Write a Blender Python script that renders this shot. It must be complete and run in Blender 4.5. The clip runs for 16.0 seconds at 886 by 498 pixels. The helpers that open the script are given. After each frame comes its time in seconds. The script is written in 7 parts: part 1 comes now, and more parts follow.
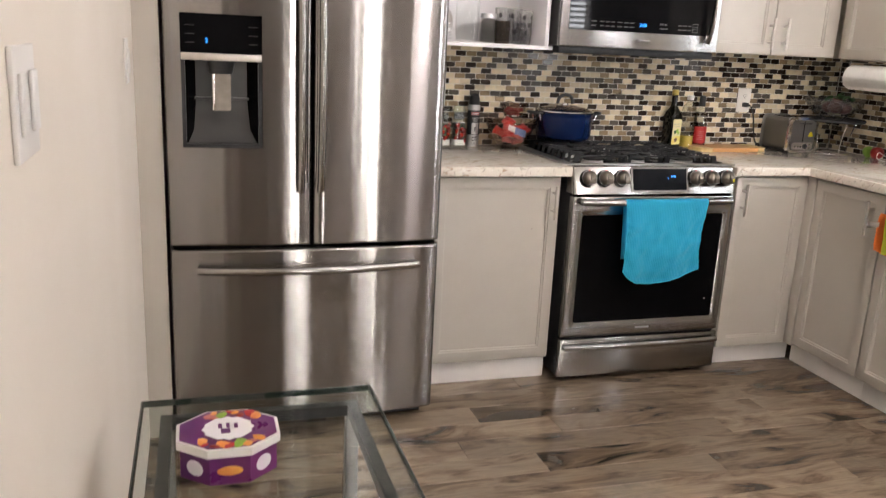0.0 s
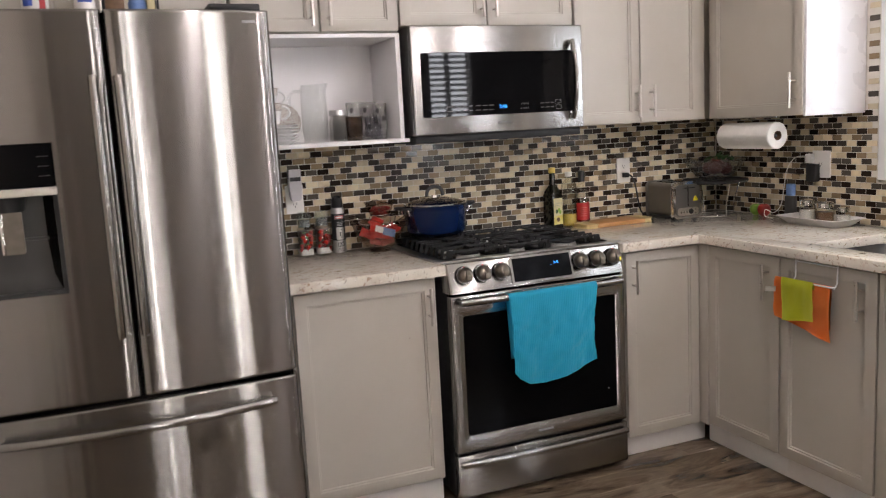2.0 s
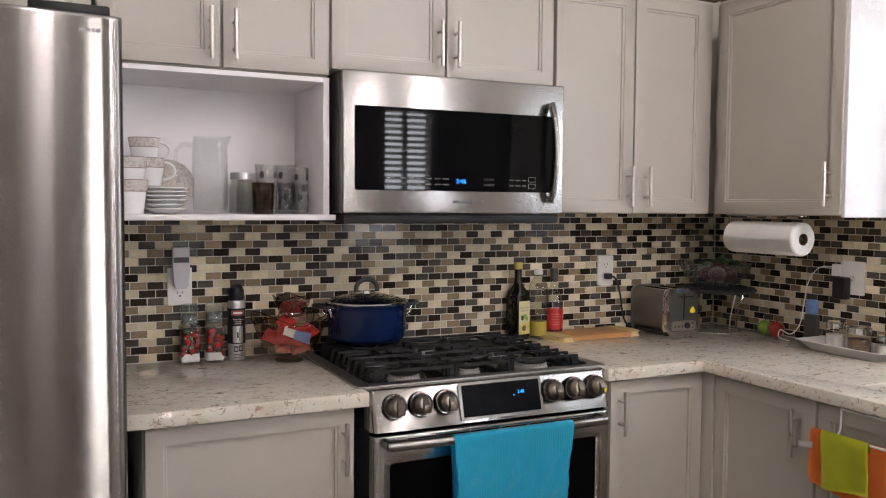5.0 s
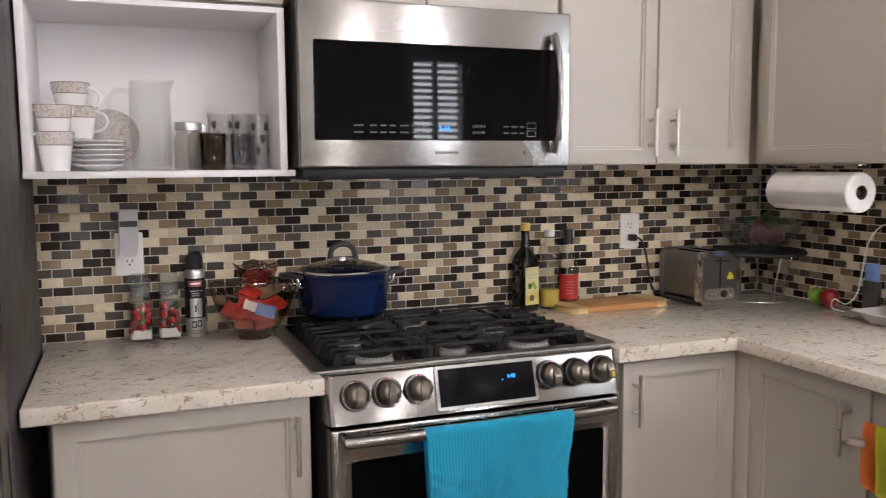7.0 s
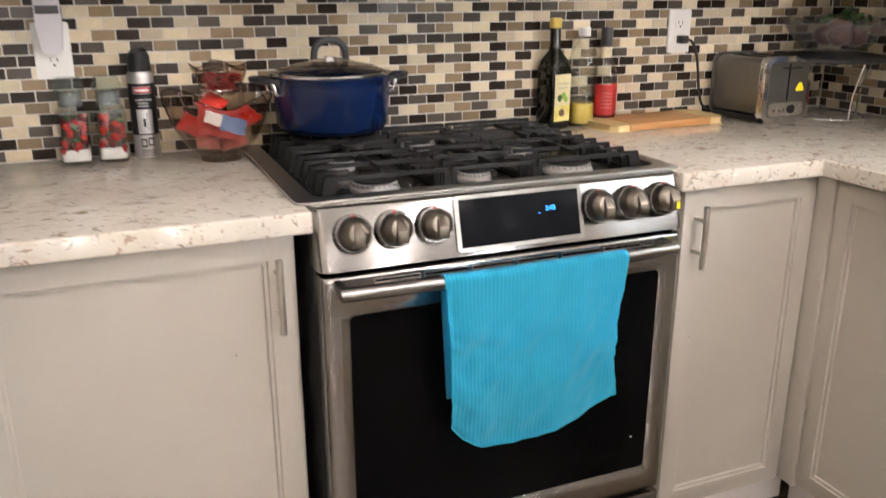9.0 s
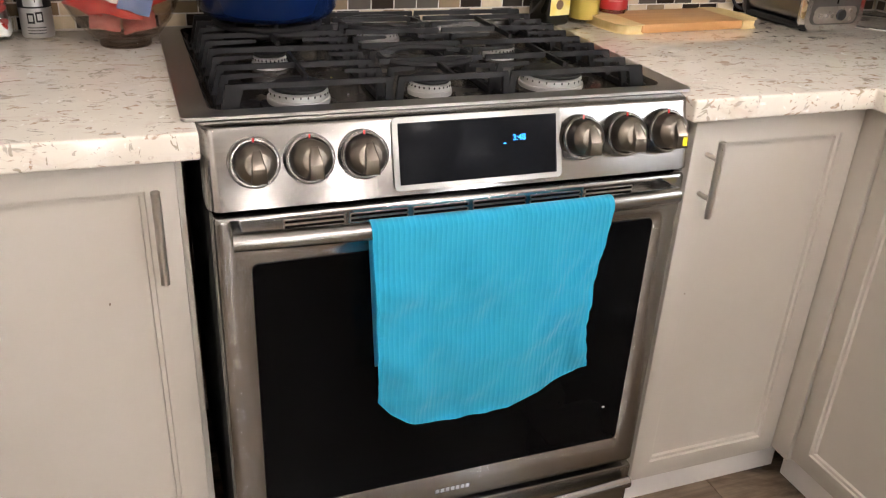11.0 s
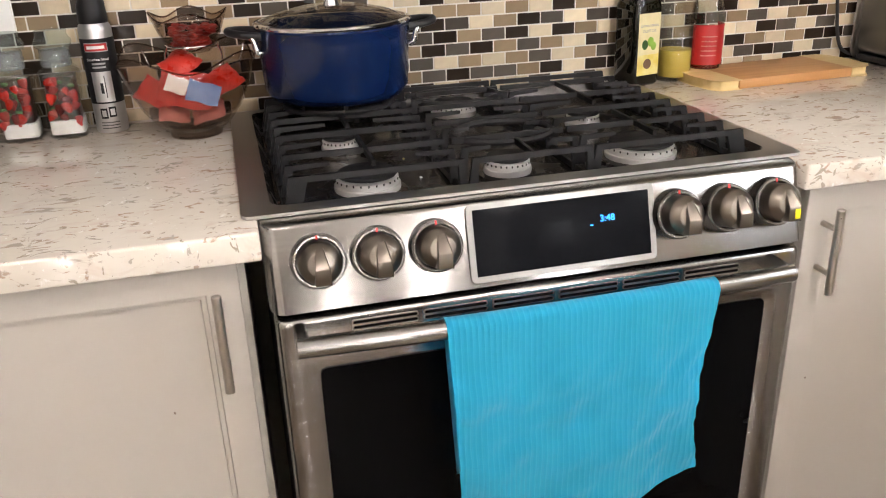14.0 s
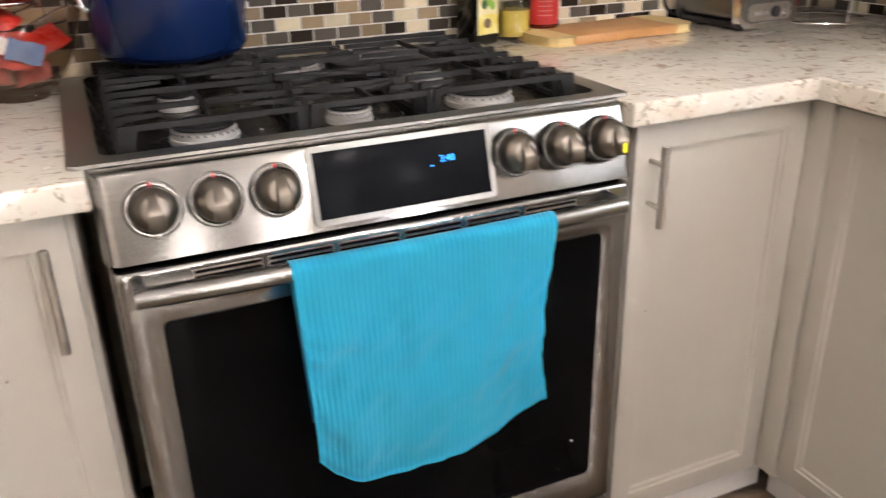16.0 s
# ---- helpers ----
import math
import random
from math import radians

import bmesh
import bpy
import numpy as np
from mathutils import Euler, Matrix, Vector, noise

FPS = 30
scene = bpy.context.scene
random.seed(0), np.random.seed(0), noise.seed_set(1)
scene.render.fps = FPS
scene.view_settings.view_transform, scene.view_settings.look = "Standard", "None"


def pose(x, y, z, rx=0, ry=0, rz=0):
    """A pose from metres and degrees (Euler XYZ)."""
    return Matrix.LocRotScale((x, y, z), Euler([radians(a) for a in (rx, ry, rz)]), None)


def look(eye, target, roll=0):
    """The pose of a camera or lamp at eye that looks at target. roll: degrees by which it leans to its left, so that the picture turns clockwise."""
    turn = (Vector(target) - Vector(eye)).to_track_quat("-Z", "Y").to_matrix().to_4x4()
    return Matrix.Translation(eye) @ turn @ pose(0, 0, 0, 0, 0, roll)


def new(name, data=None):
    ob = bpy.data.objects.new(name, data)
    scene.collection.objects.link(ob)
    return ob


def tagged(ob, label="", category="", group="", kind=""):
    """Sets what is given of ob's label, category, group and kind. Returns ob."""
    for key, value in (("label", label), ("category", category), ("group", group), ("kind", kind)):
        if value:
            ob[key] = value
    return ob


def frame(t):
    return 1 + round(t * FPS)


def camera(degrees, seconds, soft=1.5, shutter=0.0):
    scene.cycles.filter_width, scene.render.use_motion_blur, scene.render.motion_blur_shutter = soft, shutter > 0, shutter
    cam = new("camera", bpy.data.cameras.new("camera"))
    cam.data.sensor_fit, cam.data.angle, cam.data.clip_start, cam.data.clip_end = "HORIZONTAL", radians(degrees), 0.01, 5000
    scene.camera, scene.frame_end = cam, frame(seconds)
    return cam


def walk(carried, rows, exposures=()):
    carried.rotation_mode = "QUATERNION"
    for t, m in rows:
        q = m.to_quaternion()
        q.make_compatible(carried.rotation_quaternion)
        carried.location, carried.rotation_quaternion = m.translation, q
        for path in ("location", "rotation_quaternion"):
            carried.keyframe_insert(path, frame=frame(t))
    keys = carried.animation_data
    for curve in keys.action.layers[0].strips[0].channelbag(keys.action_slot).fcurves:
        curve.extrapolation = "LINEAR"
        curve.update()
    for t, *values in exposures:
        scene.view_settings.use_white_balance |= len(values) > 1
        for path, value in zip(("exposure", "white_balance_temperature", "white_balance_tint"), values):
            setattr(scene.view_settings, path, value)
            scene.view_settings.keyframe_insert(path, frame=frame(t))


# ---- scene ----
cam = camera(56.6, 16.0, soft=1.1, shutter=0.4)
PATH = [
    (0, (-1.426, -3.589, 1.389), (-0.858, -1.738, 0.89), 2.8),
    (0.5, (-1.42, -3.543, 1.406), (-0.793, -1.687, 1.004), 0.9),
    (1, (-1.318, -3.507, 1.445), (-0.633, -1.659, 1.104), -0.5),
    (1.5, (-1.157, -3.434, 1.431), (-0.419, -1.601, 1.118), -0.6),
    (2, (-1.108, -3.338, 1.413), (-0.36, -1.507, 1.116), -3.1),
    (2.5, (-1.075, -3.18, 1.412), (-0.194, -1.395, 1.218), -4.9),
    (3, (-1.055, -3.053, 1.359), (-0.072, -1.315, 1.256), -4.9),
    (3.5, (-0.934, -2.986, 1.376), (0.0, -1.224, 1.219), -2.6),
    (3.7, (-0.876, -2.93, 1.408), (-0.018, -1.128, 1.276), 0.3),
    (5.8, (-0.672, -2.513, 1.386), (0.182, -0.707, 1.284), 0.4),
    (6, (-0.633, -2.485, 1.377), (0.209, -0.675, 1.251), 0.2),
    (6.5, (-0.47, -2.434, 1.387), (0.315, -0.603, 1.208), -0.5),
    (7, (-0.395, -2.392, 1.383), (0.322, -0.536, 1.178), -0.4),
    (7.5, (-0.389, -2.264, 1.367), (0.249, -0.38, 1.158), 0.9),
    (8, (-0.407, -2.096, 1.361), (0.237, -0.219, 1.115), 1.2),
    (8.5, (-0.399, -2.002, 1.312), (0.316, -0.177, 0.919), 0.6),
    (9, (-0.302, -1.957, 1.276), (0.419, -0.194, 0.665), -0.1),
    (9.5, (-0.15, -1.907, 1.265), (0.495, -0.138, 0.59), 1.4),
    (11.8, (-0.042, -1.599, 1.264), (0.633, 0.026, 0.313), 3.5),
    (12, (-0.034, -1.585, 1.233), (0.661, 0.06, 0.332), 2.8),
    (12.5, (-0.037, -1.572, 1.242), (0.667, 0.084, 0.369), 1.6),
    (13, (-0.036, -1.584, 1.275), (0.532, 0.159, 0.476), 0.4),
    (13.5, (-0.006, -1.581, 1.276), (0.481, 0.194, 0.494), -0.6),
    (14, (-0.01, -1.587, 1.274), (0.435, 0.199, 0.493), -2.0),
    (14.5, (-0.024, -1.596, 1.272), (0.422, 0.192, 0.493), -2.1),
    (15, (-0.028, -1.612, 1.277), (0.427, 0.179, 0.513), -1.3),
    (15.5, (-0.008, -1.618, 1.239), (0.513, 0.15, 0.463), -1.0),
    (16, (0.015, -1.632, 1.211), (0.744, 0.05, 0.412), -1.4),
]
EXPOSURES = [(0, 0.20, 6500, 12), (0.5, -0.10, 6500, 13), (1.0, -0.28, 6430, 13), (2.0, -0.27, 6400, 13), (3.0, -0.51, 6420, 13), (3.5, -0.46, 6380, 13), (6.0, -0.40, 6340, 13), (7.0, -0.21, 6330, 13),
             (8.0, -0.14, 6380, 13), (9.0, 0.44, 6560, 12), (12.0, 0.54, 6520, 12), (16, 0.53, 6520, 12)]
walk(cam, [(t, look(eye, target, roll)) for t, eye, target, roll in PATH], EXPOSURES)

# ---- world and light ----
world = bpy.data.worlds.new("world")
scene.world = world
world.use_nodes = True
wnt = world.node_tree
sky = wnt.nodes.new("ShaderNodeTexSky")
sky.sky_type = "NISHITA"
sky.sun_disc = False
sky.sun_elevation, sky.sun_rotation = radians(38), radians(70)
wnt.nodes["Background"].inputs["Strength"].default_value = 0.15
wnt.links.new(sky.outputs[0], wnt.nodes["Background"].inputs["Color"])
sun = new("sun", bpy.data.lights.new("sun", "SUN"))
sun.data.energy, sun.data.angle, sun.data.color = 0.8, radians(10), (1.0, 0.95, 0.88)
sun.matrix_world = look((9, -9, 9), (0, -1, 0))


WARM = (1.0, 0.912, 0.89)
LAMPS = [(0.85, -2.0, 12), (-0.60, -1.75, 6), (0.45, -3.1, 18)]
for lx, ly, watts in LAMPS:
    lamp = new("ceiling_bulb", bpy.data.lights.new("ceiling_bulb", "POINT"))
    lamp.data.energy, lamp.data.color, lamp.data.shadow_soft_size = watts * 2.2, WARM, 0.05
    lamp.location = (lx, ly, 2.30)

# ---- materials ----


def material(name, colour=(0.5, 0.5, 0.5), rough=0.5, metal=0.0, **more):
    m = bpy.data.materials.new(name)
    m.use_nodes = True
    b = m.node_tree.nodes["Principled BSDF"]
    b.inputs["Base Color"].default_value = (*colour, 1)
    b.inputs["Roughness"].default_value = rough
    b.inputs["Metallic"].default_value = metal
    for key, value in more.items():
        b.inputs[key.replace("_", " ")].default_value = value
    return m


def node(m, kind, **values):
    n = m.node_tree.nodes.new(kind)
    for key, value in values.items():
        n.inputs[key.replace("_", " ")].default_value = value
    return n


def link(m, a, b):
    m.node_tree.links.new(a, b)


def bsdf(m):
    return m.node_tree.nodes["Principled BSDF"]


def coords(m, scale=(1, 1, 1), which="Object"):
    tc = node(m, "ShaderNodeTexCoord")
    mp = node(m, "ShaderNodeMapping", Scale=scale)
    link(m, tc.outputs[which], mp.inputs[0])
    return mp.outputs[0]


def ramp(m, source, stops, mode="LINEAR"):
    r = node(m, "ShaderNodeValToRGB")
    r.color_ramp.interpolation = mode
    els = r.color_ramp.elements
    while len(els) < len(stops):
        els.new(0.5)
    for e, (p, c) in zip(els, stops):
        e.position, e.color = p, (*c, 1)
    link(m, source, r.inputs[0])
    return r.outputs[0]


def noise_tex(m, vec, scale, detail=4.0, rough=0.55):
    n = node(m, "ShaderNodeTexNoise", Scale=scale, Detail=detail, Roughness=rough)
    link(m, vec, n.inputs["Vector"])
    return n.outputs["Fac"]


def bump(m, height, strength=0.2, distance=0.002):
    n = node(m, "ShaderNodeBump", Strength=strength, Distance=distance)
    link(m, height, n.inputs["Height"])
    link(m, n.outputs[0], bsdf(m).inputs["Normal"])


def mottled(name, c1, c2, rough, scale=6.0, fine=120.0, bump_d=0.0006, metal=0.0, rough2=None, **more):
    """Paint or plastic with a broad mottling, fine relief and uneven gloss."""
    m = material(name, c1, rough, metal, **more)
    v = coords(m)
    link(m, ramp(m, noise_tex(m, v, scale), [(0.35, c1), (0.68, c2)]), bsdf(m).inputs["Base Color"])
    bump(m, noise_tex(m, v, fine, 3), 0.25, bump_d)
    r2 = rough2 if rough2 is not None else min(1.0, rough + 0.12)
    link(m, ramp(m, noise_tex(m, v, scale * 2.3), [(0.3, (rough,) * 3), (0.7, (r2,) * 3)]), bsdf(m).inputs["Roughness"])
    return m


wall_paint = mottled("wall_paint", (0.72, 0.66, 0.58), (0.76, 0.70, 0.62), 0.45, 1.5, 260, 0.0008)
ceiling_paint = mottled("ceiling_paint", (0.78, 0.76, 0.72), (0.82, 0.80, 0.77), 0.85, 2, 90, 0.002)
cabinet_paint = mottled("cabinet_paint", (0.46, 0.425, 0.37), (0.49, 0.455, 0.40), 0.32, 3, 220, 0.0003)
white_board = mottled("white_board", (0.85, 0.83, 0.83), (0.88, 0.86, 0.86), 0.35, 4, 150, 0.0002)
den_paint = mottled("den_paint", (0.24, 0.215, 0.19), (0.28, 0.25, 0.22), 0.5, 1.5, 260, 0.0008)
side_panel_white = mottled("side_panel_white", (0.70, 0.68, 0.68), (0.74, 0.72, 0.72), 0.22, 4, 150, 0.0002)
base_trim_white = mottled("base_trim_white", (0.76, 0.73, 0.70), (0.80, 0.77, 0.74), 0.4, 9, 150, 0.0003)
trim_white = mottled("trim_white", (0.82, 0.82, 0.84), (0.86, 0.86, 0.87), 0.3, 4, 150, 0.0002)


def steel(name, c, rough, aniso, streak=(2.0, 2.0, 260.0), turn=0.25):
    """Brushed stainless steel: fine horizontal streaks and reflections drawn out upright."""
    m = material(name, c, rough, 1.0, Anisotropic=aniso, Anisotropic_Rotation=turn)
    v = coords(m, streak)
    n = noise_tex(m, v, 1.0, 5, 0.7)
    c2 = tuple(min(1, x * 1.12) for x in c)
    link(m, ramp(m, n, [(0.3, c), (0.7, c2)]), bsdf(m).inputs["Base Color"])
    smear = noise_tex(m, coords(m), 5, 4)
    link(m, ramp(m, smear, [(0.3, (rough * 0.95,) * 3), (0.75, (rough * 1.08,) * 3)]), bsdf(m).inputs["Roughness"])
    tan = node(m, "ShaderNodeTangent")
    tan.direction_type, tan.axis = "RADIAL", "Z"
    link(m, tan.outputs[0], bsdf(m).inputs["Tangent"])
    bump(m, n, 0.05, 0.0002)
    return m


def drawn_steel(name, c, rough, aniso, wave):
    """Brushed sheet steel that draws every light out into an upright band; wave is the sheet's own unevenness."""
    m = material(name, c, rough, 1.0)
    g = node(m, "ShaderNodeBsdfAnisotropic", Roughness=rough, Anisotropy=aniso)
    v = coords(m, (2.0, 2.0, 260.0))
    n = noise_tex(m, v, 1.0, 5, 0.7)
    link(m, ramp(m, n, [(0.3, c), (0.7, tuple(min(1, x * 1.12) for x in c))]), g.inputs["Color"])
    tan = node(m, "ShaderNodeTangent")
    tan.direction_type, tan.axis = "RADIAL", "Z"
    link(m, tan.outputs[0], g.inputs["Tangent"])
    sheet_n = noise_tex(m, coords(m, (1.0, 0.0, 0.012)), 13, 1.5, 0.5)
    b1 = node(m, "ShaderNodeBump", Strength=1.0, Distance=wave)
    link(m, sheet_n, b1.inputs["Height"])
    b2 = node(m, "ShaderNodeBump", Strength=0.05, Distance=0.0002)
    link(m, n, b2.inputs["Height"])
    link(m, b1.outputs[0], b2.inputs["Normal"])
    link(m, b2.outputs[0], g.inputs["Normal"])
    link(m, g.outputs[0], m.node_tree.nodes["Material Output"].inputs["Surface"])
    return m


fridge_steel = drawn_steel("fridge_steel", (0.30, 0.287, 0.275), 0.21, 0.78, 0.0016)
range_steel = steel("range_steel", (0.32, 0.309, 0.296), 0.22, 0.9)
panel_steel = steel("panel_steel", (0.33, 0.318, 0.305), 0.24, 0.8)
microwave_steel = steel("microwave_steel", (0.31, 0.30, 0.29), 0.26, 0.8)
bezel_steel = steel("bezel_steel", (0.22, 0.208, 0.188), 0.30, 0.3)
handle_steel = steel("handle_steel", (0.26, 0.25, 0.235), 0.26, 0.6)
rim_steel = steel("rim_steel", (0.40, 0.385, 0.365), 0.36, 0.3)
toaster_steel = mottled("toaster_steel", (0.26, 0.252, 0.242), (0.29, 0.282, 0.272), 0.30, 4, 300, 0.0001, 1.0, rough2=0.36)
fridge_side = mottled("fridge_side", (0.040, 0.037, 0.034), (0.050, 0.047, 0.043), 0.42, 6, 260, 0.0006)
dark_steel = steel("dark_steel", (0.20, 0.195, 0.19), 0.35, 0.5)
nickel = mottled("brushed_nickel", (0.56, 0.52, 0.47), (0.62, 0.58, 0.53), 0.26, 30, 300, 0.0001, 1.0)
chrome = mottled("chrome", (0.72, 0.72, 0.72), (0.78, 0.78, 0.78), 0.08, 20, 300, 0.00003, 1.0, rough2=0.14)
knob_metal = mottled("knob_metal", (0.20, 0.176, 0.148), (0.25, 0.222, 0.188), 0.28, 30, 300, 0.0001, 1.0, rough2=0.33)
knob_dark = mottled("knob_dark", (0.06, 0.054, 0.048), (0.09, 0.083, 0.074), 0.18, 30, 300, 0.0001, 1.0, rough2=0.26)
burner_metal = mottled("burner_metal", (0.60, 0.585, 0.56), (0.68, 0.665, 0.64), 0.30, 5, 120, 0.00001, 0.4, rough2=0.36)
black_glass = mottled("black_glass", (0.003, 0.003, 0.0035), (0.005, 0.005, 0.0055), 0.02, 5, 20, 0.000004, rough2=0.03, Specular_IOR_Level=0.11)
oven_black = mottled("oven_black", (0.002, 0.002, 0.0022), (0.0035, 0.0035, 0.0038), 0.03, 5, 20, 0.000004, rough2=0.05, Specular_IOR_Level=0.05)
black_plastic = mottled("black_plastic", (0.012, 0.012, 0.013), (0.02, 0.02, 0.021), 0.38, 20, 300, 0.0004)
grey_plastic = mottled("grey_plastic", (0.052, 0.051, 0.049), (0.058, 0.057, 0.055), 0.28, 12, 300, 0.0002)
iron = mottled("cast_iron", (0.006, 0.006, 0.0068), (0.014, 0.0135, 0.0135), 0.40, 18, 420, 0.0012, rough2=0.62, Specular_IOR_Level=0.22)
cook_enamel = mottled("cooktop_enamel", (0.008, 0.0072, 0.0064), (0.026, 0.020, 0.014), 0.16, 7, 200, 0.0002, rough2=0.34, Specular_IOR_Level=0.4)
display_black = mottled("display_black", (0.007, 0.0075, 0.009), (0.010, 0.0105, 0.012), 0.16, 9, 60, 0.00001, rough2=0.22, Specular_IOR_Level=0.02)
berry_print = mottled("berry_print", (0.060, 0.008, 0.008), (0.012, 0.026, 0.010), 0.25, 55, 200, 0.0005)
void_black = material("shadow_gap", (0.006, 0.0055, 0.005), 0.9, 0.0, Specular_IOR_Level=0.05)
paper = mottled("paper_towel", (0.82, 0.80, 0.77), (0.88, 0.86, 0.83), 0.9, 30, 400, 0.0015)
ceramic = mottled("white_ceramic", (0.80, 0.79, 0.78), (0.85, 0.84, 0.83), 0.15, 20, 50, 0.00005, rough2=0.2)
ceramic_band = material("ceramic_band", (0.75, 0.72, 0.68), 0.18)
vine = noise_tex(ceramic_band, coords(ceramic_band), 130, 2)
link(ceramic_band, ramp(ceramic_band, vine, [(0.42, (0.58, 0.54, 0.50)), (0.50, (0.68, 0.64, 0.60)), (0.57, (0.46, 0.39, 0.35)), (0.62, (0.42, 0.35, 0.31)), (0.67, (0.62, 0.57, 0.53))]), bsdf(ceramic_band).inputs["Base Color"])
white_plastic = mottled("white_plastic", (0.74, 0.72, 0.69), (0.79, 0.77, 0.74), 0.32, 14, 200, 0.0002)
lilac_plastic = mottled("lilac_plastic", (0.50, 0.48, 0.50), (0.55, 0.53, 0.55), 0.3, 14, 200, 0.0002)
blue_enamel = mottled("blue_enamel", (0.002, 0.009, 0.042), (0.003, 0.012, 0.054), 0.14, 7, 40, 0.00005, rough2=0.22)
red_pack = mottled("red_wrapper", (0.40, 0.018, 0.012), (0.58, 0.045, 0.028), 0.24, 40, 90, 0.003)
pink_pack = mottled("pink_wrapper", (0.36, 0.085, 0.07), (0.50, 0.17, 0.14), 0.35, 40, 90, 0.003)
berry_red = mottled("berry_red", (0.30, 0.005, 0.005), (0.50, 0.028, 0.012), 0.18, 120, 500, 0.001)
berry_dark = mottled("berry_dark", (0.075, 0.006, 0.006), (0.15, 0.012, 0.010), 0.16, 120, 500, 0.001)
deep_red = mottled("deep_red", (0.20, 0.012, 0.010), (0.32, 0.025, 0.018), 0.3, 60, 200, 0.002)
tomato_dull = mottled("tomato_dull", (0.10, 0.022, 0.016), (0.14, 0.034, 0.024), 0.35, 40, 200, 0.0005)
leaf_green = mottled("leaf_green", (0.025, 0.075, 0.018), (0.05, 0.13, 0.03), 0.45, 60, 200, 0.001)
apple_green = mottled("apple_green", (0.16, 0.32, 0.03), (0.25, 0.42, 0.06), 0.3, 40, 200, 0.0003)
white_grains = mottled("white_grains", (0.70, 0.68, 0.64), (0.82, 0.80, 0.77), 0.7, 200, 420, 0.003)
gold_cap = mottled("gold_cap", (0.55, 0.40, 0.08), (0.65, 0.48, 0.12), 0.35, 30, 300, 0.0002, 0.3)
label_yellow = mottled("label_yellow", (0.62, 0.48, 0.08), (0.72, 0.66, 0.30), 0.5, 30, 90, 0.0001)
label_cream = mottled("label_cream", (0.62, 0.54, 0.28), (0.68, 0.61, 0.38), 0.5, 30, 90, 0.0001)
label_red = mottled("label_red", (0.36, 0.012, 0.012), (0.44, 0.02, 0.018), 0.4, 20, 90, 0.0001)
label_blue = mottled("label_blue", (0.12, 0.22, 0.48), (0.20, 0.32, 0.60), 0.4, 40, 90, 0.0001)
label_deep_blue = mottled("label_deep_blue", (0.03, 0.07, 0.36), (0.05, 0.10, 0.45), 0.4, 40, 90, 0.0001)
petal_cream = mottled("petal_cream", (0.62, 0.58, 0.38), (0.72, 0.69, 0.50), 0.7, 60, 300, 0.0006)
petal_orange = mottled("petal_orange", (0.42, 0.18, 0.07), (0.52, 0.28, 0.12), 0.75, 60, 300, 0.0006)
can_silver = mottled("can_silver", (0.55, 0.55, 0.55), (0.62, 0.62, 0.62), 0.28, 20, 200, 0.0001, 0.9)
can_black = mottled("can_black", (0.010, 0.010, 0.011), (0.016, 0.016, 0.017), 0.38, 20, 200, 0.0001, Specular_IOR_Level=0.25)
print_white = material("print_white", (0.75, 0.75, 0.75), 0.5)
print_grey = material("print_grey", (0.30, 0.30, 0.30), 0.5)
print_dim = material("print_dim", (0.10, 0.10, 0.10), 0.5)
print_faint = material("print_faint", (0.035, 0.035, 0.035), 0.5)
print_brown = material("print_brown", (0.20, 0.15, 0.12), 0.3)
print_red = material("print_red", (0.55, 0.02, 0.02), 0.4)
sticker_yellow = material("sticker_yellow", (0.80, 0.68, 0.02), 0.4)
purple_card = mottled("purple_card", (0.085, 0.012, 0.11), (0.14, 0.018, 0.10), 0.25, 12, 80, 0.0001)
orange_card = mottled("orange_card", (0.70, 0.25, 0.05), (0.80, 0.38, 0.08), 0.3, 40, 80, 0.0001)
basket_brown = mottled("brown_wood", (0.10, 0.055, 0.028), (0.17, 0.10, 0.05), 0.5, 30, 160, 0.001)
oil_yellow = material("cooking_oil", (0.80, 0.62, 0.13), 0.05, 0.0, Alpha=0.7)
vinegar = material("vinegar", (0.10, 0.012, 0.008), 0.05)
rubber = mottled("rubber", (0.015, 0.015, 0.015), (0.025, 0.025, 0.025), 0.7, 30, 200, 0.0003)


def glass(name, tint=(1, 1, 1), rough=0.0, ior=1.38):
    return material(name, tint, rough, 0.0, Transmission_Weight=1.0, IOR=ior)




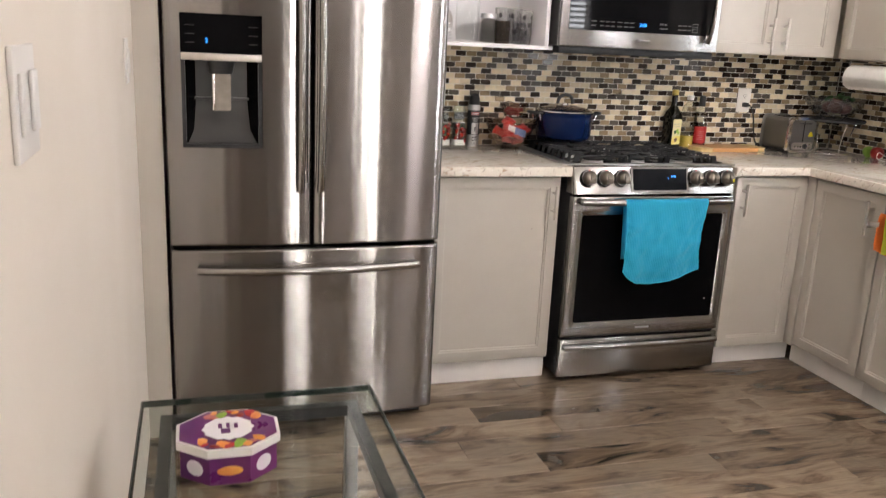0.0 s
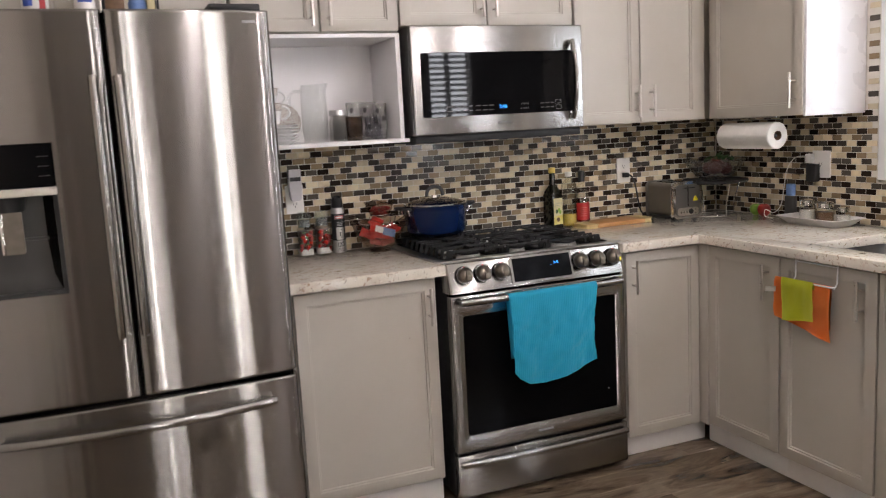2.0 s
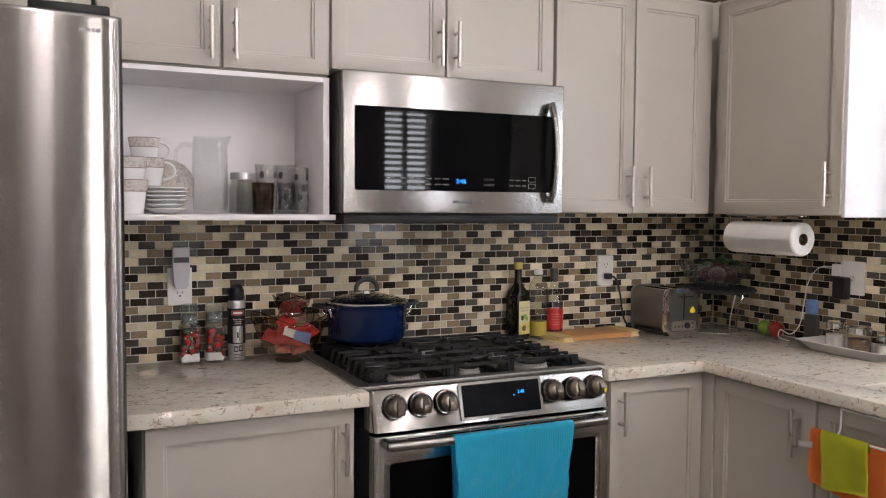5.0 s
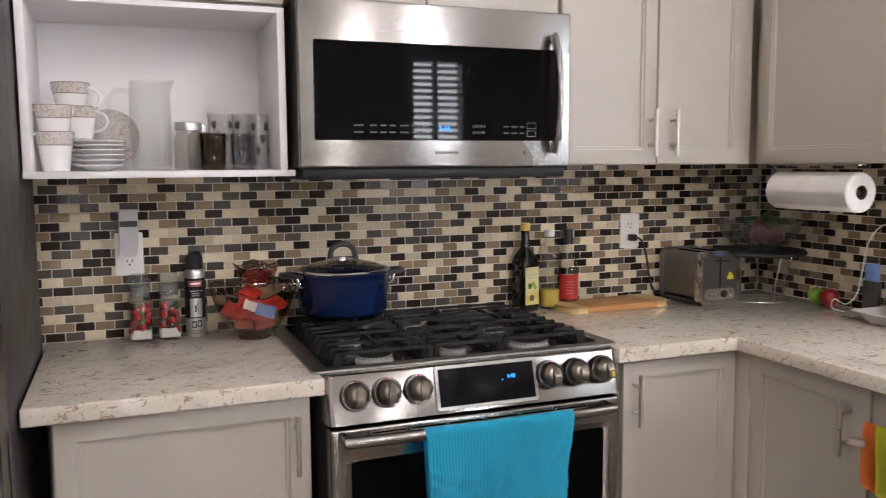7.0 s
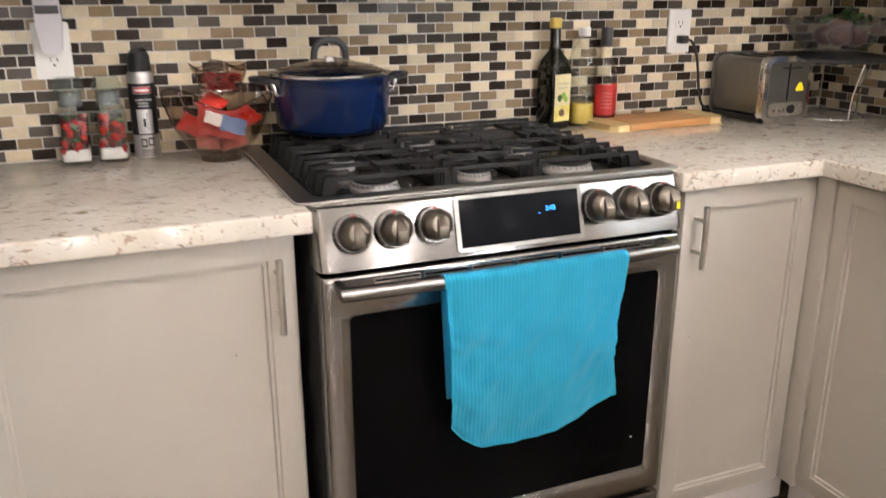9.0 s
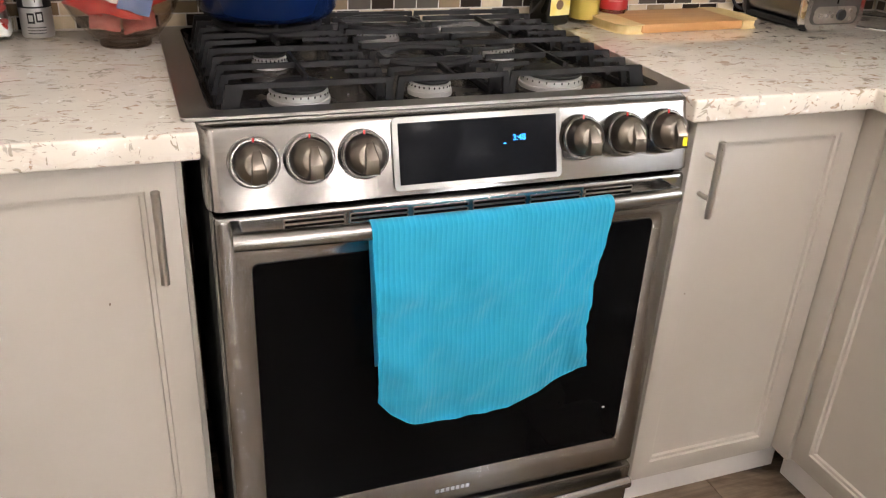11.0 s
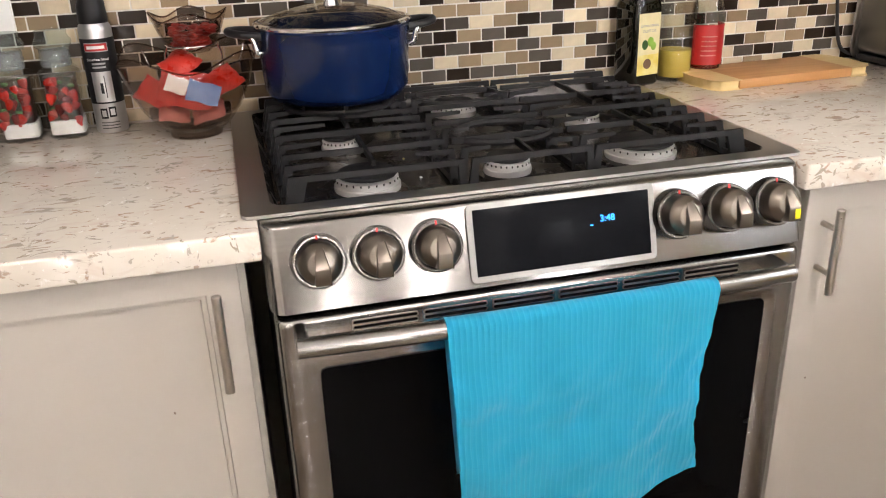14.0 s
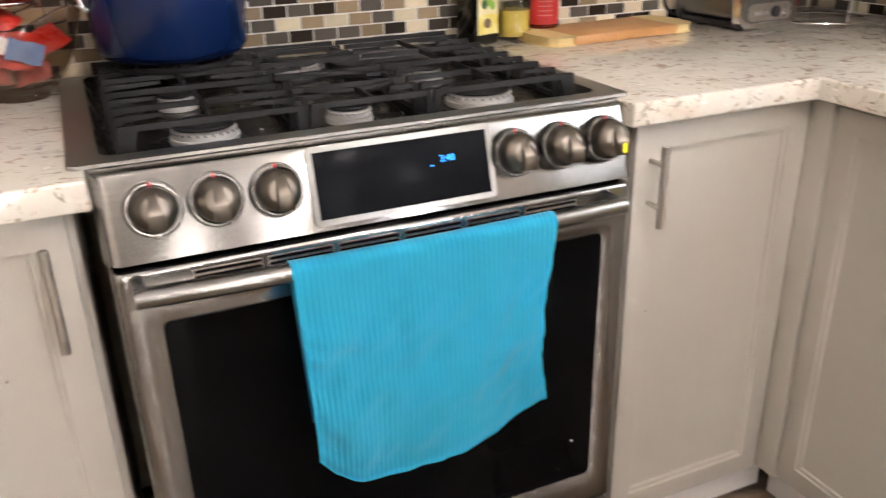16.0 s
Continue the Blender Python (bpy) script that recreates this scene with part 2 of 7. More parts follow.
def thin_glass(name, tint, rough=0.02, relief=0.0, haze=0.0, haze_colour=(0.7, 0.7, 0.7)):
    """A thin clear wall: what lies behind shows through its tint, the gloss grows towards its edges."""
    m = material(name, haze_colour, 0.5)
    tr_ = node(m, "ShaderNodeBsdfTransparent", Color=(*tint, 1))
    gl = node(m, "ShaderNodeBsdfGlossy", Roughness=rough)
    lw = node(m, "ShaderNodeLayerWeight", Blend=0.5)
    mx = node(m, "ShaderNodeMixShader")
    link(m, ramp(m, lw.outputs["Facing"], [(0.0, (0.032,) * 3), (0.55, (0.06,) * 3), (0.85, (0.28,) * 3), (1.0, (0.8,) * 3)]), mx.inputs[0])
    link(m, tr_.outputs[0], mx.inputs[1])
    link(m, gl.outputs[0], mx.inputs[2])
    if relief:
        bp = node(m, "ShaderNodeBump", Strength=0.6, Distance=relief)
        link(m, noise_tex(m, coords(m), 70, 2), bp.inputs["Height"])
        link(m, bp.outputs[0], gl.inputs["Normal"])
        link(m, bp.outputs[0], lw.inputs["Normal"])
    out = mx.outputs[0]
    if haze:
        mh_ = node(m, "ShaderNodeMixShader")
        mh_.inputs[0].default_value = haze
        link(m, out, mh_.inputs[1])
        link(m, bsdf(m).outputs[0], mh_.inputs[2])
        out = mh_.outputs[0]
    link(m, out, m.node_tree.nodes["Material Output"].inputs["Surface"])
    return m


smoke_glass = thin_glass("smoke_glass", (0.89, 0.845, 0.81), 0.02)
rim_glass = thin_glass("rim_glass", (0.62, 0.53, 0.47), 0.03)
clear_plastic = thin_glass("clear_plastic", (0.965, 0.965, 0.95), 0.06, 0.0008)
collar_glass = thin_glass("collar_glass", (0.76, 0.79, 0.78), 0.15, 0.001, 0.22, (0.48, 0.50, 0.49))
jar_glass = thin_glass("jar_glass", (0.97, 0.975, 0.97), 0.02)
stopper_glass = thin_glass("stopper_glass", (0.84, 0.87, 0.85), 0.05, 0.002, 0.09, (0.42, 0.45, 0.43))
cut_glass = thin_glass("cut_glass", (0.96, 0.965, 0.962), 0.03, 0.004)
crystal = thin_glass("crystal", (0.92, 0.925, 0.92), 0.03, 0.006, 0.06, (0.55, 0.55, 0.55))
blind_grey = mottled("blind_grey", (0.40, 0.39, 0.37), (0.45, 0.44, 0.42), 0.5)
dark_tumbler = thin_glass("dark_tumbler", (0.66, 0.58, 0.50), 0.06, 0.002)
grey_tumbler = thin_glass("grey_tumbler", (0.88, 0.885, 0.90), 0.03, 0.001)
green_bottle = material("green_bottle", (0.006, 0.006, 0.003), 0.06)
frost_glass = thin_glass("frost_glass", (0.90, 0.90, 0.89), 0.10, 0.0, 0.22, (0.70, 0.69, 0.68))
soap_green = thin_glass("soap_green", (0.72, 0.92, 0.68), 0.05, 0.0, 0.12, (0.25, 0.50, 0.22))
table_glass = thin_glass("table_glass", (0.90, 0.93, 0.91), 0.01)
glass_edge = mottled("glass_edge", (0.010, 0.018, 0.015), (0.022, 0.034, 0.029), 0.06, 9, 60, 0.00005, rough2=0.1)
pane_glass = glass("pane_glass", (0.98, 0.99, 0.99))


def glow(name, colour, strength):
    m = material(name, (0, 0, 0), 0.5)
    bsdf(m).inputs["Emission Color"].default_value = (*colour, 1)
    bsdf(m).inputs["Emission Strength"].default_value = strength
    return m


digit_blue = glow("digit_blue", (0.02, 0.30, 1.0), 3.0)
lamp_face = glow("lamp_face", (1.0, 0.9, 0.78), 12.0)
sky_glow = glow("bright_daylight", (0.90, 0.95, 1.0), 8.0)
yard_glow = glow("yard_daylight", (1.0, 0.96, 0.91), 36.0)
garden_glow = glow("garden_daylight", (0.94, 0.96, 1.0), 58.0)

# Quartz worktop: pale ground, cream clouds, thin slanting brown and grey flecks.
quartz = material("quartz", (0.7, 0.66, 0.58), 0.09, 0.0, Specular_IOR_Level=0.85)
qv = coords(quartz)


def fleck(colour_in, scale, lo, hi, colours, spread, warp):
    """Lays one kind of drawn-out fleck over a colour; lo and hi set how much of it shows."""
    n_ = node(quartz, "ShaderNodeTexNoise", Scale=1.0, Detail=3.0, Roughness=0.6, Distortion=warp)
    link(quartz, coords(quartz, scale), n_.inputs["Vector"])
    mx = node(quartz, "ShaderNodeMix")
    mx.data_type = "RGBA"
    link(quartz, ramp(quartz, n_.outputs["Fac"], [(lo, (0, 0, 0)), (hi, (1, 1, 1))]), mx.inputs[0])
    link(quartz, colour_in, mx.inputs[6])
    link(quartz, ramp(quartz, noise_tex(quartz, qv, spread, 3), [(0.36, colours[0]), (0.5, colours[1]), (0.64, colours[2])]), mx.inputs[7])
    return mx.outputs[2]


q_tone = ramp(quartz, noise_tex(quartz, qv, 6, 5), [(0.3, (0.74, 0.69, 0.605)), (0.5, (0.70, 0.645, 0.555)), (0.7, (0.64, 0.585, 0.50))])
q_tone = fleck(q_tone, (16, 26, 26), 0.55, 0.70, [(0.60, 0.52, 0.42), (0.66, 0.55, 0.47), (0.58, 0.54, 0.46)], 5, 0.8)
q_tone = fleck(q_tone, (26, 50, 50), 0.59, 0.64, [(0.34, 0.27, 0.18), (0.42, 0.30, 0.22), (0.40, 0.37, 0.31)], 9, 1.3)
q_tone = fleck(q_tone, (44, 30, 44), 0.63, 0.67, [(0.30, 0.25, 0.17), (0.46, 0.42, 0.36), (0.36, 0.31, 0.24)], 12, 1.6)
q_tone = fleck(q_tone, (60, 40, 60), 0.65, 0.70, [(0.84, 0.82, 0.77), (0.80, 0.77, 0.71), (0.84, 0.81, 0.75)], 8, 0.8)
link(quartz, q_tone, bsdf(quartz).inputs["Base Color"])

# Mosaic tiles in four hues, each tile a little lighter or darker than the next.
TILE_HUES = {"cream": ((0.66, 0.565, 0.40), 0.36), "tan": ((0.27, 0.20, 0.122), 0.18), "grey": ((0.090, 0.077, 0.063), 0.21), "umber": ((0.026, 0.0175, 0.0122), 0.25)}


def tile_material(name, colour, by_island):
    m = material(name, colour, 0.12, 0.0, Specular_IOR_Level=0.11)
    if by_island:
        rnd = node(m, "ShaderNodeNewGeometry").outputs["Random Per Island"]
    else:
        rnd = node(m, "ShaderNodeObjectInfo").outputs["Random"]
    hue = ramp(m, rnd, [(0.0, tuple(c * 0.80 for c in colour)), (0.5, colour), (1.0, tuple(c * 1.16 for c in colour))])
    cloud = noise_tex(m, coords(m), 55, 4)
    mx = node(m, "ShaderNodeMix")
    mx.data_type, mx.blend_type = "RGBA", "MULTIPLY"
    mx.inputs[0].default_value = 0.35
    link(m, hue, mx.inputs[6])
    link(m, ramp(m, cloud, [(0.3, (0.75, 0.75, 0.75)), (0.7, (1.1, 1.1, 1.1))]), mx.inputs[7])
    link(m, mx.outputs[2], bsdf(m).inputs["Base Color"])
    rr_ = node(m, "ShaderNodeMath")
    rr_.operation = "MULTIPLY"
    rr_.inputs[1].default_value = 7.31
    fr = node(m, "ShaderNodeMath")
    fr.operation = "FRACT"
    link(m, rnd, rr_.inputs[0])
    link(m, rr_.outputs[0], fr.inputs[0])
    link(m, ramp(m, fr.outputs[0], [(0.0, (0.08,) * 3), (1.0, (0.32,) * 3)]), bsdf(m).inputs["Roughness"])
    bump(m, cloud, 0.08, 0.0006)
    return m


tile_single = [tile_material("mosaic_tile_" + k, c, False) for k, (c, _) in TILE_HUES.items()]
tile_joined = [tile_material("mosaic_field_" + k, c, True) for k, (c, _) in TILE_HUES.items()]
grout = mottled("grout", (0.66, 0.62, 0.55), (0.72, 0.68, 0.61), 0.9, 30, 300, 0.001)

# Rustic grey-brown laminate planks, grain along x.
plank_mat = material("floor_plank", (0.2, 0.15, 0.11), 0.28)
rnd = node(plank_mat, "ShaderNodeObjectInfo").outputs["Random"]
tc = node(plank_mat, "ShaderNodeTexCoord")
sh = node(plank_mat, "ShaderNodeVectorMath")
sh.operation = "MULTIPLY_ADD"
cmb = node(plank_mat, "ShaderNodeCombineXYZ")
for k in range(3):
    link(plank_mat, rnd, cmb.inputs[k])
sh.inputs[1].default_value = (37, 53, 11)
link(plank_mat, cmb.outputs[0], sh.inputs[0])
link(plank_mat, tc.outputs["Object"], sh.inputs[2])
mp1 = node(plank_mat, "ShaderNodeMapping", Scale=(2.8, 9, 4))
link(plank_mat, sh.outputs[0], mp1.inputs[0])
broad = node(plank_mat, "ShaderNodeTexNoise", Scale=1.0, Detail=5.0, Roughness=0.6, Distortion=0.9)
link(plank_mat, mp1.outputs[0], broad.inputs["Vector"])
mp2 = node(plank_mat, "ShaderNodeMapping", Scale=(6, 150, 10))
link(plank_mat, sh.outputs[0], mp2.inputs[0])
grain = node(plank_mat, "ShaderNodeTexNoise", Scale=1.0, Detail=4.0, Roughness=0.65)
link(plank_mat, mp2.outputs[0], grain.inputs["Vector"])
tone = ramp(plank_mat, broad.outputs["Fac"], [(0.33, (0.032, 0.021, 0.013)), (0.43, (0.14, 0.098, 0.063)), (0.56, (0.25, 0.186, 0.124)), (0.74, (0.16, 0.121, 0.083))])
mg = node(plank_mat, "ShaderNodeMix")
mg.data_type, mg.blend_type = "RGBA", "MULTIPLY"
mg.inputs[0].default_value = 0.55
link(plank_mat, tone, mg.inputs[6])
link(plank_mat, ramp(plank_mat, grain.outputs["Fac"], [(0.3, (0.55, 0.55, 0.55)), (0.65, (1.1, 1.1, 1.1))]), mg.inputs[7])
hs = node(plank_mat, "ShaderNodeHueSaturation", Saturation=0.95)
link(plank_mat, ramp(plank_mat, rnd, [(0.0, (0.72,) * 3), (1.0, (1.25,) * 3)]), hs.inputs["Value"])
link(plank_mat, mg.outputs[2], hs.inputs["Color"])
link(plank_mat, hs.outputs[0], bsdf(plank_mat).inputs["Base Color"])
link(plank_mat, ramp(plank_mat, broad.outputs["Fac"], [(0.3, (0.10,) * 3), (0.7, (0.24,) * 3)]), bsdf(plank_mat).inputs["Roughness"])
bump(plank_mat, broad.outputs["Fac"], 0.35, 0.0012)


def cloth(name, c1, c2, ribs=0.0, bump_d=0.0012):
    m = material(name, c1, 0.85, 0.0, Sheen_Weight=0.35, Sheen_Roughness=0.5)
    v = coords(m)
    base = ramp(m, noise_tex(m, v, 14, 5), [(0.3, c1), (0.7, c2)])
    weave = noise_tex(m, v, 700, 2)
    if ribs:
        w = node(m, "ShaderNodeTexWave", Scale=ribs, Distortion=0.6, Detail=2.0, Detail_Scale=3.0)
        w.bands_direction = "X"
        link(m, v, w.inputs["Vector"])
        mx = node(m, "ShaderNodeMix")
        mx.data_type = "RGBA"
        link(m, ramp(m, w.outputs["Fac"], [(0.86, (0, 0, 0)), (0.98, (0.25, 0.25, 0.25))]), mx.inputs[0])
        link(m, base, mx.inputs[6])
        mx.inputs[7].default_value = (*(min(1, x * 1.25 + 0.10) for x in c2), 1)
        link(m, mx.outputs[2], bsdf(m).inputs["Base Color"])
        ad = node(m, "ShaderNodeMath")
        ad.operation = "ADD"
        link(m, w.outputs["Fac"], ad.inputs[0])
        link(m, weave, ad.inputs[1])
        bump(m, ad.outputs[0], 0.45, bump_d)
    else:
        link(m, base, bsdf(m).inputs["Base Color"])
        bump(m, weave, 0.5, bump_d)
    return m


towel_cyan = cloth("towel_cyan", (0.014, 0.50, 0.76), (0.024, 0.56, 0.84), 41.0)
cloth_orange = cloth("cloth_orange", (0.93, 0.19, 0.015), (0.96, 0.25, 0.03))
cloth_lime = cloth("cloth_lime", (0.64, 0.68, 0.012), (0.72, 0.76, 0.02))


def bamboo(name, c1, c2):
    m = material(name, c1, 0.45)
    v = coords(m, (3, 60, 60))
    n = noise_tex(m, v, 1.0, 4)
    link(m, ramp(m, n, [(0.3, c1), (0.7, c2)]), bsdf(m).inputs["Base Color"])
    bump(m, n, 0.12, 0.0004)
    return m


board_tan = bamboo("board_tan", (0.46, 0.225, 0.078), (0.60, 0.32, 0.125))
board_pale = bamboo("board_pale", (0.62, 0.45, 0.18), (0.70, 0.54, 0.27))

# ---- mesh helpers ----
BASE = {}


def thing(name, base, label, category, group="", kind=""):
    ob = new(name)
    ob.empty_display_size = 0.05
    ob.location = base
    BASE[ob.name] = Vector(base)
    return tagged(ob, label, category, group, kind)


def soften(bm, offset, segments=2, angle=0.5):
    es = [e for e in bm.edges if len(e.link_faces) == 2 and e.calc_face_angle(0) > angle]
    bmesh.ops.bevel(bm, geom=es, offset=offset, segments=segments, affect="EDGES", profile=0.5, clamp_overlap=True)


def mesh_of(name, bm, mat, origin, sharp=0.7):
    bmesh.ops.recalc_face_normals(bm, faces=bm.faces)
    for f in bm.faces:
        f.smooth = True
    for e in bm.edges:
        if len(e.link_faces) == 2 and e.calc_face_angle(0) > sharp:
            e.smooth = False
    bmesh.ops.translate(bm, verts=bm.verts, vec=-Vector(origin))
    me = bpy.data.meshes.new(name)
    bm.to_mesh(me)
    bm.free()
    for m in mat if isinstance(mat, (list, tuple)) else [mat]:
        me.materials.append(m)
    return me


def part(name, bm, mat, parent, label="", bevel=0.0, seg=2, sharp=0.7):
    """One mesh object under a thing or a part; bm is in world metres."""
    if bevel:
        soften(bm, bevel, seg)
    org = BASE[parent.name]
    ob = new(name, mesh_of(name, bm, mat, org, sharp))
    ob.parent = parent
    BASE[ob.name] = org
    if label:
        ob["label"] = label
    return ob


def solo(name, bm, mat, label="", category="", group="", kind="", bevel=0.0, seg=2, base=None, sharp=0.7):
    """A thing that is one mesh."""
    if bevel:
        soften(bm, bevel, seg)
    if base is None:
        c = [v.co for v in bm.verts]
        base = ((min(p.x for p in c) + max(p.x for p in c)) / 2, (min(p.y for p in c) + max(p.y for p in c)) / 2, min(p.z for p in c))
    ob = new(name, mesh_of(name, bm, mat, base, sharp))
    ob.location = base
    BASE[ob.name] = Vector(base)
    return tagged(ob, label, category, group, kind)


def box(x0, x1, y0, y1, z0, z1, bm=None, mat=0):
    bm = bm or bmesh.new()
    r = bmesh.ops.create_cube(bm, size=1)
    m = Matrix.Translation(((x0 + x1) / 2, (y0 + y1) / 2, (z0 + z1) / 2)) @ Matrix.Diagonal((abs(x1 - x0), abs(y1 - y0), abs(z1 - z0), 1))
    bmesh.ops.transform(bm, matrix=m, verts=r["verts"])
    for f in {f for v in r["verts"] for f in v.link_faces}:
        f.material_index = mat
    return bm


def rod(p, q, r, r2=None, n=16, bm=None):
    bm = bm or bmesh.new()
    p, q = Vector(p), Vector(q)
    d = q - p
    res = bmesh.ops.create_cone(bm, cap_ends=True, segments=n, radius1=r, radius2=r if r2 is None else r2, depth=d.length)
    m = Matrix.Translation((p + q) / 2) @ d.to_track_quat("Z", "Y").to_matrix().to_4x4()
    bmesh.ops.transform(bm, matrix=m, verts=res["verts"])
    return bm


def lathe(profile, centre=(0, 0, 0), n=32, bm=None, shape=None):
    """Turns (radius, height) pairs round the upright axis; shape(angle, r, z) may bend the ring."""
    bm = bm or bmesh.new()
    cx, cy, cz = centre
    rings = []
    for r, z in profile:
        if r < 1e-5:
            rings.append([bm.verts.new((cx, cy, cz + z))])
            continue
        ring = []
        for k in range(n):
            a = 2 * math.pi * k / n
            rr, zz = shape(a, r, z) if shape else (r, z)
            ring.append(bm.verts.new((cx + rr * math.cos(a), cy + rr * math.sin(a), cz + zz)))
        rings.append(ring)
    for a, b in zip(rings, rings[1:]):
        for k in range(n):
            j = (k + 1) % n
            if len(a) == 1 and len(b) > 1:
                bm.faces.new((a[0], b[j], b[k]))
            elif len(b) == 1 and len(a) > 1:
                bm.faces.new((a[k], a[j], b[0]))
            elif len(a) > 1:
                bm.faces.new((a[k], a[j], b[j], b[k]))
    return bm


def tube(points, r, n=10, bm=None, flat=1.0):
    """A pipe along points, capped; flat squeezes it in its own upright."""
    bm = bm or bmesh.new()
    pts = [Vector(p) for p in points]
    rings, side = [], None
    for i, p in enumerate(pts):
        t = (pts[min(i + 1, len(pts) - 1)] - pts[max(i - 1, 0)]).normalized()
        if side is None:
            ref = Vector((0, 0, 1)) if abs(t.z) < 0.9 else Vector((1, 0, 0))
            side = t.cross(ref).normalized()
        side = (side - t * side.dot(t)).normalized()
        up = side.cross(t)
        rr = r[i] if isinstance(r, (list, tuple)) else r
        rings.append([bm.verts.new(p + side * rr * math.cos(2 * math.pi * k / n) + up * rr * flat * math.sin(2 * math.pi * k / n)) for k in range(n)])
    for a, b in zip(rings, rings[1:]):
        for k in range(n):
            j = (k + 1) % n
            bm.faces.new((a[k], a[j], b[j], b[k]))
    bm.faces.new(rings[0][::-1])
    bm.faces.new(rings[-1])
    return bm


def eased(points, n=6):
    """A smooth run of points through the given ones."""
    ps = [Vector(q) for q in points]
    out = []
    for k in range(len(ps) - 1):
        a, b, c, d = ps[max(k - 1, 0)], ps[k], ps[k + 1], ps[min(k + 2, len(ps) - 1)]
        for q in range(n):
            t = q / n
            out.append(0.5 * (2 * b + (c - a) * t + (2 * a - 5 * b + 4 * c - d) * t * t + (3 * b - a - 3 * c + d) * t ** 3))
    return out + [ps[-1]]


def prism(poly, axis, a, b, bm=None):
    """A polygon of (u, v) pairs drawn out along an axis from a to b: x takes (y, z), y takes (x, z), z takes (x, y)."""
    bm = bm or bmesh.new()

    def at(u, v, w):
        return {"x": (w, u, v), "y": (u, w, v), "z": (u, v, w)}[axis]

    lo = [bm.verts.new(at(u, v, a)) for u, v in poly]
    hi = [bm.verts.new(at(u, v, b)) for u, v in poly]
    bm.faces.new(lo)
    bm.faces.new(hi[::-1])
    for k in range(len(poly)):
        j = (k + 1) % len(poly)
        bm.faces.new((lo[k], lo[j], hi[j], hi[k]))
    return bm


def rounded(x0, x1, y0, y1, r, n=5):
    pts = []
    for cx, cy, a0 in ((x1 - r, y1 - r, 0), (x0 + r, y1 - r, 90), (x0 + r, y0 + r, 180), (x1 - r, y0 + r, 270)):
        for k in range(n + 1):
            a = radians(a0 + 90 * k / n)
            pts.append((cx + r * math.cos(a), cy + r * math.sin(a)))
    return pts


def turned(bm, m):
    bmesh.ops.transform(bm, matrix=m, verts=bm.verts)
    return bm


def blob(centre, size, bm=None, u=10, v=7, jitter=0.0, seed=0):
    bm = bm or bmesh.new()
    res = bmesh.ops.create_uvsphere(bm, u_segments=u, v_segments=v, radius=1)
    rr = random.Random(seed)
    for vert in res["verts"]:
        k = 1 + jitter * (rr.random() - 0.5)
        vert.co = Vector((centre[0] + vert.co.x * size[0] * k, centre[1] + vert.co.y * size[1] * k, centre[2] + vert.co.z * size[2] * k))
    return bm


def lettering(body, m, size, mat, parent, name="lettering"):
    """Words in the built-in font as a flat mesh at the pose m, facing its own +z."""
    cu = bpy.data.curves.new(name, "FONT")
    cu.body, cu.size, cu.align_x, cu.align_y, cu.extrude = body, size, "CENTER", "CENTER", 0.0002
    tmp = bpy.data.objects.new(name, cu)
    scene.collection.objects.link(tmp)
    me = bpy.data.meshes.new_from_object(tmp.evaluated_get(bpy.context.evaluated_depsgraph_get()))
    bpy.data.objects.remove(tmp)
    me.transform(Matrix.Translation(-BASE[parent.name]) @ m)
    me.materials.clear()
    me.materials.append(mat)
    ob = new(name, me)
    ob.parent = parent
    BASE[ob.name] = BASE[parent.name]
    return ob


FACE_OUT = pose(0, 0, 0, 90, 0, 0)

# ---- structure ----
XL, XR, YB, ZC = -1.605, 1.773, -4.40, 2.44
XF = 3.0

solo("floor", box(XL - 0.1, XF + 0.1, YB - 0.1, 0.1, -0.10, -0.012), void_black, "dark underlay below the laminate floor", "floor", kind="structure", base=(0, -2, -0.1))
solo("ceiling", box(XL - 0.1, XF + 0.1, YB - 0.1, 0.1, ZC, ZC + 0.1), ceiling_paint, "white painted kitchen ceiling", "ceiling", kind="structure")
wall_north = solo("wall_north", box(XL - 0.1, XF + 0.1, 0.0, 0.1, 0, ZC), grout, "wall behind the worktop with glass mosaic backsplash", "wall", kind="structure", base=(0, 0, 0))
solo("wall_west", box(XL - 0.1, XL, YB - 0.1, -0.84, 0, ZC), wall_paint, "warm white painted side wall", "wall", kind="structure")
bm = box(XL - 0.1, XL + 0.078, -0.84, 0.0, 0, ZC)
solo("wall_niche", bm, cabinet_paint, "greige panel beside the fridge", "wall", kind="structure")

WY0, WY1, WZ0, WZ1 = -1.865, -1.015, 1.165, 2.13
bm = box(XR, XR + 0.13, -2.5, 0.0, 0, WZ0)
box(XR, XR + 0.13, -2.5, 0.0, WZ1, ZC, bm)
box(XR, XR + 0.13, WY1, 0.0, WZ0, WZ1, bm)
box(XR, XR + 0.13, -2.5, WY0, WZ0, WZ1, bm)
wall_east = solo("wall_east", bm, grout, "wall with the kitchen window and mosaic tiles", "wall", kind="structure", base=(XR, -1, 0))
solo("wall_return", box(XR + 0.13, XF, -2.5, -2.4, 0, ZC), wall_paint, "warm white return wall", "wall", kind="structure")
solo("wall_far_east", box(XF, XF + 0.1, YB - 0.1, -2.4, 0, ZC), den_paint, "brown-grey painted wall", "wall", kind="structure")
BX0, BX1, BZ0, BZ1 = 1.69, 2.09, 1.08, 2.16
bm = bmesh.new()
SLITS = [(-0.83, -0.69), (0.20, 0.34)]
for a, b in ((XL, -0.83), (-0.69, 0.20), (0.34, BX0)):
    box(a, b, YB - 0.1, YB, 0, ZC, bm)
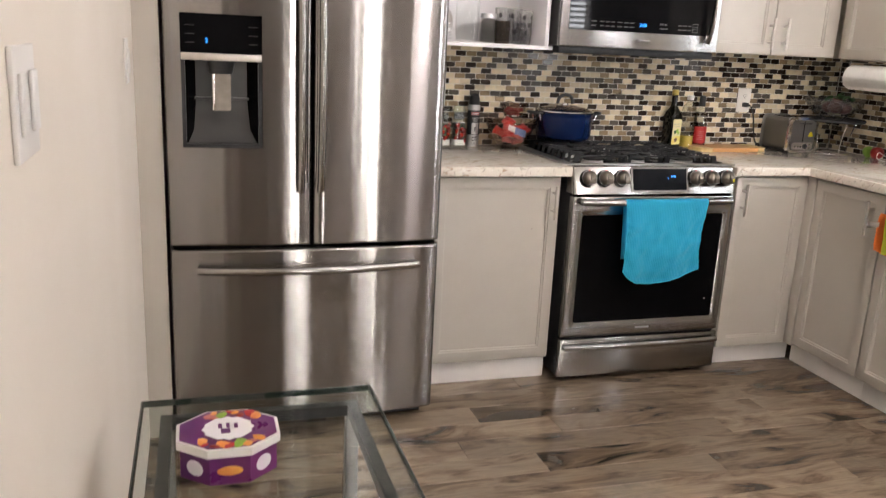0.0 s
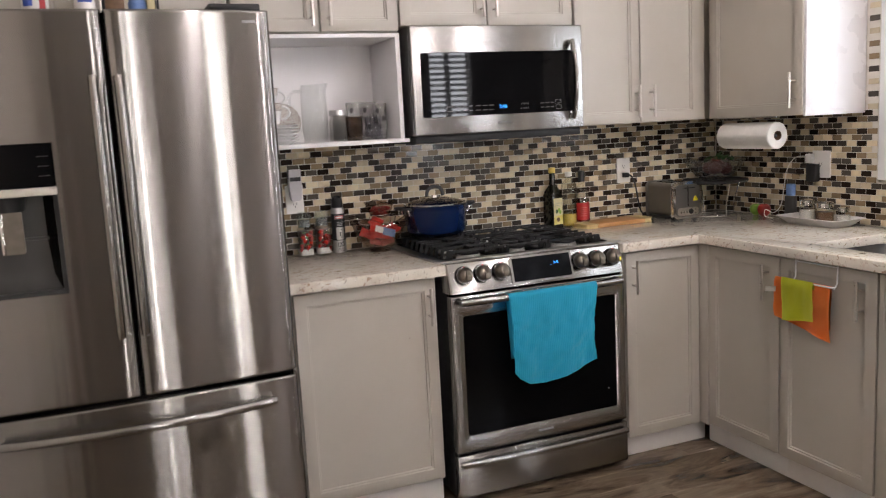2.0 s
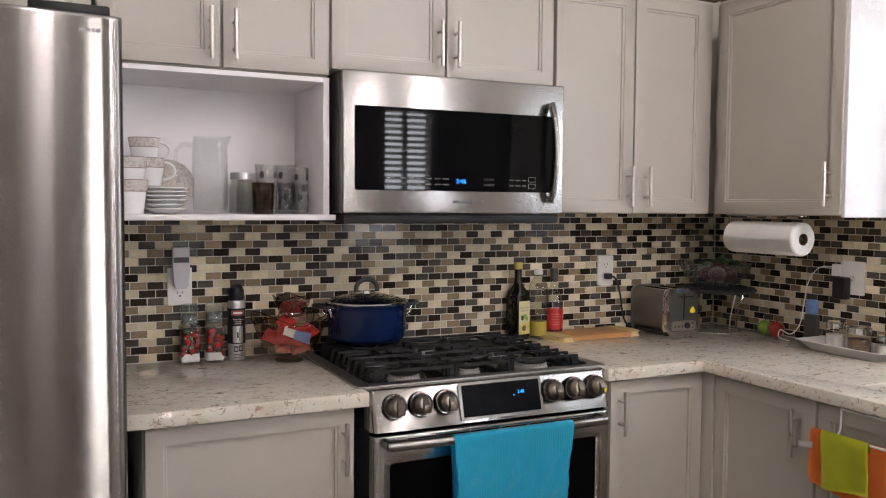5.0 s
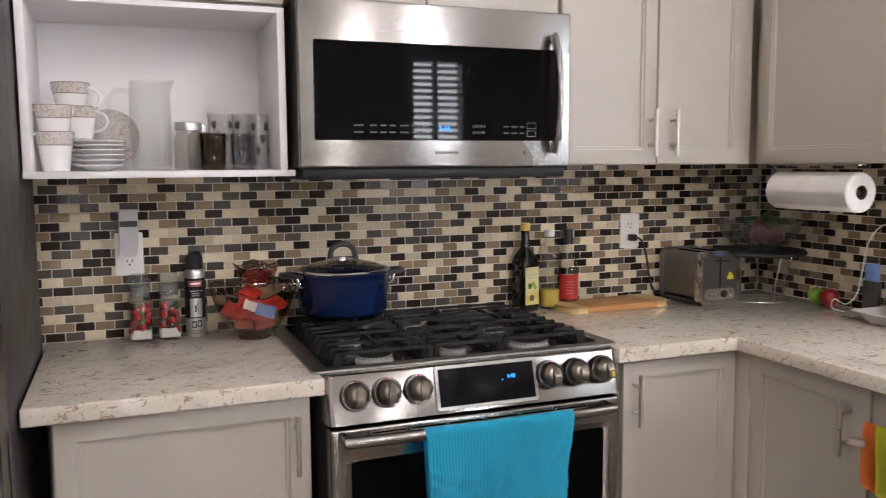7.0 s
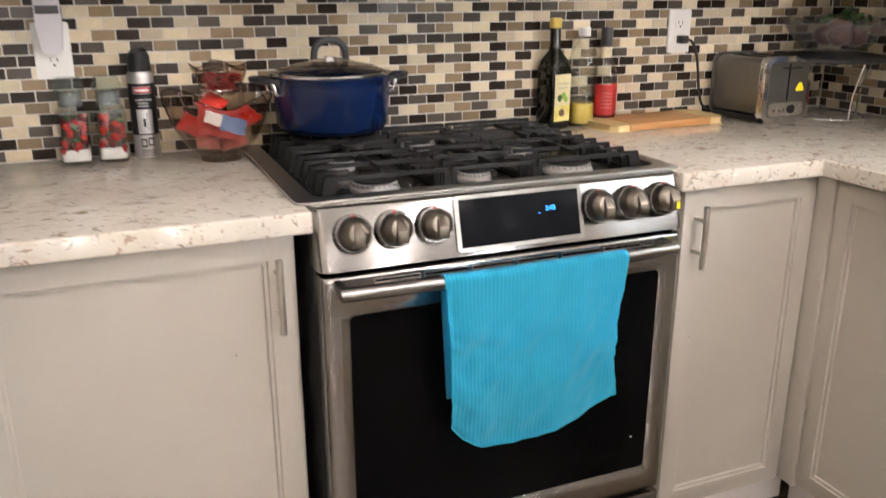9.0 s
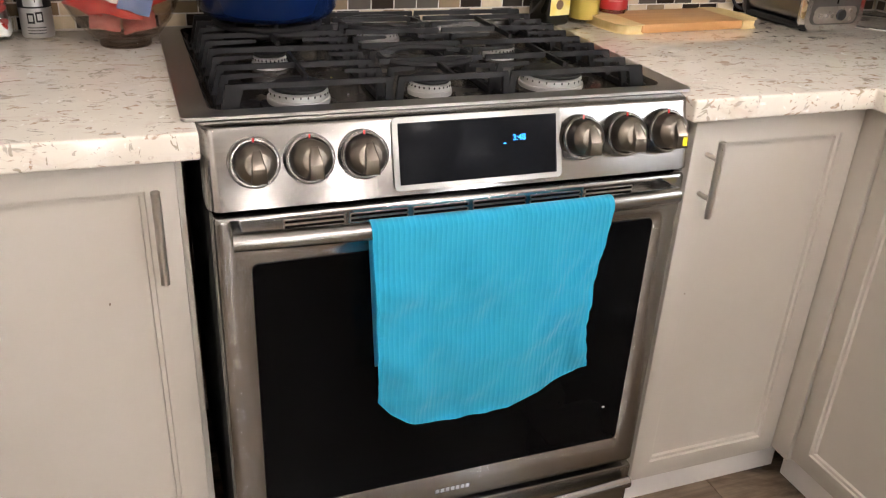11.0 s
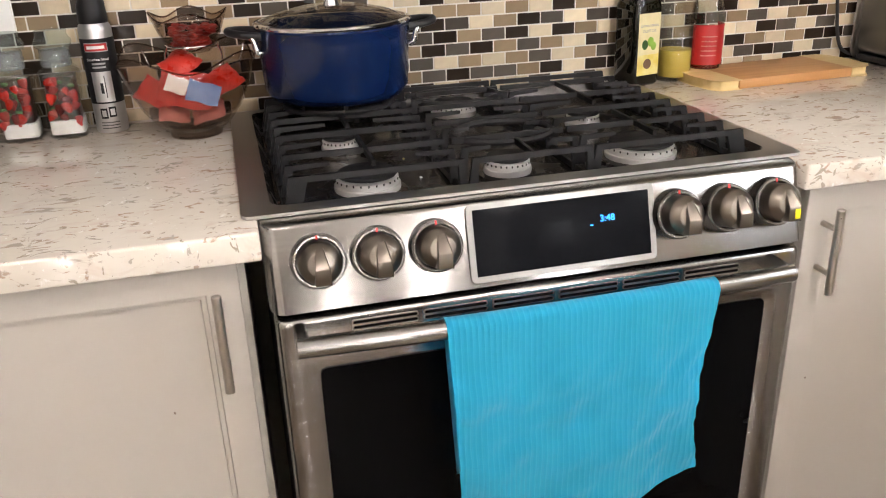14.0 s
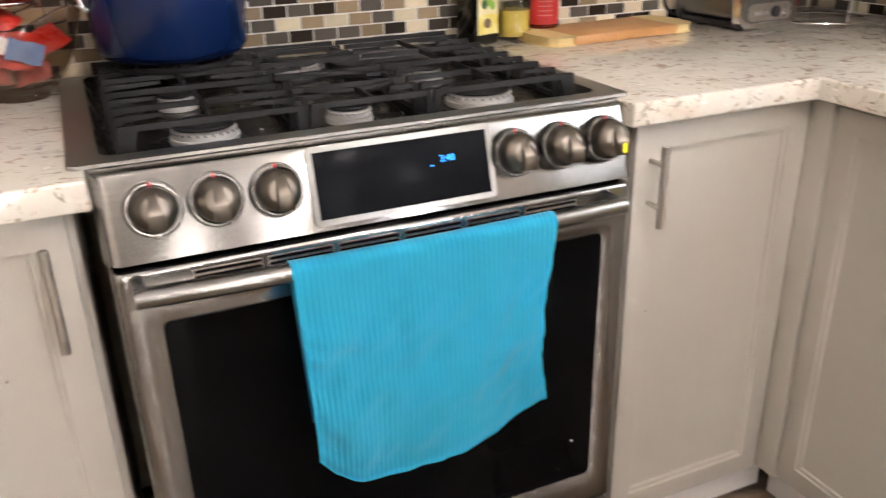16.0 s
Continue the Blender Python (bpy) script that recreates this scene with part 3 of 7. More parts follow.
for a, b in SLITS:
    box(a, b, YB - 0.1, YB, 0, 0.05, bm)
    box(a, b, YB - 0.1, YB, 2.36, ZC, bm)
box(BX1, XF, YB - 0.1, YB, 0, ZC, bm)
box(BX0, BX1, YB - 0.1, YB, 0, BZ0, bm)
box(BX0, BX1, YB - 0.1, YB, BZ1, ZC, bm)
solo("wall_south", bm, den_paint, "brown-grey painted wall with a window behind blinds", "wall", kind="structure", base=(0, YB, 0))

# Kitchen window: trim on the wall, reveal, two sashes.
win = thing("window_1", (XR, -1.44, 1.1), "white sash window over the sink, overexposed daylight", "window", kind="structure")
bm = box(XR - 0.016, XR, WY0 - 0.06, WY0 + 0.002, 1.104, 2.19)
box(XR - 0.016, XR, WY1 - 0.002, WY1 + 0.058, 1.104, 2.19, bm)
box(XR - 0.016, XR, WY0 + 0.002, WY1 - 0.002, 1.104, WZ0 + 0.002, bm)
box(XR - 0.016, XR, WY0 + 0.002, WY1 - 0.002, WZ1 - 0.002, 2.19, bm)
part("casing", bm, trim_white, win, bevel=0.004)
bm = box(XR, XR + 0.10, WY0, WY0 + 0.012, WZ0, WZ1)
box(XR, XR + 0.10, WY1 - 0.012, WY1, WZ0, WZ1, bm)
box(XR, XR + 0.10, WY0 + 0.012, WY1 - 0.012, WZ0, WZ0 + 0.012, bm)
box(XR, XR + 0.10, WY0 + 0.012, WY1 - 0.012, WZ1 - 0.012, WZ1, bm)
part("reveal", bm, trim_white, win)


def sash(x0, x1, y0, y1, z0, z1, w):
    b = box(x0, x1, y0, y0 + w, z0, z1)
    box(x0, x1, y1 - w, y1, z0, z1, b)
    box(x0, x1, y0 + w, y1 - w, z0, z0 + w, b)
    box(x0, x1, y0 + w, y1 - w, z1 - w, z1, b)
    return b


lower = part("lower_sash", sash(1.815, 1.845, WY0 + 0.012, WY1 - 0.012, WZ0 + 0.012, 1.665, 0.05), trim_white, win, bevel=0.003)
upper = part("upper_sash", sash(1.848, 1.873, WY0 + 0.012, WY1 - 0.012, 1.63, WZ1 - 0.012, 0.045), trim_white, win, bevel=0.003)
for name, z0, z1, xg, par in (("pane", 1.225, 1.617, 1.83, lower), ("pane", 1.673, 2.075, 1.86, upper)):
    g = part(name, box(xg - 0.002, xg + 0.002, WY0 + 0.06, WY1 - 0.06, z0, z1), pane_glass, par)
    g.visible_shadow = False
solo("backdrop_sky", box(2.10, 2.12, -2.3, -0.6, 0.6, 2.40), sky_glow, "white overcast daylight outside the window", "sky", kind="structure")
solo("backdrop_garden", box(1.5, 2.6, YB - 0.42, YB - 0.40, 0.6, 2.42), garden_glow, "white daylight behind the blinds", "sky", kind="structure")

# Far window with blinds, seen mirrored in the appliances.
win2 = thing("window_2", (1.89, YB, 1.0), "white window with open horizontal blinds", "window", kind="structure")
bm = box(BX0 - 0.06, BX0, YB, YB + 0.016, 1.02, 2.22)
box(BX1, BX1 + 0.06, YB, YB + 0.016, 1.02, 2.22, bm)
box(BX0, BX1, YB, YB + 0.016, 1.02, BZ0, bm)
box(BX0, BX1, YB, YB + 0.016, BZ1, 2.22, bm)
part("casing", bm, trim_white, win2, bevel=0.004)
part("mullion", box(1.87, 1.91, YB - 0.09, YB - 0.05, BZ0, BZ1), trim_white, win2)
zz = BZ0 + 0.04
while zz < BZ1 - 0.03:
    bm = box(BX0 + 0.01, BX1 - 0.01, -0.025, 0.025, -0.0015, 0.0015)
    part("slat", turned(bm, pose(0, YB - 0.03, zz, 24, 0, 0)), blind_grey, win2)
    zz += 0.05

# Tall narrow windows, seen as upright bands in the steel doors.
for k, (a, b) in enumerate(SLITS):
    w = thing(f"window_{k + 3}", ((a + b) / 2, YB, 0.05), "tall narrow window behind vertical blind slats", "window", kind="structure")
    part("window_frame", turned(sash(-0.03, 0.0, a, b, 0.05, 2.36, 0.025), pose(0, YB - 0.06, 0) @ Matrix(((0, 1, 0, 0), (1, 0, 0, 0), (0, 0, 1, 0), (0, 0, 0, 1)))), trim_white, w)
    part("blind_slat", box(a + 0.052, a + 0.090, YB - 0.03, YB - 0.027, 0.06, 2.35), blind_grey, w)
solo("backdrop_yard", box(-1.3, 0.8, YB - 0.42, YB - 0.40, 0.0, 2.42), yard_glow, "white daylight behind the narrow windows", "sky", kind="structure")

# Downlights in the ceiling.
for lx, ly, _ in LAMPS:
    dl = thing("ceiling_light", (lx, ly, ZC - 0.03), "white ceiling light with two bare glowing bulbs", "ceiling light", "ceiling lights")
    part("canopy", lathe([(0, 0.03), (0.11, 0.03), (0.11, 0.020), (0.04, 0.012), (0, 0.010)], (lx, ly, ZC - 0.03), 32), trim_white, dl)
    for s_ in (-1, 1):
        part("bulb_holder", rod((lx + s_ * 0.07, ly, ZC - 0.012), (lx + s_ * 0.07, ly, ZC - 0.055), 0.016, n=16), trim_white, dl)
        part("bulb", blob((lx + s_ * 0.07, ly, ZC - 0.082), (0.030, 0.030, 0.034), None, 16, 12), lamp_face, dl)

# ---- cabinets ----


def door_mesh(w, h, t=0.02, rail=0.058):
    """A shaker door, back at y 0, front at -t, standing on z 0 and centred on x 0."""
    b = box(-w / 2, w / 2, -t, 0, 0, h)
    soften(b, 0.0025, 2)
    b.faces.ensure_lookup_table()
    f = max((f for f in b.faces if f.normal.y < -0.9), key=lambda f: f.calc_area())
    bmesh.ops.inset_region(b, faces=[f], thickness=rail - 0.0025, depth=0)
    bmesh.ops.inset_region(b, faces=[f], thickness=0.0022, depth=-0.0045)
    bmesh.ops.inset_region(b, faces=[f], thickness=0.0085, depth=-0.0008)
    bmesh.ops.inset_region(b, faces=[f], thickness=0.0022, depth=-0.0055)
    return b


def pull(m, length=0.138, along="z"):
    """A bar pull at the pose m: the bar stands 32 mm off the door, which lies at y 0."""
    d = Vector((0, 0, 1)) if along == "z" else Vector((1, 0, 0))
    o = Vector((0, -0.034, 0))
    b = rod(o - d * length / 2, o + d * length / 2, 0.0062, n=14)
    soften(b, 0.0012, 1, 1.0)
    for s in (-1, 1):
        c = d * s * (length / 2 - 0.033)
        rod(c, c + o, 0.0045, n=10, bm=b)
    return turned(b, m)


def hinged(parent, w, h, m, handle=None):
    """A door at the pose m with its pull at (x, z) of the door."""
    d = part("door", turned(door_mesh(w, h), m), cabinet_paint, parent)
    if handle:
        part("handle", pull(m @ pose(handle[0], -0.02, handle[1]), handle[2] if len(handle) > 2 else 0.138), nickel, d, "brushed nickel bar handle")
    return d


YD = -0.590
# Base cabinet between fridge and range.
cab = thing("base_cabinet", (-0.29, -0.3, 0), "greige shaker base cabinet beside the gas range", "cabinet", "base cabinets")
part("body", box(-0.556, -0.024, YD + 0.002, -0.01, 0.095, 0.875), cabinet_paint, cab, bevel=0.001)
part("toe_kick", box(-0.58, -0.028, -0.572, -0.55, 0, 0.094), base_trim_white, cab, "white painted plinth", bevel=0.002)
cab_door = hinged(cab, 0.518, 0.762, pose(-0.292, YD, 0.106), (0.230, 0.664))
part("paint_chip", blob((-0.139, YD - 0.0095, 0.657), (0.0014, 0.0006, 0.0024)), print_brown, cab_door)
# Base cabinet right of the range.
cab = thing("base_cabinet", (0.97, -0.3, 0), "greige shaker base cabinet in the corner by the range", "cabinet", "base cabinets")
part("body", box(0.776, 1.183, YD + 0.002, -0.01, 0.095, 0.875), cabinet_paint, cab, bevel=0.001)
part("toe_kick", box(0.776, 1.215, -0.572, -0.55, 0, 0.094), base_trim_white, cab, "white painted plinth", bevel=0.002)
part("corner_post", box(1.158, 1.1832, -0.657, YD + 0.0018, 0.095, 0.875), cabinet_paint, cab, bevel=0.002)
cab_door = hinged(cab, 0.362, 0.775, pose(0.975, YD, 0.092), (-0.150, 0.679))
part("paint_chip", blob((0.838, YD - 0.0202, 0.533), (0.0016, 0.0006, 0.0018)), print_brown, cab_door)
# Right-hand run, doors facing west.
XD = 1.183
WEST = pose(0, 0, 0, 0, 0, -90)
EDGES = [(-1.042, -0.660, "door beside the inner corner", "near"), (-1.462, -1.050, "sink door under a cloth rack", "near"), (-1.880, -1.470, "sink door", "far"), (-2.36, -1.888, "end door", "near")]
for y0, y1, what, side in EDGES:
    cab = thing("base_cabinet", (1.48, (y0 + y1) / 2, 0), "greige shaker cabinet, " + what, "cabinet", "base cabinets")
    top = 0.875 if y1 > -0.7 or y0 < -2 else 0.70
    y_hi = min(y1 + 0.004, -0.60) if y1 < -0.7 else -0.60
    part("body", box(XD + 0.002, 1.76, y0 - 0.004, y_hi, 0.095, top), cabinet_paint, cab)
    if top < 0.8:
        part("front_rail", box(XD + 0.002, XD + 0.02, y0 - 0.004, y_hi, 0.7005, 0.875), cabinet_paint, cab)
    part("toe_kick", box(1.214, 1.236, y0 - 0.004, y_hi, 0, 0.094), base_trim_white, cab, "white painted plinth", bevel=0.002)
    hx = (y1 - y0) / 2 - 0.052
    hinged(cab, y1 - y0, 0.762, pose(XD, (y0 + y1) / 2, 0.104) @ WEST, (hx if side == "near" else -hx, 0.664))

# Upper cabinets.
YU = -0.315


def upper_cabinet(x0, x1, z0, z1, doors, label, handle_z, body_y=-0.005):
    c = thing("wall_cabinet", ((x0 + x1) / 2, -0.17, z0), label, "cabinet", "wall cabinets")
    part("body", box(x0, x1, YU + 0.002, body_y, z0, z1), cabinet_paint, c, bevel=0.001)
    for a, b, hx in doors:
        hinged(c, b - a, z1 - z0 - 0.012, pose((a + b) / 2, YU, z0 + 0.003), (hx - (a + b) / 2, handle_z - z0 - 0.003))
    return c


upper_cabinet(-1.529, -0.640, 1.80, 2.135, [(-1.526, -1.088, -1.12), (-1.083, -0.643, -1.05)], "greige shaker wall cabinet above the fridge", 1.87)
upper_cabinet(-0.632, -0.012, 1.770, 2.135, [(-0.630, -0.320, -0.348), (-0.312, -0.014, -0.283)], "greige shaker wall cabinet above the open shelf", 1.858)
upper_cabinet(-0.008, 0.748, 1.790, 2.135, [(-0.005, 0.356, 0.332), (0.362, 0.745, 0.388)], "greige shaker wall cabinet above the microwave", 1.890)
upper_cabinet(0.757, 1.441, 1.377, 2.135, [(0.759, 1.076, 1.052), (1.082, 1.398, 1.128)], "tall greige shaker wall cabinet with two doors", 1.470)
cab = thing("wall_cabinet", (1.6, -0.6, 1.377), "greige corner wall cabinet with a white end panel", "cabinet", "wall cabinets")
part("body", box(1.4635, 1.768, -0.872, YU - 0.003, 1.377, 2.135), cabinet_paint, cab)
part("side_panel", box(1.449, 1.768, -0.885, -0.8725, 1.373, 2.135), side_panel_white, cab, "glossy white end panel", bevel=0.001)
hinged(cab, 0.522, 0.748, pose(1.4615, -0.612, 1.379) @ WEST, (0.228, 0.097))
bm = box(-1.53, 1.4435, -0.342, -0.32, 2.140, 2.165)
box(1.4345, 1.456, -0.89, -0.3425, 2.140, 2.165, bm)
solo("crown_trim", bm, basket_brown, "brown wooden strip along the cabinet tops", "trim", kind="structure", bevel=0.003)

# Open white shelf box.
sh = thing("open_shelf", (-0.3, -0.17, 1.355), "open white shelf box holding cups and glasses", "shelf")
part("bottom_board", box(-0.605, 0.006, -0.338, -0.005, 1.356, 1.372), white_board, sh, bevel=0.0015)
part("side_board", box(-0.604, -0.586, -0.333, -0.005, 1.3722, 1.7655), white_board, sh, bevel=0.001)
part("side_board", box(-0.030, -0.012, -0.333, -0.005, 1.3722, 1.7655), white_board, sh, bevel=0.001)
part("top_board", box(-0.5858, -0.0302, -0.333, -0.005, 1.752, 1.7655), white_board, sh)
part("back_board", box(-0.5858, -0.0302, -0.020, -0.006, 1.3722, 1.7518), white_board, sh)

# ---- worktops ----
ct = solo("worktop", box(-0.604, -0.001, -0.645, -0.0055, 0.877, 0.915), quartz, "pale speckled quartz worktop beside the fridge", "worktop", "worktops", bevel=0.004, seg=3)
SX0, SX1, SY0, SY1 = 1.250, 1.635, -1.90, -1.105


def slab_with_hole(outer, hole, z0, z1):
    b = bmesh.new()
    es = []
    for loop in (outer, hole):
        vs = [b.verts.new((x, y, z1)) for x, y in loop]
        es += [b.edges.new((vs[k], vs[(k + 1) % len(vs)])) for k in range(len(vs))]
    bmesh.ops.triangle_fill(b, use_beauty=True, use_dissolve=False, edges=es)
    r = bmesh.ops.extrude_face_region(b, geom=b.faces[:])
    bmesh.ops.translate(b, verts=[v for v in r["geom"] if isinstance(v, bmesh.types.BMVert)], vec=(0, 0, z0 - z1))
    return b


outer = [(0.757, -0.645), (1.128, -0.645), (1.128, -2.38), (1.7675, -2.38), (1.7675, -0.0055), (0.757, -0.0055)]
bm = slab_with_hole(outer, rounded(SX0, SX1, SY0, SY1, 0.045)[::-1], 0.877, 0.915)
solo("worktop", bm, quartz, "pale speckled quartz L-shaped worktop round the corner", "worktop", "worktops", bevel=0.004, seg=3)

sk = thing("sink", (1.455, -1.52, 0.72), "undermount stainless steel sink bowl", "sink")
bm = bmesh.new()
loops = []
for ins, z in ((-0.006, 0.8765), (0.0, 0.868), (0.012, 0.76), (0.045, 0.715)):
    loops.append([bm.verts.new((x, y, z)) for x, y in rounded(SX0 + ins, SX1 - ins, SY0 + ins, SY1 - ins, 0.048)])
for a, b in zip(loops, loops[1:]):
    for k in range(len(a)):
        j = (k + 1) % len(a)
        bm.faces.new((a[k], a[j], b[j], b[k]))
bm.faces.new(loops[-1])
bmesh.ops.solidify(bm, geom=bm.faces[:], thickness=0.0015)
part("bowl", bm, dark_steel, sk)
part("drain", lathe([(0, 0.0), (0.04, 0.0), (0.045, 0.004), (0.03, 0.003), (0, 0.002)], (1.455, -1.52, 0.716), 24), chrome, sk)
fa = thing("faucet", (1.705, -1.535, 0.915), "chrome pull-down kitchen faucet at the sink", "faucet")
part("base", lathe([(0, 0), (0.028, 0), (0.028, 0.012), (0.016, 0.03), (0.016, 0.09), (0, 0.09)], (1.705, -1.535, 0.915), 24), chrome, fa)
arc = [(1.705 - 0.052 * (1 - math.cos(a)), -1.535 + 0.105 * (1 - math.cos(a)), 1.0 + 0.150 * math.sin(a)) for a in [radians(8 * k) for k in range(17)]]
part("spout", tube(arc, 0.013, 14), chrome, fa)
e = Vector(arc[-1])
d = (e - Vector(arc[-2])).normalized()
part("spray_head", rod(e, e + d * 0.07, 0.016, 0.022, 20), chrome, fa, bevel=0.002)

# ---- gas range ----
RW = 0.756
rg = thing("gas_range", (RW / 2, -0.33, 0), "stainless steel slide-in gas range with five burners", "range")
part("body", box(0.004, RW - 0.004, -0.625, -0.02, 0.025, 0.890), black_plastic, rg, "black side panels", bevel=0.002)
for fx in (0.05, RW - 0.05):
    for fy in (-0.56, -0.08):
        part("foot", rod((fx, fy, 0), (fx, fy, 0.0252), 0.018, n=14), black_plastic, rg)
# Cooktop tray: flange over the worktops, dark floor sunk inside it.
bm = bmesh.new()
o = rounded(-0.020, RW + 0.022, -0.604, -0.022, 0.012, 3)
i1 = rounded(0.018, RW - 0.018, -0.578, -0.045, 0.02, 3)
i2 = rounded(0.030, RW - 0.030, -0.566, -0.057, 0.02, 3)
lv = [[bm.verts.new((x, y, z)) for x, y in lp] for lp, z in ((o, 0.9165), (o, 0.921), (i1, 0.9225), (i2, 0.8965))]
for n_, (a, b) in enumerate(zip(lv, lv[1:])):
    for k in range(len(a)):
        j = (k + 1) % len(a)
        bm.faces.new((a[k], a[j], b[j], b[k])).material_index = 1 if n_ == 2 else 0
part("cooktop_rim", bm, [rim_steel, cook_enamel], rg, "satin dark stainless rim", sharp=0.5)
part("cooktop_floor", prism(i2, "z", 0.8905, 0.8972), cook_enamel, rg, "dark stained enamel burner tray")

BURNERS = [(0.157, -0.492, 0.040), (0.366, -0.487, 0.030), (0.582, -0.482, 0.046), (0.148, -0.285, 0.026), (0.574, -0.282, 0.026), (0.385, -0.120, 0.036)]
for bx, by, br in BURNERS:
    b = part("burner", lathe([(0, 0), (br * 1.45, 0), (br * 1.4, 0.004), (br * 1.08, 0.006), (br * 1.05, 0.008), (0, 0.008)], (bx, by, 0.8974), 36), cook_enamel, rg)
    bm = lathe([(0, 0.006), (br * 1.16, 0.006), (br * 1.18, 0.009), (br * 1.17, 0.014), (br * 1.12, 0.015), (br * 1.10, 0.0235), (br * 0.9, 0.0265), (0, 0.0265)], (bx, by, 0.8974), 72)
    part("burner_head", bm, burner_metal, b, "bright aluminium burner head", sharp=0.5)
    bm = bmesh.new()
    n_slots = 26
    for k in range(n_slots):
        a = 2 * math.pi * k / n_slots
        box(-0.0010, 0.0010, -0.0008, 0.0008, -0.0015, 0.0015, bm)
        vs = bm.verts[-8:]
        bmesh.ops.transform(bm, matrix=pose(bx + br * 1.105 * math.cos(a), by + br * 1.105 * math.sin(a), 0.8974 + 0.0218, 0, 0, math.degrees(a) + 90), verts=vs)
    part("flame_port", bm, void_black, b)
    part("burner_cap", lathe([(0, 0.0262), (br * 1.03, 0.0266), (br * 1.07, 0.0285), (br * 1.03, 0.0315), (0, 0.0335)], (bx, by, 0.8974), 32), iron, b, "black cast iron cap")


def bar(p, q, w=0.0085, h=0.012, b=None):
    """A square grate bar between two points of its top edge."""
    b = b or bmesh.new()
    p, q = Vector(p), Vector(q)
    d = q - p
    s = d.cross(Vector((0, 0, 1))).normalized() * w / 2
    s2 = s * 0.72
    dn = Vector((0, 0, -h))
    vs = [b.verts.new(v) for v in (p + s2, p - s2, p - s + dn, p + s + dn, q + s2, q - s2, q - s + dn, q + s + dn)]
    for idx in ((0, 1, 2, 3), (7, 6, 5, 4), (0, 4, 5, 1), (1, 5, 6, 2), (2, 6, 7, 3), (3, 7, 4, 0)):
        b.faces.new([vs[k] for k in idx])
    return b


GZ = 0.950
for cx_, cy_, m_ in ((0.242, -0.456, print_white), (0.238, -0.354, label_yellow), (0.300, -0.520, print_white)):
    part("crumb", blob((cx_, cy_, 0.8985), (0.0022, 0.0018, 0.0014), None, 7, 5, 0.5, 3), m_, rg)
ROWS = [-0.552 + 0.0535 * k for k in range(10)]


def leg(x_top, x_foot, y, w_top, w_foot, b):
    """A flat tapered leg from the grate's top down to the tray."""
    foot = 0.8985
    b_ = [(x_top - w_top / 2, GZ), (x_top + w_top / 2, GZ), (x_foot + w_foot / 2, foot), (x_foot - w_foot / 2, foot)]
    prism(b_, "y", y - 0.0034, y + 0.0034, b)


def finger(x, y, reach, b):
    """A short bar that tapers towards its free end."""
    p, q = Vector((x, y, GZ)), Vector((x + reach, y, GZ))
    vs = []
    for c, w, h in ((p, 0.0066, 0.0080), (q, 0.0042, 0.0050)):
        vs.append([b.verts.new(c + Vector((0, sy * w / 2, dz))) for sy, dz in ((-0.7, 0), (0.7, 0), (1, -h), (-1, -h))])
    for k in range(4):
        j = (k + 1) % 4
        b.faces.new((vs[0][k], vs[0][j], vs[1][j], vs[1][k]))
    b.faces.new(vs[0][::-1])
    b.faces.new(vs[1])


def grate(x0, x1, out_l, out_r, spine, plate=False):
    """A cast iron grate: every second bar runs across, short fingers lie between, all on sloping legs at both sides."""
    b = bmesh.new()
    for k, y in enumerate(ROWS):
        ends = k in (0, len(ROWS) - 1)
        if k % 2 == 0 or ends:
            bar((x0, y, GZ), (x1, y, GZ), 0.0068, 0.0080, b)
        else:
            for x, e in ((x0, 1), (x1, -1)):
                finger(x, y, e * (x1 - x0) * (0.24 if k in (1, 3, 7) else 0.33), b)
        for x, d, outer in ((x0, -1, out_l), (x1, 1, out_r)):
            if outer:
                w = 0.026 if ends else 0.012
                leg(x - d * (w / 2 - 0.005), x + d * 0.013 - d * (w / 2 - 0.005), y, w, w * 0.85, b)
            elif ends or k % 2:
                leg(x - d * 0.004, x + d * 0.001, y, 0.009, 0.013, b)
    for x, d, outer in ((x0, -1, out_l), (x1, 1, out_r)):
        xx = x + d * (0.012 if outer else 0.0)
        bar((xx, ROWS[0], 0.907), (xx, ROWS[-1], 0.907), 0.007, 0.0085, b)
    for x, ya, yb in spine:
        bar((x, ya, GZ), (x, yb, GZ), 0.0066, 0.0080, b)
    if plate:
        cx = (x0 + x1) / 2
        for cy, ry in ((-0.415, 0.062), (-0.150, 0.058)):
            rim = [(cx + 0.078 * math.cos(radians(a)), cy + ry * math.sin(radians(a)), GZ - 0.006) for a in range(0, 361, 12)]
            tube(rim, 0.0045, 6, b, 1.2)
    return b


for x0, x1, ol_, or_, sp, pl in ((0.050, 0.281, True, False, [(0.164, -0.515, -0.372), (0.160, -0.300, -0.215)], False), (0.294, 0.469, False, False, [(0.382, -0.552, -0.475)], True), (0.476, 0.702, False, True, [(0.588, -0.512, -0.370), (0.586, -0.300, -0.125)], False)):
    part("grate", grate(x0, x1, ol_, or_, sp, pl), iron, rg, "black cast iron grate", bevel=0.001, seg=1)

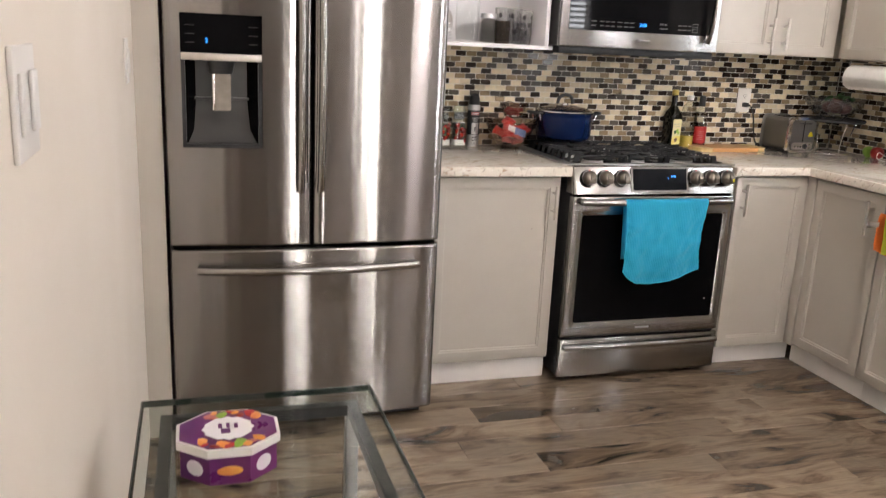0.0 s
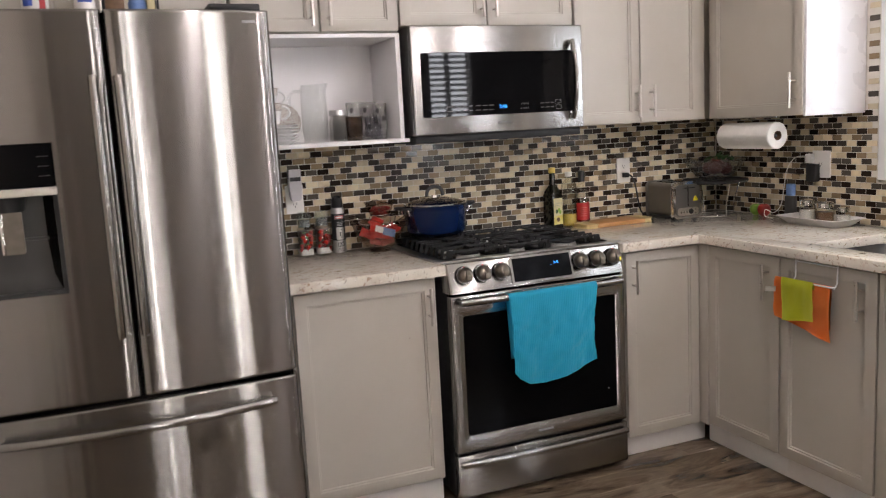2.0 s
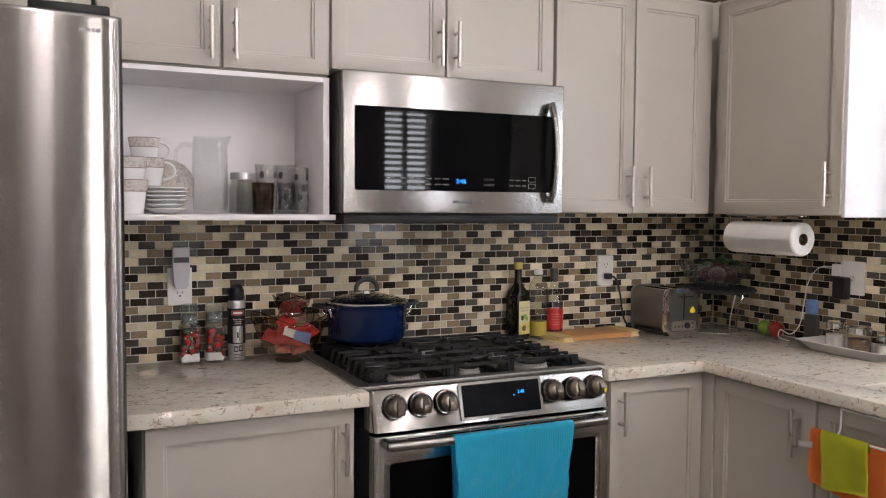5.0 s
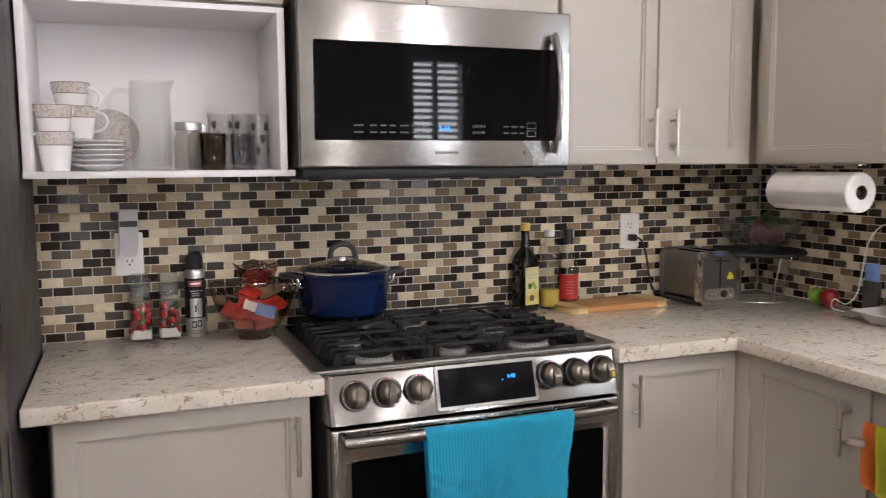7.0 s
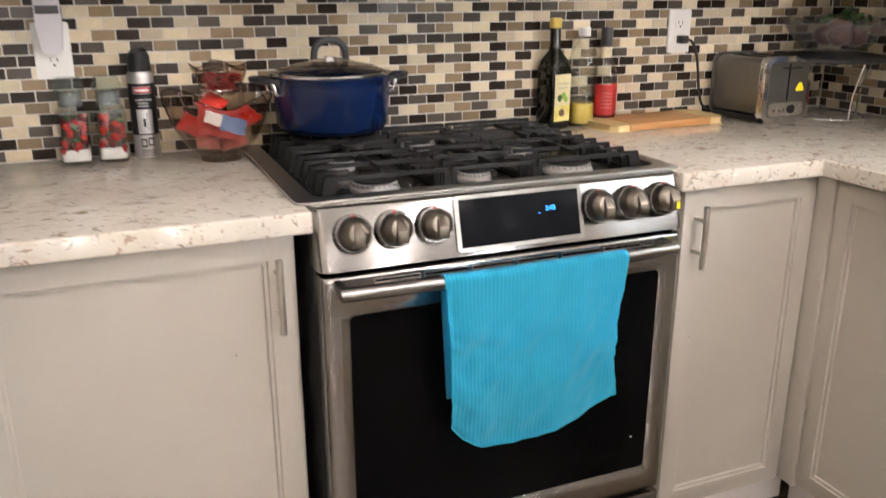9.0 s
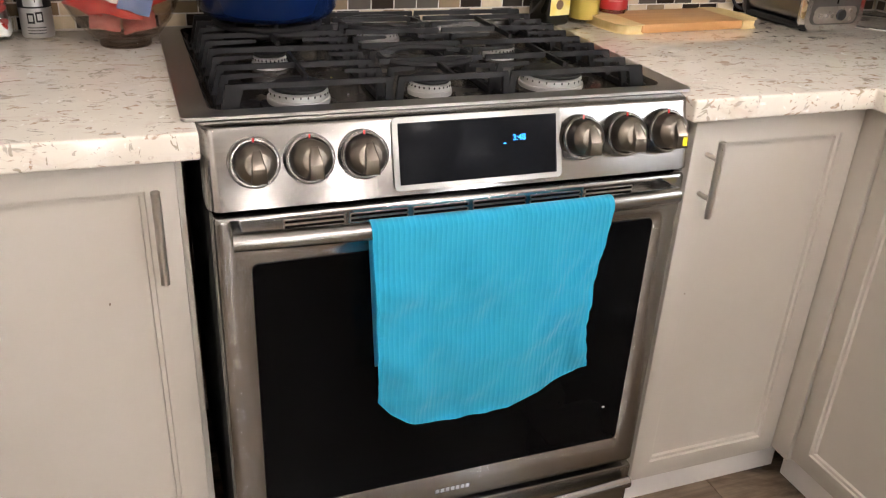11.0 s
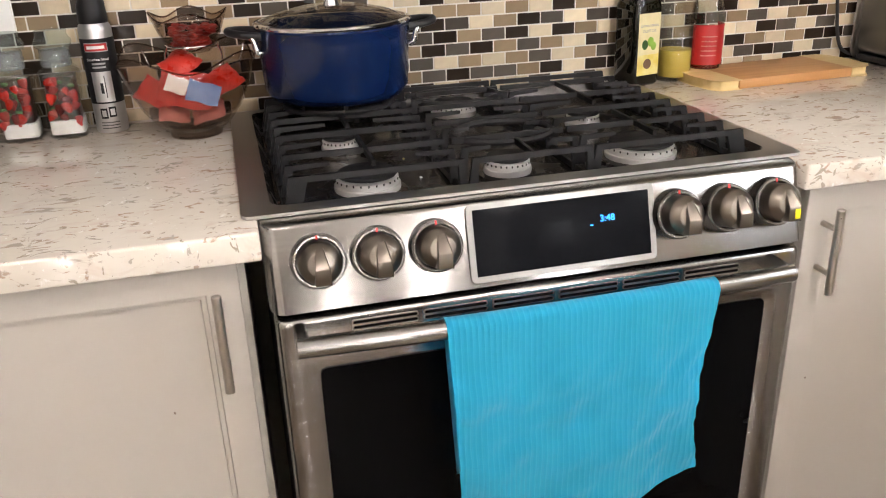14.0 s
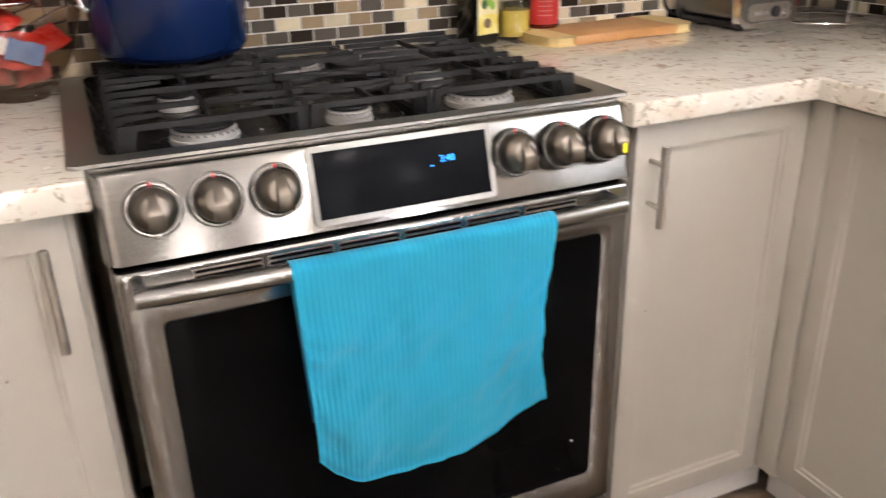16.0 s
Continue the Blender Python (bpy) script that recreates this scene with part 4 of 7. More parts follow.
ring = [(0.168 + 0.092 * math.cos(a), -0.155 + 0.085 * math.sin(a), GZ + 0.004) for a in [2 * math.pi * k / 28 for k in range(29)]]
bm = tube(ring, 0.006, 8)
for a in (45, 135, 225, 270, 315):
    ca, sa = math.cos(radians(a)), math.sin(radians(a))
    bar((0.168 + 0.045 * ca, -0.155 + 0.045 * sa, GZ + 0.0165), (0.168 + 0.096 * ca, -0.155 + 0.089 * sa, GZ + 0.0165), 0.008, 0.016, b=bm)
part("pot_ring", bm, iron, rg, "black cast iron pot ring")

# Sloping control panel.
P_TOP, P_BOT = (-0.612, 0.9155), (-0.663, 0.8085)
FACE_TOP = (-0.6345, 0.9115)
slope = math.degrees(math.atan2(FACE_TOP[0] - P_BOT[0], FACE_TOP[1] - P_BOT[1]))
face = [P_TOP, (-0.6275, 0.9152), (-0.6320, 0.9140), FACE_TOP, P_BOT]
bm = bmesh.new()
sect = []
for x, back in [(0.0, 0.030), (0.0015, 0.018), (0.005, 0.009), (0.011, 0.003), (0.018, 0.0), (RW - 0.018, 0.0), (RW - 0.011, 0.003), (RW - 0.005, 0.009), (RW - 0.0015, 0.018), (RW, 0.030)]:
    sect.append([bm.verts.new((x, min(y_ + back, -0.599), z_)) for y_, z_ in face] + [bm.verts.new((x, -0.598, 0.8085)), bm.verts.new((x, -0.598, 0.9155))])
for a, b in zip(sect, sect[1:]):
    for k in range(len(a)):
        j = (k + 1) % len(a)
        bm.faces.new((a[k], a[j], b[j], b[k]))
bm.faces.new(sect[0][::-1])
bm.faces.new(sect[-1])
part("control_panel", bm, panel_steel, rg, "brushed steel sloping control panel with rounded ends", sharp=0.9)
part("panel_gap", box(0.006, RW - 0.006, -0.632, -0.60, 0.785, 0.8083), void_black, rg)


def on_panel(x, s, out=0.0):
    """Pose on the panel's face, s from 0 at its top edge to 1 at its foot; its z looks straight out."""
    z = P_TOP[1] + (P_BOT[1] - P_TOP[1]) * s
    y = FACE_TOP[0] + (P_BOT[0] - FACE_TOP[0]) * (FACE_TOP[1] - z) / (FACE_TOP[1] - P_BOT[1])
    m = pose(x, y, z, 90 - slope, 0, 0)
    return m @ Matrix.Translation((0, 0, out))


def knob_at(x, s, worn=False):
    m = on_panel(x, s)
    k = part("knob", turned(lathe([(0, -0.002), (0.0350, -0.002), (0.0350, 0.006), (0.0335, 0.0160), (0.0305, 0.0168), (0.0285, 0.0160), (0.0277, 0.006), (0, 0.006)], n=44), m), knob_dark, rg, "brushed metal control knob")
    part("dial", turned(lathe([(0, 0.006), (0.0266, 0.006), (0.0262, 0.0330), (0.0250, 0.0350), (0.0165, 0.0440), (0.0150, 0.0448), (0, 0.0450)], n=44), m), knob_metal, k)
    g = bmesh.new()
    side = []
    for y_, z_, w_ in ((0.0185, 0.0430, 0.0050), (-0.0050, 0.0560, 0.0088), (-0.0245, 0.0520, 0.0096), (-0.0245, 0.0330, 0.0100), (0.0185, 0.0330, 0.0062)):
        side.append((g.verts.new((-w_, y_, z_)), g.verts.new((w_, y_, z_))))
    for a, b in zip(side, side[1:] + side[:1]):
        g.faces.new((a[0], a[1], b[1], b[0]))
    for q in (0, 1):
        g.faces.new([v[q] for v in side])
    part("grip", turned(g, m), knob_metal, k, bevel=0.0012)
    part("rim", turned(lathe([(0.0290, 0.0166), (0.0322, 0.0166), (0.0316, 0.0178), (0.0294, 0.0178), (0.0290, 0.0166)], n=40), m), handle_steel, k, "bright rim")
    part("red_mark", turned(box(-0.0012, 0.0012, 0.0275, 0.0330, 0.0172, 0.0184), m), print_red, k)
    if worn:
        part("sticker", turned(prism([(-0.0215, 0.0532), (-0.008, 0.0559), (-0.008, 0.0551), (-0.0215, 0.0524)], "x", 0.0002, 0.0080), m), sticker_yellow, k, "yellow sticker")


for kx in (0.067, 0.141, 0.216, 0.553, 0.628, 0.702):
    knob_at(kx - 0.002, 0.43, kx > 0.7)
for kx in (0.141, 0.553, 0.628, 0.702):
    bm = bmesh.new()
    for dx in (-0.007, 0.0, 0.007):
        for du in (-0.0022, 0.0022):
            box(dx - 0.0013, dx + 0.0013, du - 0.0010, du + 0.0010, 0, 0.0003, bm)
    part("burner_symbol", turned(bm, on_panel(kx, 0.156, 0.0004)), print_grey, rg)
bm = box(-0.006, 0.006, -0.0030, 0.0030, 0, 0.0003)
part("oven_symbol", turned(bm, on_panel(0.216, 0.155, 0.0004)), print_grey, rg)
dm = on_panel(0.388, 0.475)
bm = prism(rounded(-0.130, 0.130, -0.050, 0.050, 0.006, 3), "z", -0.002, 0.005)
dp = part("display", turned(bm, dm), bezel_steel, rg, "satin metal display surround", bevel=0.0015)
part("display_glass", turned(box(-0.123, 0.123, -0.0435, 0.0435, 0.0052, 0.0060), dm), display_black, dp, bevel=0.0003)
lettering("3:48", dm @ pose(0.062, 0.012, 0.0062), 0.0125, digit_blue, dp, "clock_digits")
part("indicator", turned(box(0.037, 0.041, 0.004, 0.0055, 0.0061, 0.0064), dm), digit_blue, dp)

# Oven door with vents, window and arched handle.
DY = -0.660
bm = bmesh.new()
lv = []
for x0, x1, z0, z1, r_, y_ in ((0.004, RW - 0.004, 0.200, 0.7985, 0.006, -0.627), (0.004, RW - 0.004, 0.200, 0.7985, 0.006, DY + 0.012), (0.006, RW - 0.006, 0.202, 0.7975, 0.007, DY + 0.005), (0.012, RW - 0.012, 0.207, 0.7950, 0.008, DY + 0.001),
                               (0.020, RW - 0.020, 0.213, 0.791, 0.010, DY), (0.030, RW - 0.030, 0.238, 0.742, 0.020, DY), (0.040, RW - 0.040, 0.250, 0.734, 0.016, DY + 0.0015), (0.050, RW - 0.047, 0.261, 0.726, 0.012, DY + 0.0055), (0.055, RW - 0.051, 0.266, 0.720, 0.009, DY + 0.0065)):
    lv.append([bm.verts.new((u_, y_, w_)) for u_, w_ in rounded(x0, x1, z0, z1, r_, 4)])
for a, b in zip(lv, lv[1:]):
    for k in range(len(a)):
        j = (k + 1) % len(a)
        bm.faces.new((a[k], a[j], b[j], b[k]))
bm.faces.new(lv[0])
dr = part("oven_door", bm, range_steel, rg, "brushed steel oven door with a pressed frame", sharp=0.9)
part("oven_glass", prism(rounded(0.054, 0.706, 0.265, 0.721, 0.009, 4), "y", DY + 0.0045, DY + 0.016), oven_black, dr, "black oven window")
for k in range(6):
    vx = 0.100 + k * 0.0935
    for vz in (0.7842, 0.7768):
        part("vent_rim", prism(rounded(vx - 0.0012, vx + 0.0852, vz - 0.0034, vz + 0.0034, 0.0032, 3), "y", DY - 0.0009, DY + 0.004), nickel, dr)
        part("vent_slot", prism(rounded(vx, vx + 0.084, vz - 0.0021, vz + 0.0021, 0.0020, 3), "y", DY - 0.0013, DY + 0.004), void_black, dr)
HY, HZ = -0.702, 0.782
arch = [(0.026 + 0.682 * t, HY - 0.012 * math.sin(math.pi * t), HZ) for t in [k / 24 for k in range(25)]]
hd = part("handle", tube(arch, 0.0130, 18), handle_steel, dr, "round steel oven handle")
for hx in (0.033, 0.701):
    part("handle_post", prism(rounded(hx - 0.0085, hx + 0.0085, HZ - 0.0125, HZ + 0.0122, 0.006, 3), "y", HY, DY + 0.0015), handle_steel, hd)
part("chip", blob((0.668, DY + 0.004, 0.345), (0.003, 0.0015, 0.002)), print_white, dr, "tiny white fleck")
# Warming drawer.
wd = part("drawer", box(0.003, RW - 0.003, -0.657, -0.627, 0.026, 0.190), range_steel, rg, "brushed steel lower drawer", bevel=0.004)
arch = [(0.012 + 0.732 * t, -0.672 - 0.012 * math.sin(math.pi * t), 0.160) for t in [k / 20 for k in range(21)]]
part("handle", tube(arch, 0.009, 12, flat=1.4), range_steel, wd)
bm = bmesh.new()
for k in range(7):
    box(0.345 + k * 0.0095, 0.352 + k * 0.0095, DY - 0.0004, DY + 0.001, 0.228, 0.236, bm)
part("badge", bm, print_grey, dr)

# ---- microwave ----
MY = -0.392
mw = thing("microwave", (0.38, -0.2, 1.36), "stainless steel over-the-range microwave with black glass door", "microwave")
part("body", box(0.010, 0.752, MY + 0.028, -0.006, 1.378, 1.786), dark_steel, mw, "dark grey steel casing", bevel=0.002)
part("underside_vent", box(0.016, 0.746, MY + 0.016, -0.02, 1.347, 1.3758), can_black, mw, "black vent underside", bevel=0.004)
md = part("door", box(0.008, 0.754, MY, MY + 0.027, 1.376, 1.786), microwave_steel, mw, "brushed steel door frame", bevel=0.005, seg=3)
part("window", prism(rounded(0.044, 0.727, 1.444, 1.686, 0.006, 3), "y", MY - 0.002, MY + 0.004), black_glass, md, "black glass window", bevel=0.0008)
mh = [(0.697, MY - 0.012 - 0.030 * math.sin(math.pi * t) ** 0.7, 1.416 + 0.308 * t) for t in [k / 20 for k in range(21)]]
mhd = part("handle", tube(mh, 0.0095, 14, flat=1.5), range_steel, md, "curved steel handle")
for z in (1.420, 1.720):
    part("handle_post", rod((0.697, MY + 0.001, z), (0.697, MY - 0.016, z), 0.009, n=12), dark_steel, mhd)
lettering("3:46", pose(0.384, MY - 0.0023, 1.474) @ FACE_OUT, 0.020, digit_blue, md, "clock_digits")
lettering("1 2 3 4 5", pose(0.480, MY - 0.0023, 1.481) @ FACE_OUT, 0.010, print_grey, md, "key_digits")
lettering("6 7 8 9 0", pose(0.480, MY - 0.0023, 1.464) @ FACE_OUT, 0.010, print_grey, md, "key_digits")
for k, (bx, bw) in enumerate([(0.155, 0.024), (0.193, 0.018), (0.219, 0.016), (0.243, 0.016), (0.275, 0.022), (0.305, 0.020), (0.332, 0.022), (0.560, 0.016), (0.583, 0.018), (0.606, 0.014)]):
    for bz in (1.481, 1.464):
        part("key_text", box(bx - bw / 2, bx + bw / 2, MY - 0.0024, MY - 0.0021, bz - 0.0018, bz + 0.0018), print_dim, md)
for bz in (1.484, 1.463):
    part("key_outline", turned(sash(0, 0.0002, -0.013, 0.013, -0.008, 0.008, 0.001), pose(0.634, MY - 0.0022, bz, 0, 0, -90)), print_grey, md)
bm = bmesh.new()
for k in range(7):
    box(0.358 + k * 0.0095, 0.365 + k * 0.0095, MY - 0.0003, MY + 0.001, 1.408, 1.416, bm)
part("badge", bm, print_dim, md)

# ---- fridge ----
FX0, FX1, FY = -1.517, -0.606, -0.866
fg = thing("fridge", ((FX0 + FX1) / 2, -0.45, 0), "stainless steel French door fridge with water dispenser", "fridge")
part("cabinet_shell", box(FX0 + 0.004, FX1 - 0.004, -0.775, -0.06, 0.03, 1.765), fridge_side, fg, "dark grey steel sides", bevel=0.004)


def fridge_y(x):
    u = (x - (FX0 + FX1) / 2) / ((FX1 - FX0) / 2)
    return FY - 0.026 * (1 - u * u)


def fridge_skin(x0, x1, z0, z1, hole=None):
    """A bowed door front with rounded upright edges, 80 mm deep, with a square hole where asked."""
    xs = [x0, x0 + 0.002, x0 + 0.006, x0 + 0.013, x0 + 0.022]
    n = 20
    xs += [x0 + 0.022 + (x1 - x0 - 0.044) * k / n for k in range(1, n)]
    xs += [x1 - 0.022, x1 - 0.013, x1 - 0.006, x1 - 0.002, x1]
    zs = [z0, z0 + 0.004, z0 + 0.008, z0 + 0.02, z1 - 0.02, z1 - 0.008, z1 - 0.004, z1]
    if hole:
        xs = sorted([x for x in xs if all(abs(x - h) > 0.006 for h in hole[:2])] + list(hole[:2]))
        zs = sorted(zs + list(hole[2:]))
    b = bmesh.new()

    def back(x):
        e = min(x - x0, x1 - x)
        return 0.0 if e >= 0.022 else 0.020 * (1 - math.sqrt(max(0, 1 - (1 - e / 0.022) ** 2)))

    def zback(z):
        return 0.004 if z in (z0, z1) else 0.0

    vs = {(i, k): b.verts.new((x, fridge_y(x) + back(x) + zback(z), z)) for i, x in enumerate(xs) for k, z in enumerate(zs)}
    for i in range(len(xs) - 1):
        for k in range(len(zs) - 1):
            mx, mz = (xs[i] + xs[i + 1]) / 2, (zs[k] + zs[k + 1]) / 2
            if hole and hole[0] < mx < hole[1] and hole[2] < mz < hole[3]:
                continue
            b.faces.new((vs[i, k], vs[i + 1, k], vs[i + 1, k + 1], vs[i, k + 1]))
    rim = [e for e in b.edges if len(e.link_faces) == 1]
    r = bmesh.ops.extrude_edge_only(b, edges=rim)
    for v in r["geom"]:
        if isinstance(v, bmesh.types.BMVert):
            v.co.y = -0.778 if not hole or not (hole[0] - 0.001 <= v.co.x <= hole[1] + 0.001 and hole[2] - 0.001 <= v.co.z <= hole[3] + 0.001) else v.co.y + 0.02
    return b


DX0, DX1, DZ0, DZ1 = -1.466, -1.220, 1.012, 1.424
ld = part("left_door", fridge_skin(FX0, -1.063, 0.690, 1.771, (DX0, DX1, DZ0, DZ1)), fridge_steel, fg, "brushed steel door with dispenser", sharp=1.0)
rd = part("right_door", fridge_skin(-1.058, FX1, 0.690, 1.771), fridge_steel, fg, "brushed steel door", sharp=1.0)
fd = part("freezer_drawer", fridge_skin(FX0, FX1, 0.048, 0.674), fridge_steel, fg, "brushed steel freezer drawer", sharp=1.0)
part("toe_grille", box(FX0 + 0.03, FX1 - 0.03, -0.80, -0.776, 0.004, 0.045), black_plastic, fg)
for fx in (FX0 + 0.07, FX1 - 0.07):
    part("foot", rod((fx, -0.74, 0), (fx, -0.74, 0.031), 0.022, n=14), black_plastic, fg)
part("hinge_cover", box(-0.775, -0.628, -0.855, -0.72, 1.7655, 1.792), can_black, fg, "black hinge cover", bevel=0.005)
part("hinge_cover", box(-1.505, -1.36, -0.855, -0.72, 1.7655, 1.792), can_black, fg, "black hinge cover", bevel=0.005)
part("door_gap", box(FX0 + 0.01, FX1 - 0.01, -0.84, -0.776, 0.675, 0.689), void_black, fg)
part("door_gap", box(-1.0628, -1.0582, -0.86, -0.776, 0.692, 1.765), void_black, fg)
for hx, par in ((-1.101, ld), (-1.036, rd)):
    pts = [(hx, FY - 0.045 - 0.030 * math.sin(math.pi * t) ** 0.6, 0.874 + 0.718 * t) for t in [k / 24 for k in range(25)]]
    h = part("handle", tube(pts, 0.0125, 14), handle_steel, par, "long bowed steel handle")
    for z in (0.885, 1.581):
        part("handle_post", rod((hx, FY - 0.018, z), (hx, FY - 0.050, z), 0.010, n=12), range_steel, h)
pts = [(-1.432 + 0.744 * t, FY - 0.030 - 0.045 * math.sin(math.pi * t) ** 0.8, 0.612) for t in [k / 28 for k in range(29)]]
h = part("handle", tube(pts, 0.0135, 14), range_steel, fd, "long bowed steel drawer handle")
for x in (-1.422, -0.698):
    part("handle_post", rod((x, FY + 0.003, 0.612), (x, FY - 0.034, 0.612), 0.011, n=12), range_steel, h)
# Dispenser in the left door.
yb = fridge_y(-1.34)
dsp = part("dispenser", box(DX0 + 0.001, DX1 - 0.001, yb + 0.003, yb + 0.03, 1.306, DZ1 - 0.001), black_glass, ld, "black glass dispenser panel")
part("dispenser_bar", box(DX0 + 0.001, DX1 - 0.001, yb - 0.002, yb + 0.02, 1.284, 1.3055), nickel, ld, "pale metal strip", bevel=0.002)
bm = box(DX0 + 0.001, DX0 + 0.012, yb + 0.006, yb + 0.09, DZ0 + 0.001, 1.2835)
box(DX1 - 0.012, DX1 - 0.001, yb + 0.006, yb + 0.09, DZ0 + 0.001, 1.2835, bm)
box(DX0 + 0.012, DX1 - 0.012, yb + 0.006, yb + 0.09, DZ0 + 0.001, DZ0 + 0.012, bm)
part("recess_frame", bm, black_plastic, ld)
bm = prism([(yb + 0.088, 1.2835), (yb + 0.088, 1.16), (yb + 0.07, DZ0 + 0.05), (yb + 0.02, DZ0 + 0.0125), (yb + 0.09, DZ0 + 0.0125), (yb + 0.095, 1.2835)], "x", DX0 + 0.0125, DX1 - 0.0125)
part("recess_back", bm, grey_plastic, ld, "grey plastic dispenser niche", sharp=0.9)
for x_, d_ in ((DX0 + 0.013, 1), (DX1 - 0.013, -1)):
    part("recess_side", prism([(x_, yb + 0.012), (x_ + d_ * 0.022, yb + 0.070), (x_ + d_ * 0.030, yb + 0.087), (x_, yb + 0.087)], "z", DZ0 + 0.0128, 1.283), oven_black, ld, "glossy black niche side")
part("ledge_trim", box(DX0 + 0.036, DX1 - 0.036, yb + 0.074, yb + 0.0868, 1.158, 1.166), grey_plastic, ld, bevel=0.002)
part("spout_housing", lathe([(0, 0.04), (0.045, 0.04), (0.036, 0.0), (0, 0.0)], (-1.345, yb + 0.05, 1.243), 24), black_plastic, ld)
part("paddle", prism(rounded(-1.374, -1.316, 1.128, 1.243, 0.006, 3), "y", yb + 0.028, yb + 0.036), knob_metal, ld, "shiny metal paddle", bevel=0.003)
part("paddle_edge", box(-1.372, -1.364, yb + 0.024, yb + 0.0279, 1.130, 1.241), chrome, ld, bevel=0.001)
lettering("2", pose(-1.388, yb + 0.0025, 1.343) @ FACE_OUT, 0.020, digit_blue, dsp, "display_digit")
for k in range(3):
    for tx in (-1.437, -1.247):
        part("key_text", box(tx - 0.014, tx + 0.014, yb + 0.0022, yb + 0.0028, 1.335 + k * 0.026, 1.3375 + k * 0.026), print_faint, dsp)
bm = bmesh.new()
for k in range(7):
    box(-0.705 + k * 0.0085, -0.699 + k * 0.0085, fridge_y(-0.68) - 0.0006, fridge_y(-0.68) + 0.004, 1.735, 1.742, bm)
part("badge", bm, print_grey, rd)

# ---- things on the range and worktops ----
CT = 0.9152


def sheet(fn, nu, nv, thick=0.003):
    """A cloth: fn(u, v) gives points for u, v from 0 to 1."""
    b = bmesh.new()
    vs = [[b.verts.new(fn(i / nu, j / nv)) for j in range(nv + 1)] for i in range(nu + 1)]
    for i in range(nu):
        for j in range(nv):
            b.faces.new((vs[i][j], vs[i + 1][j], vs[i + 1][j + 1], vs[i][j + 1]))
    bmesh.ops.solidify(b, geom=b.faces[:], thickness=thick)
    return b


def towel_point(u, v):
    """Over the oven handle: v runs from the hem at the back, over the bar, to the front hem."""
    x = 0.207 + 0.376 * u
    hy = HY - 0.012 * math.sin(math.pi * (x - 0.022) / 0.714)
    top = HZ + 0.0155
    back_low = 0.545 + 0.02 * u
    hem = float(np.interp(u, (0, 0.06, 0.18, 0.36, 0.55, 0.74, 0.90, 1.0), (0.500, 0.474, 0.448, 0.442, 0.452, 0.467, 0.486, 0.497)))
    r = 0.0155
    if v < 0.28:
        w = v / 0.28
        return (x + (0.012 - 0.040 * u) * (1 - w) + 0.002, hy + r + 0.001, back_low + (HZ - back_low) * w)
    if v < 0.40:
        a = math.pi * (v - 0.28) / 0.12
        return (x, hy + r * math.cos(a), HZ + r * math.sin(a))
    w = (v - 0.40) / 0.60
    fold = 0.006 * w * math.sin(3.6 * u * math.pi + 0.6) + 0.004 * w * math.sin(11 * u + 3 * w) + min(1.0, w * 3) * (0.011 * noise.noise(Vector((u * 5, w * 4, 0.3))) + 0.0055 * noise.noise(Vector((u * 14 + w * 6, w * 11, 3.3)))) + 0.0045 * min(1.0, w * 4) * abs(noise.noise(Vector((u * 6 + 3 * w, w * 9 - 2 * u, 7.1))))
    pinch = -0.020 * w * max(0, u - 0.72) / 0.28 * (1 - 0.6 * max(0, w - 0.7) / 0.3) + 0.011 * w * max(0, 0.3 - u) / 0.3
    tuck = -0.010 * math.sin(math.pi * w) * max(0, u - 0.9) / 0.1
    return (x + pinch + tuck, hy - r - 0.004 * math.sin(math.pi * w) - fold, HZ + (hem - HZ) * w)


tw = solo("dish_towel", sheet(towel_point, 46, 64, 0.0032), towel_cyan, "bright cyan ribbed dish towel hung over the oven handle", "towel", sharp=2.0)

# Dutch oven on the back left burner.
PX, PY, PZ = 0.168, -0.155, GZ + 0.0172
pot = thing("cooking_pot", (PX, PY, PZ), "dark blue enamel pot with glass lid on the burner", "pot")
part("body", lathe([(0, 0), (0.100, 0), (0.114, 0.005), (0.123, 0.018), (0.128, 0.10), (0.130, 0.118), (0.132, 0.120), (0.132, 0.123), (0.125, 0.123), (0.121, 0.02), (0, 0.008)], (PX, PY, PZ), 56), blue_enamel, pot)
ld_ = part("lid", lathe([(0.132, 0.1235), (0.133, 0.126), (0.131, 0.129), (0.125, 0.130), (0.123, 0.127), (0.132, 0.1235)], (PX, PY, PZ), 56), chrome, pot, "steel lid rim")
part("lid_glass", lathe([(0.124, 0.1285), (0.095, 0.141), (0.05, 0.150), (0, 0.152), (0, 0.149), (0.05, 0.147), (0.095, 0.138), (0.124, 0.1255)], (PX, PY, PZ), 48), smoke_glass, ld_, "tinted glass lid")
part("lid_mount", rod((PX, PY, PZ + 0.150), (PX, PY, PZ + 0.160), 0.016, 0.012, 20), chrome, ld_)
loop = [(PX + 0.036 * math.cos(a), PY, PZ + 0.156 + 0.040 * math.sin(a) ** 0.7) for a in [math.pi * k / 14 for k in range(15)]]
part("lid_handle", tube(loop, 0.0056, 12, flat=1.4), black_plastic, ld_, "black arched handle")
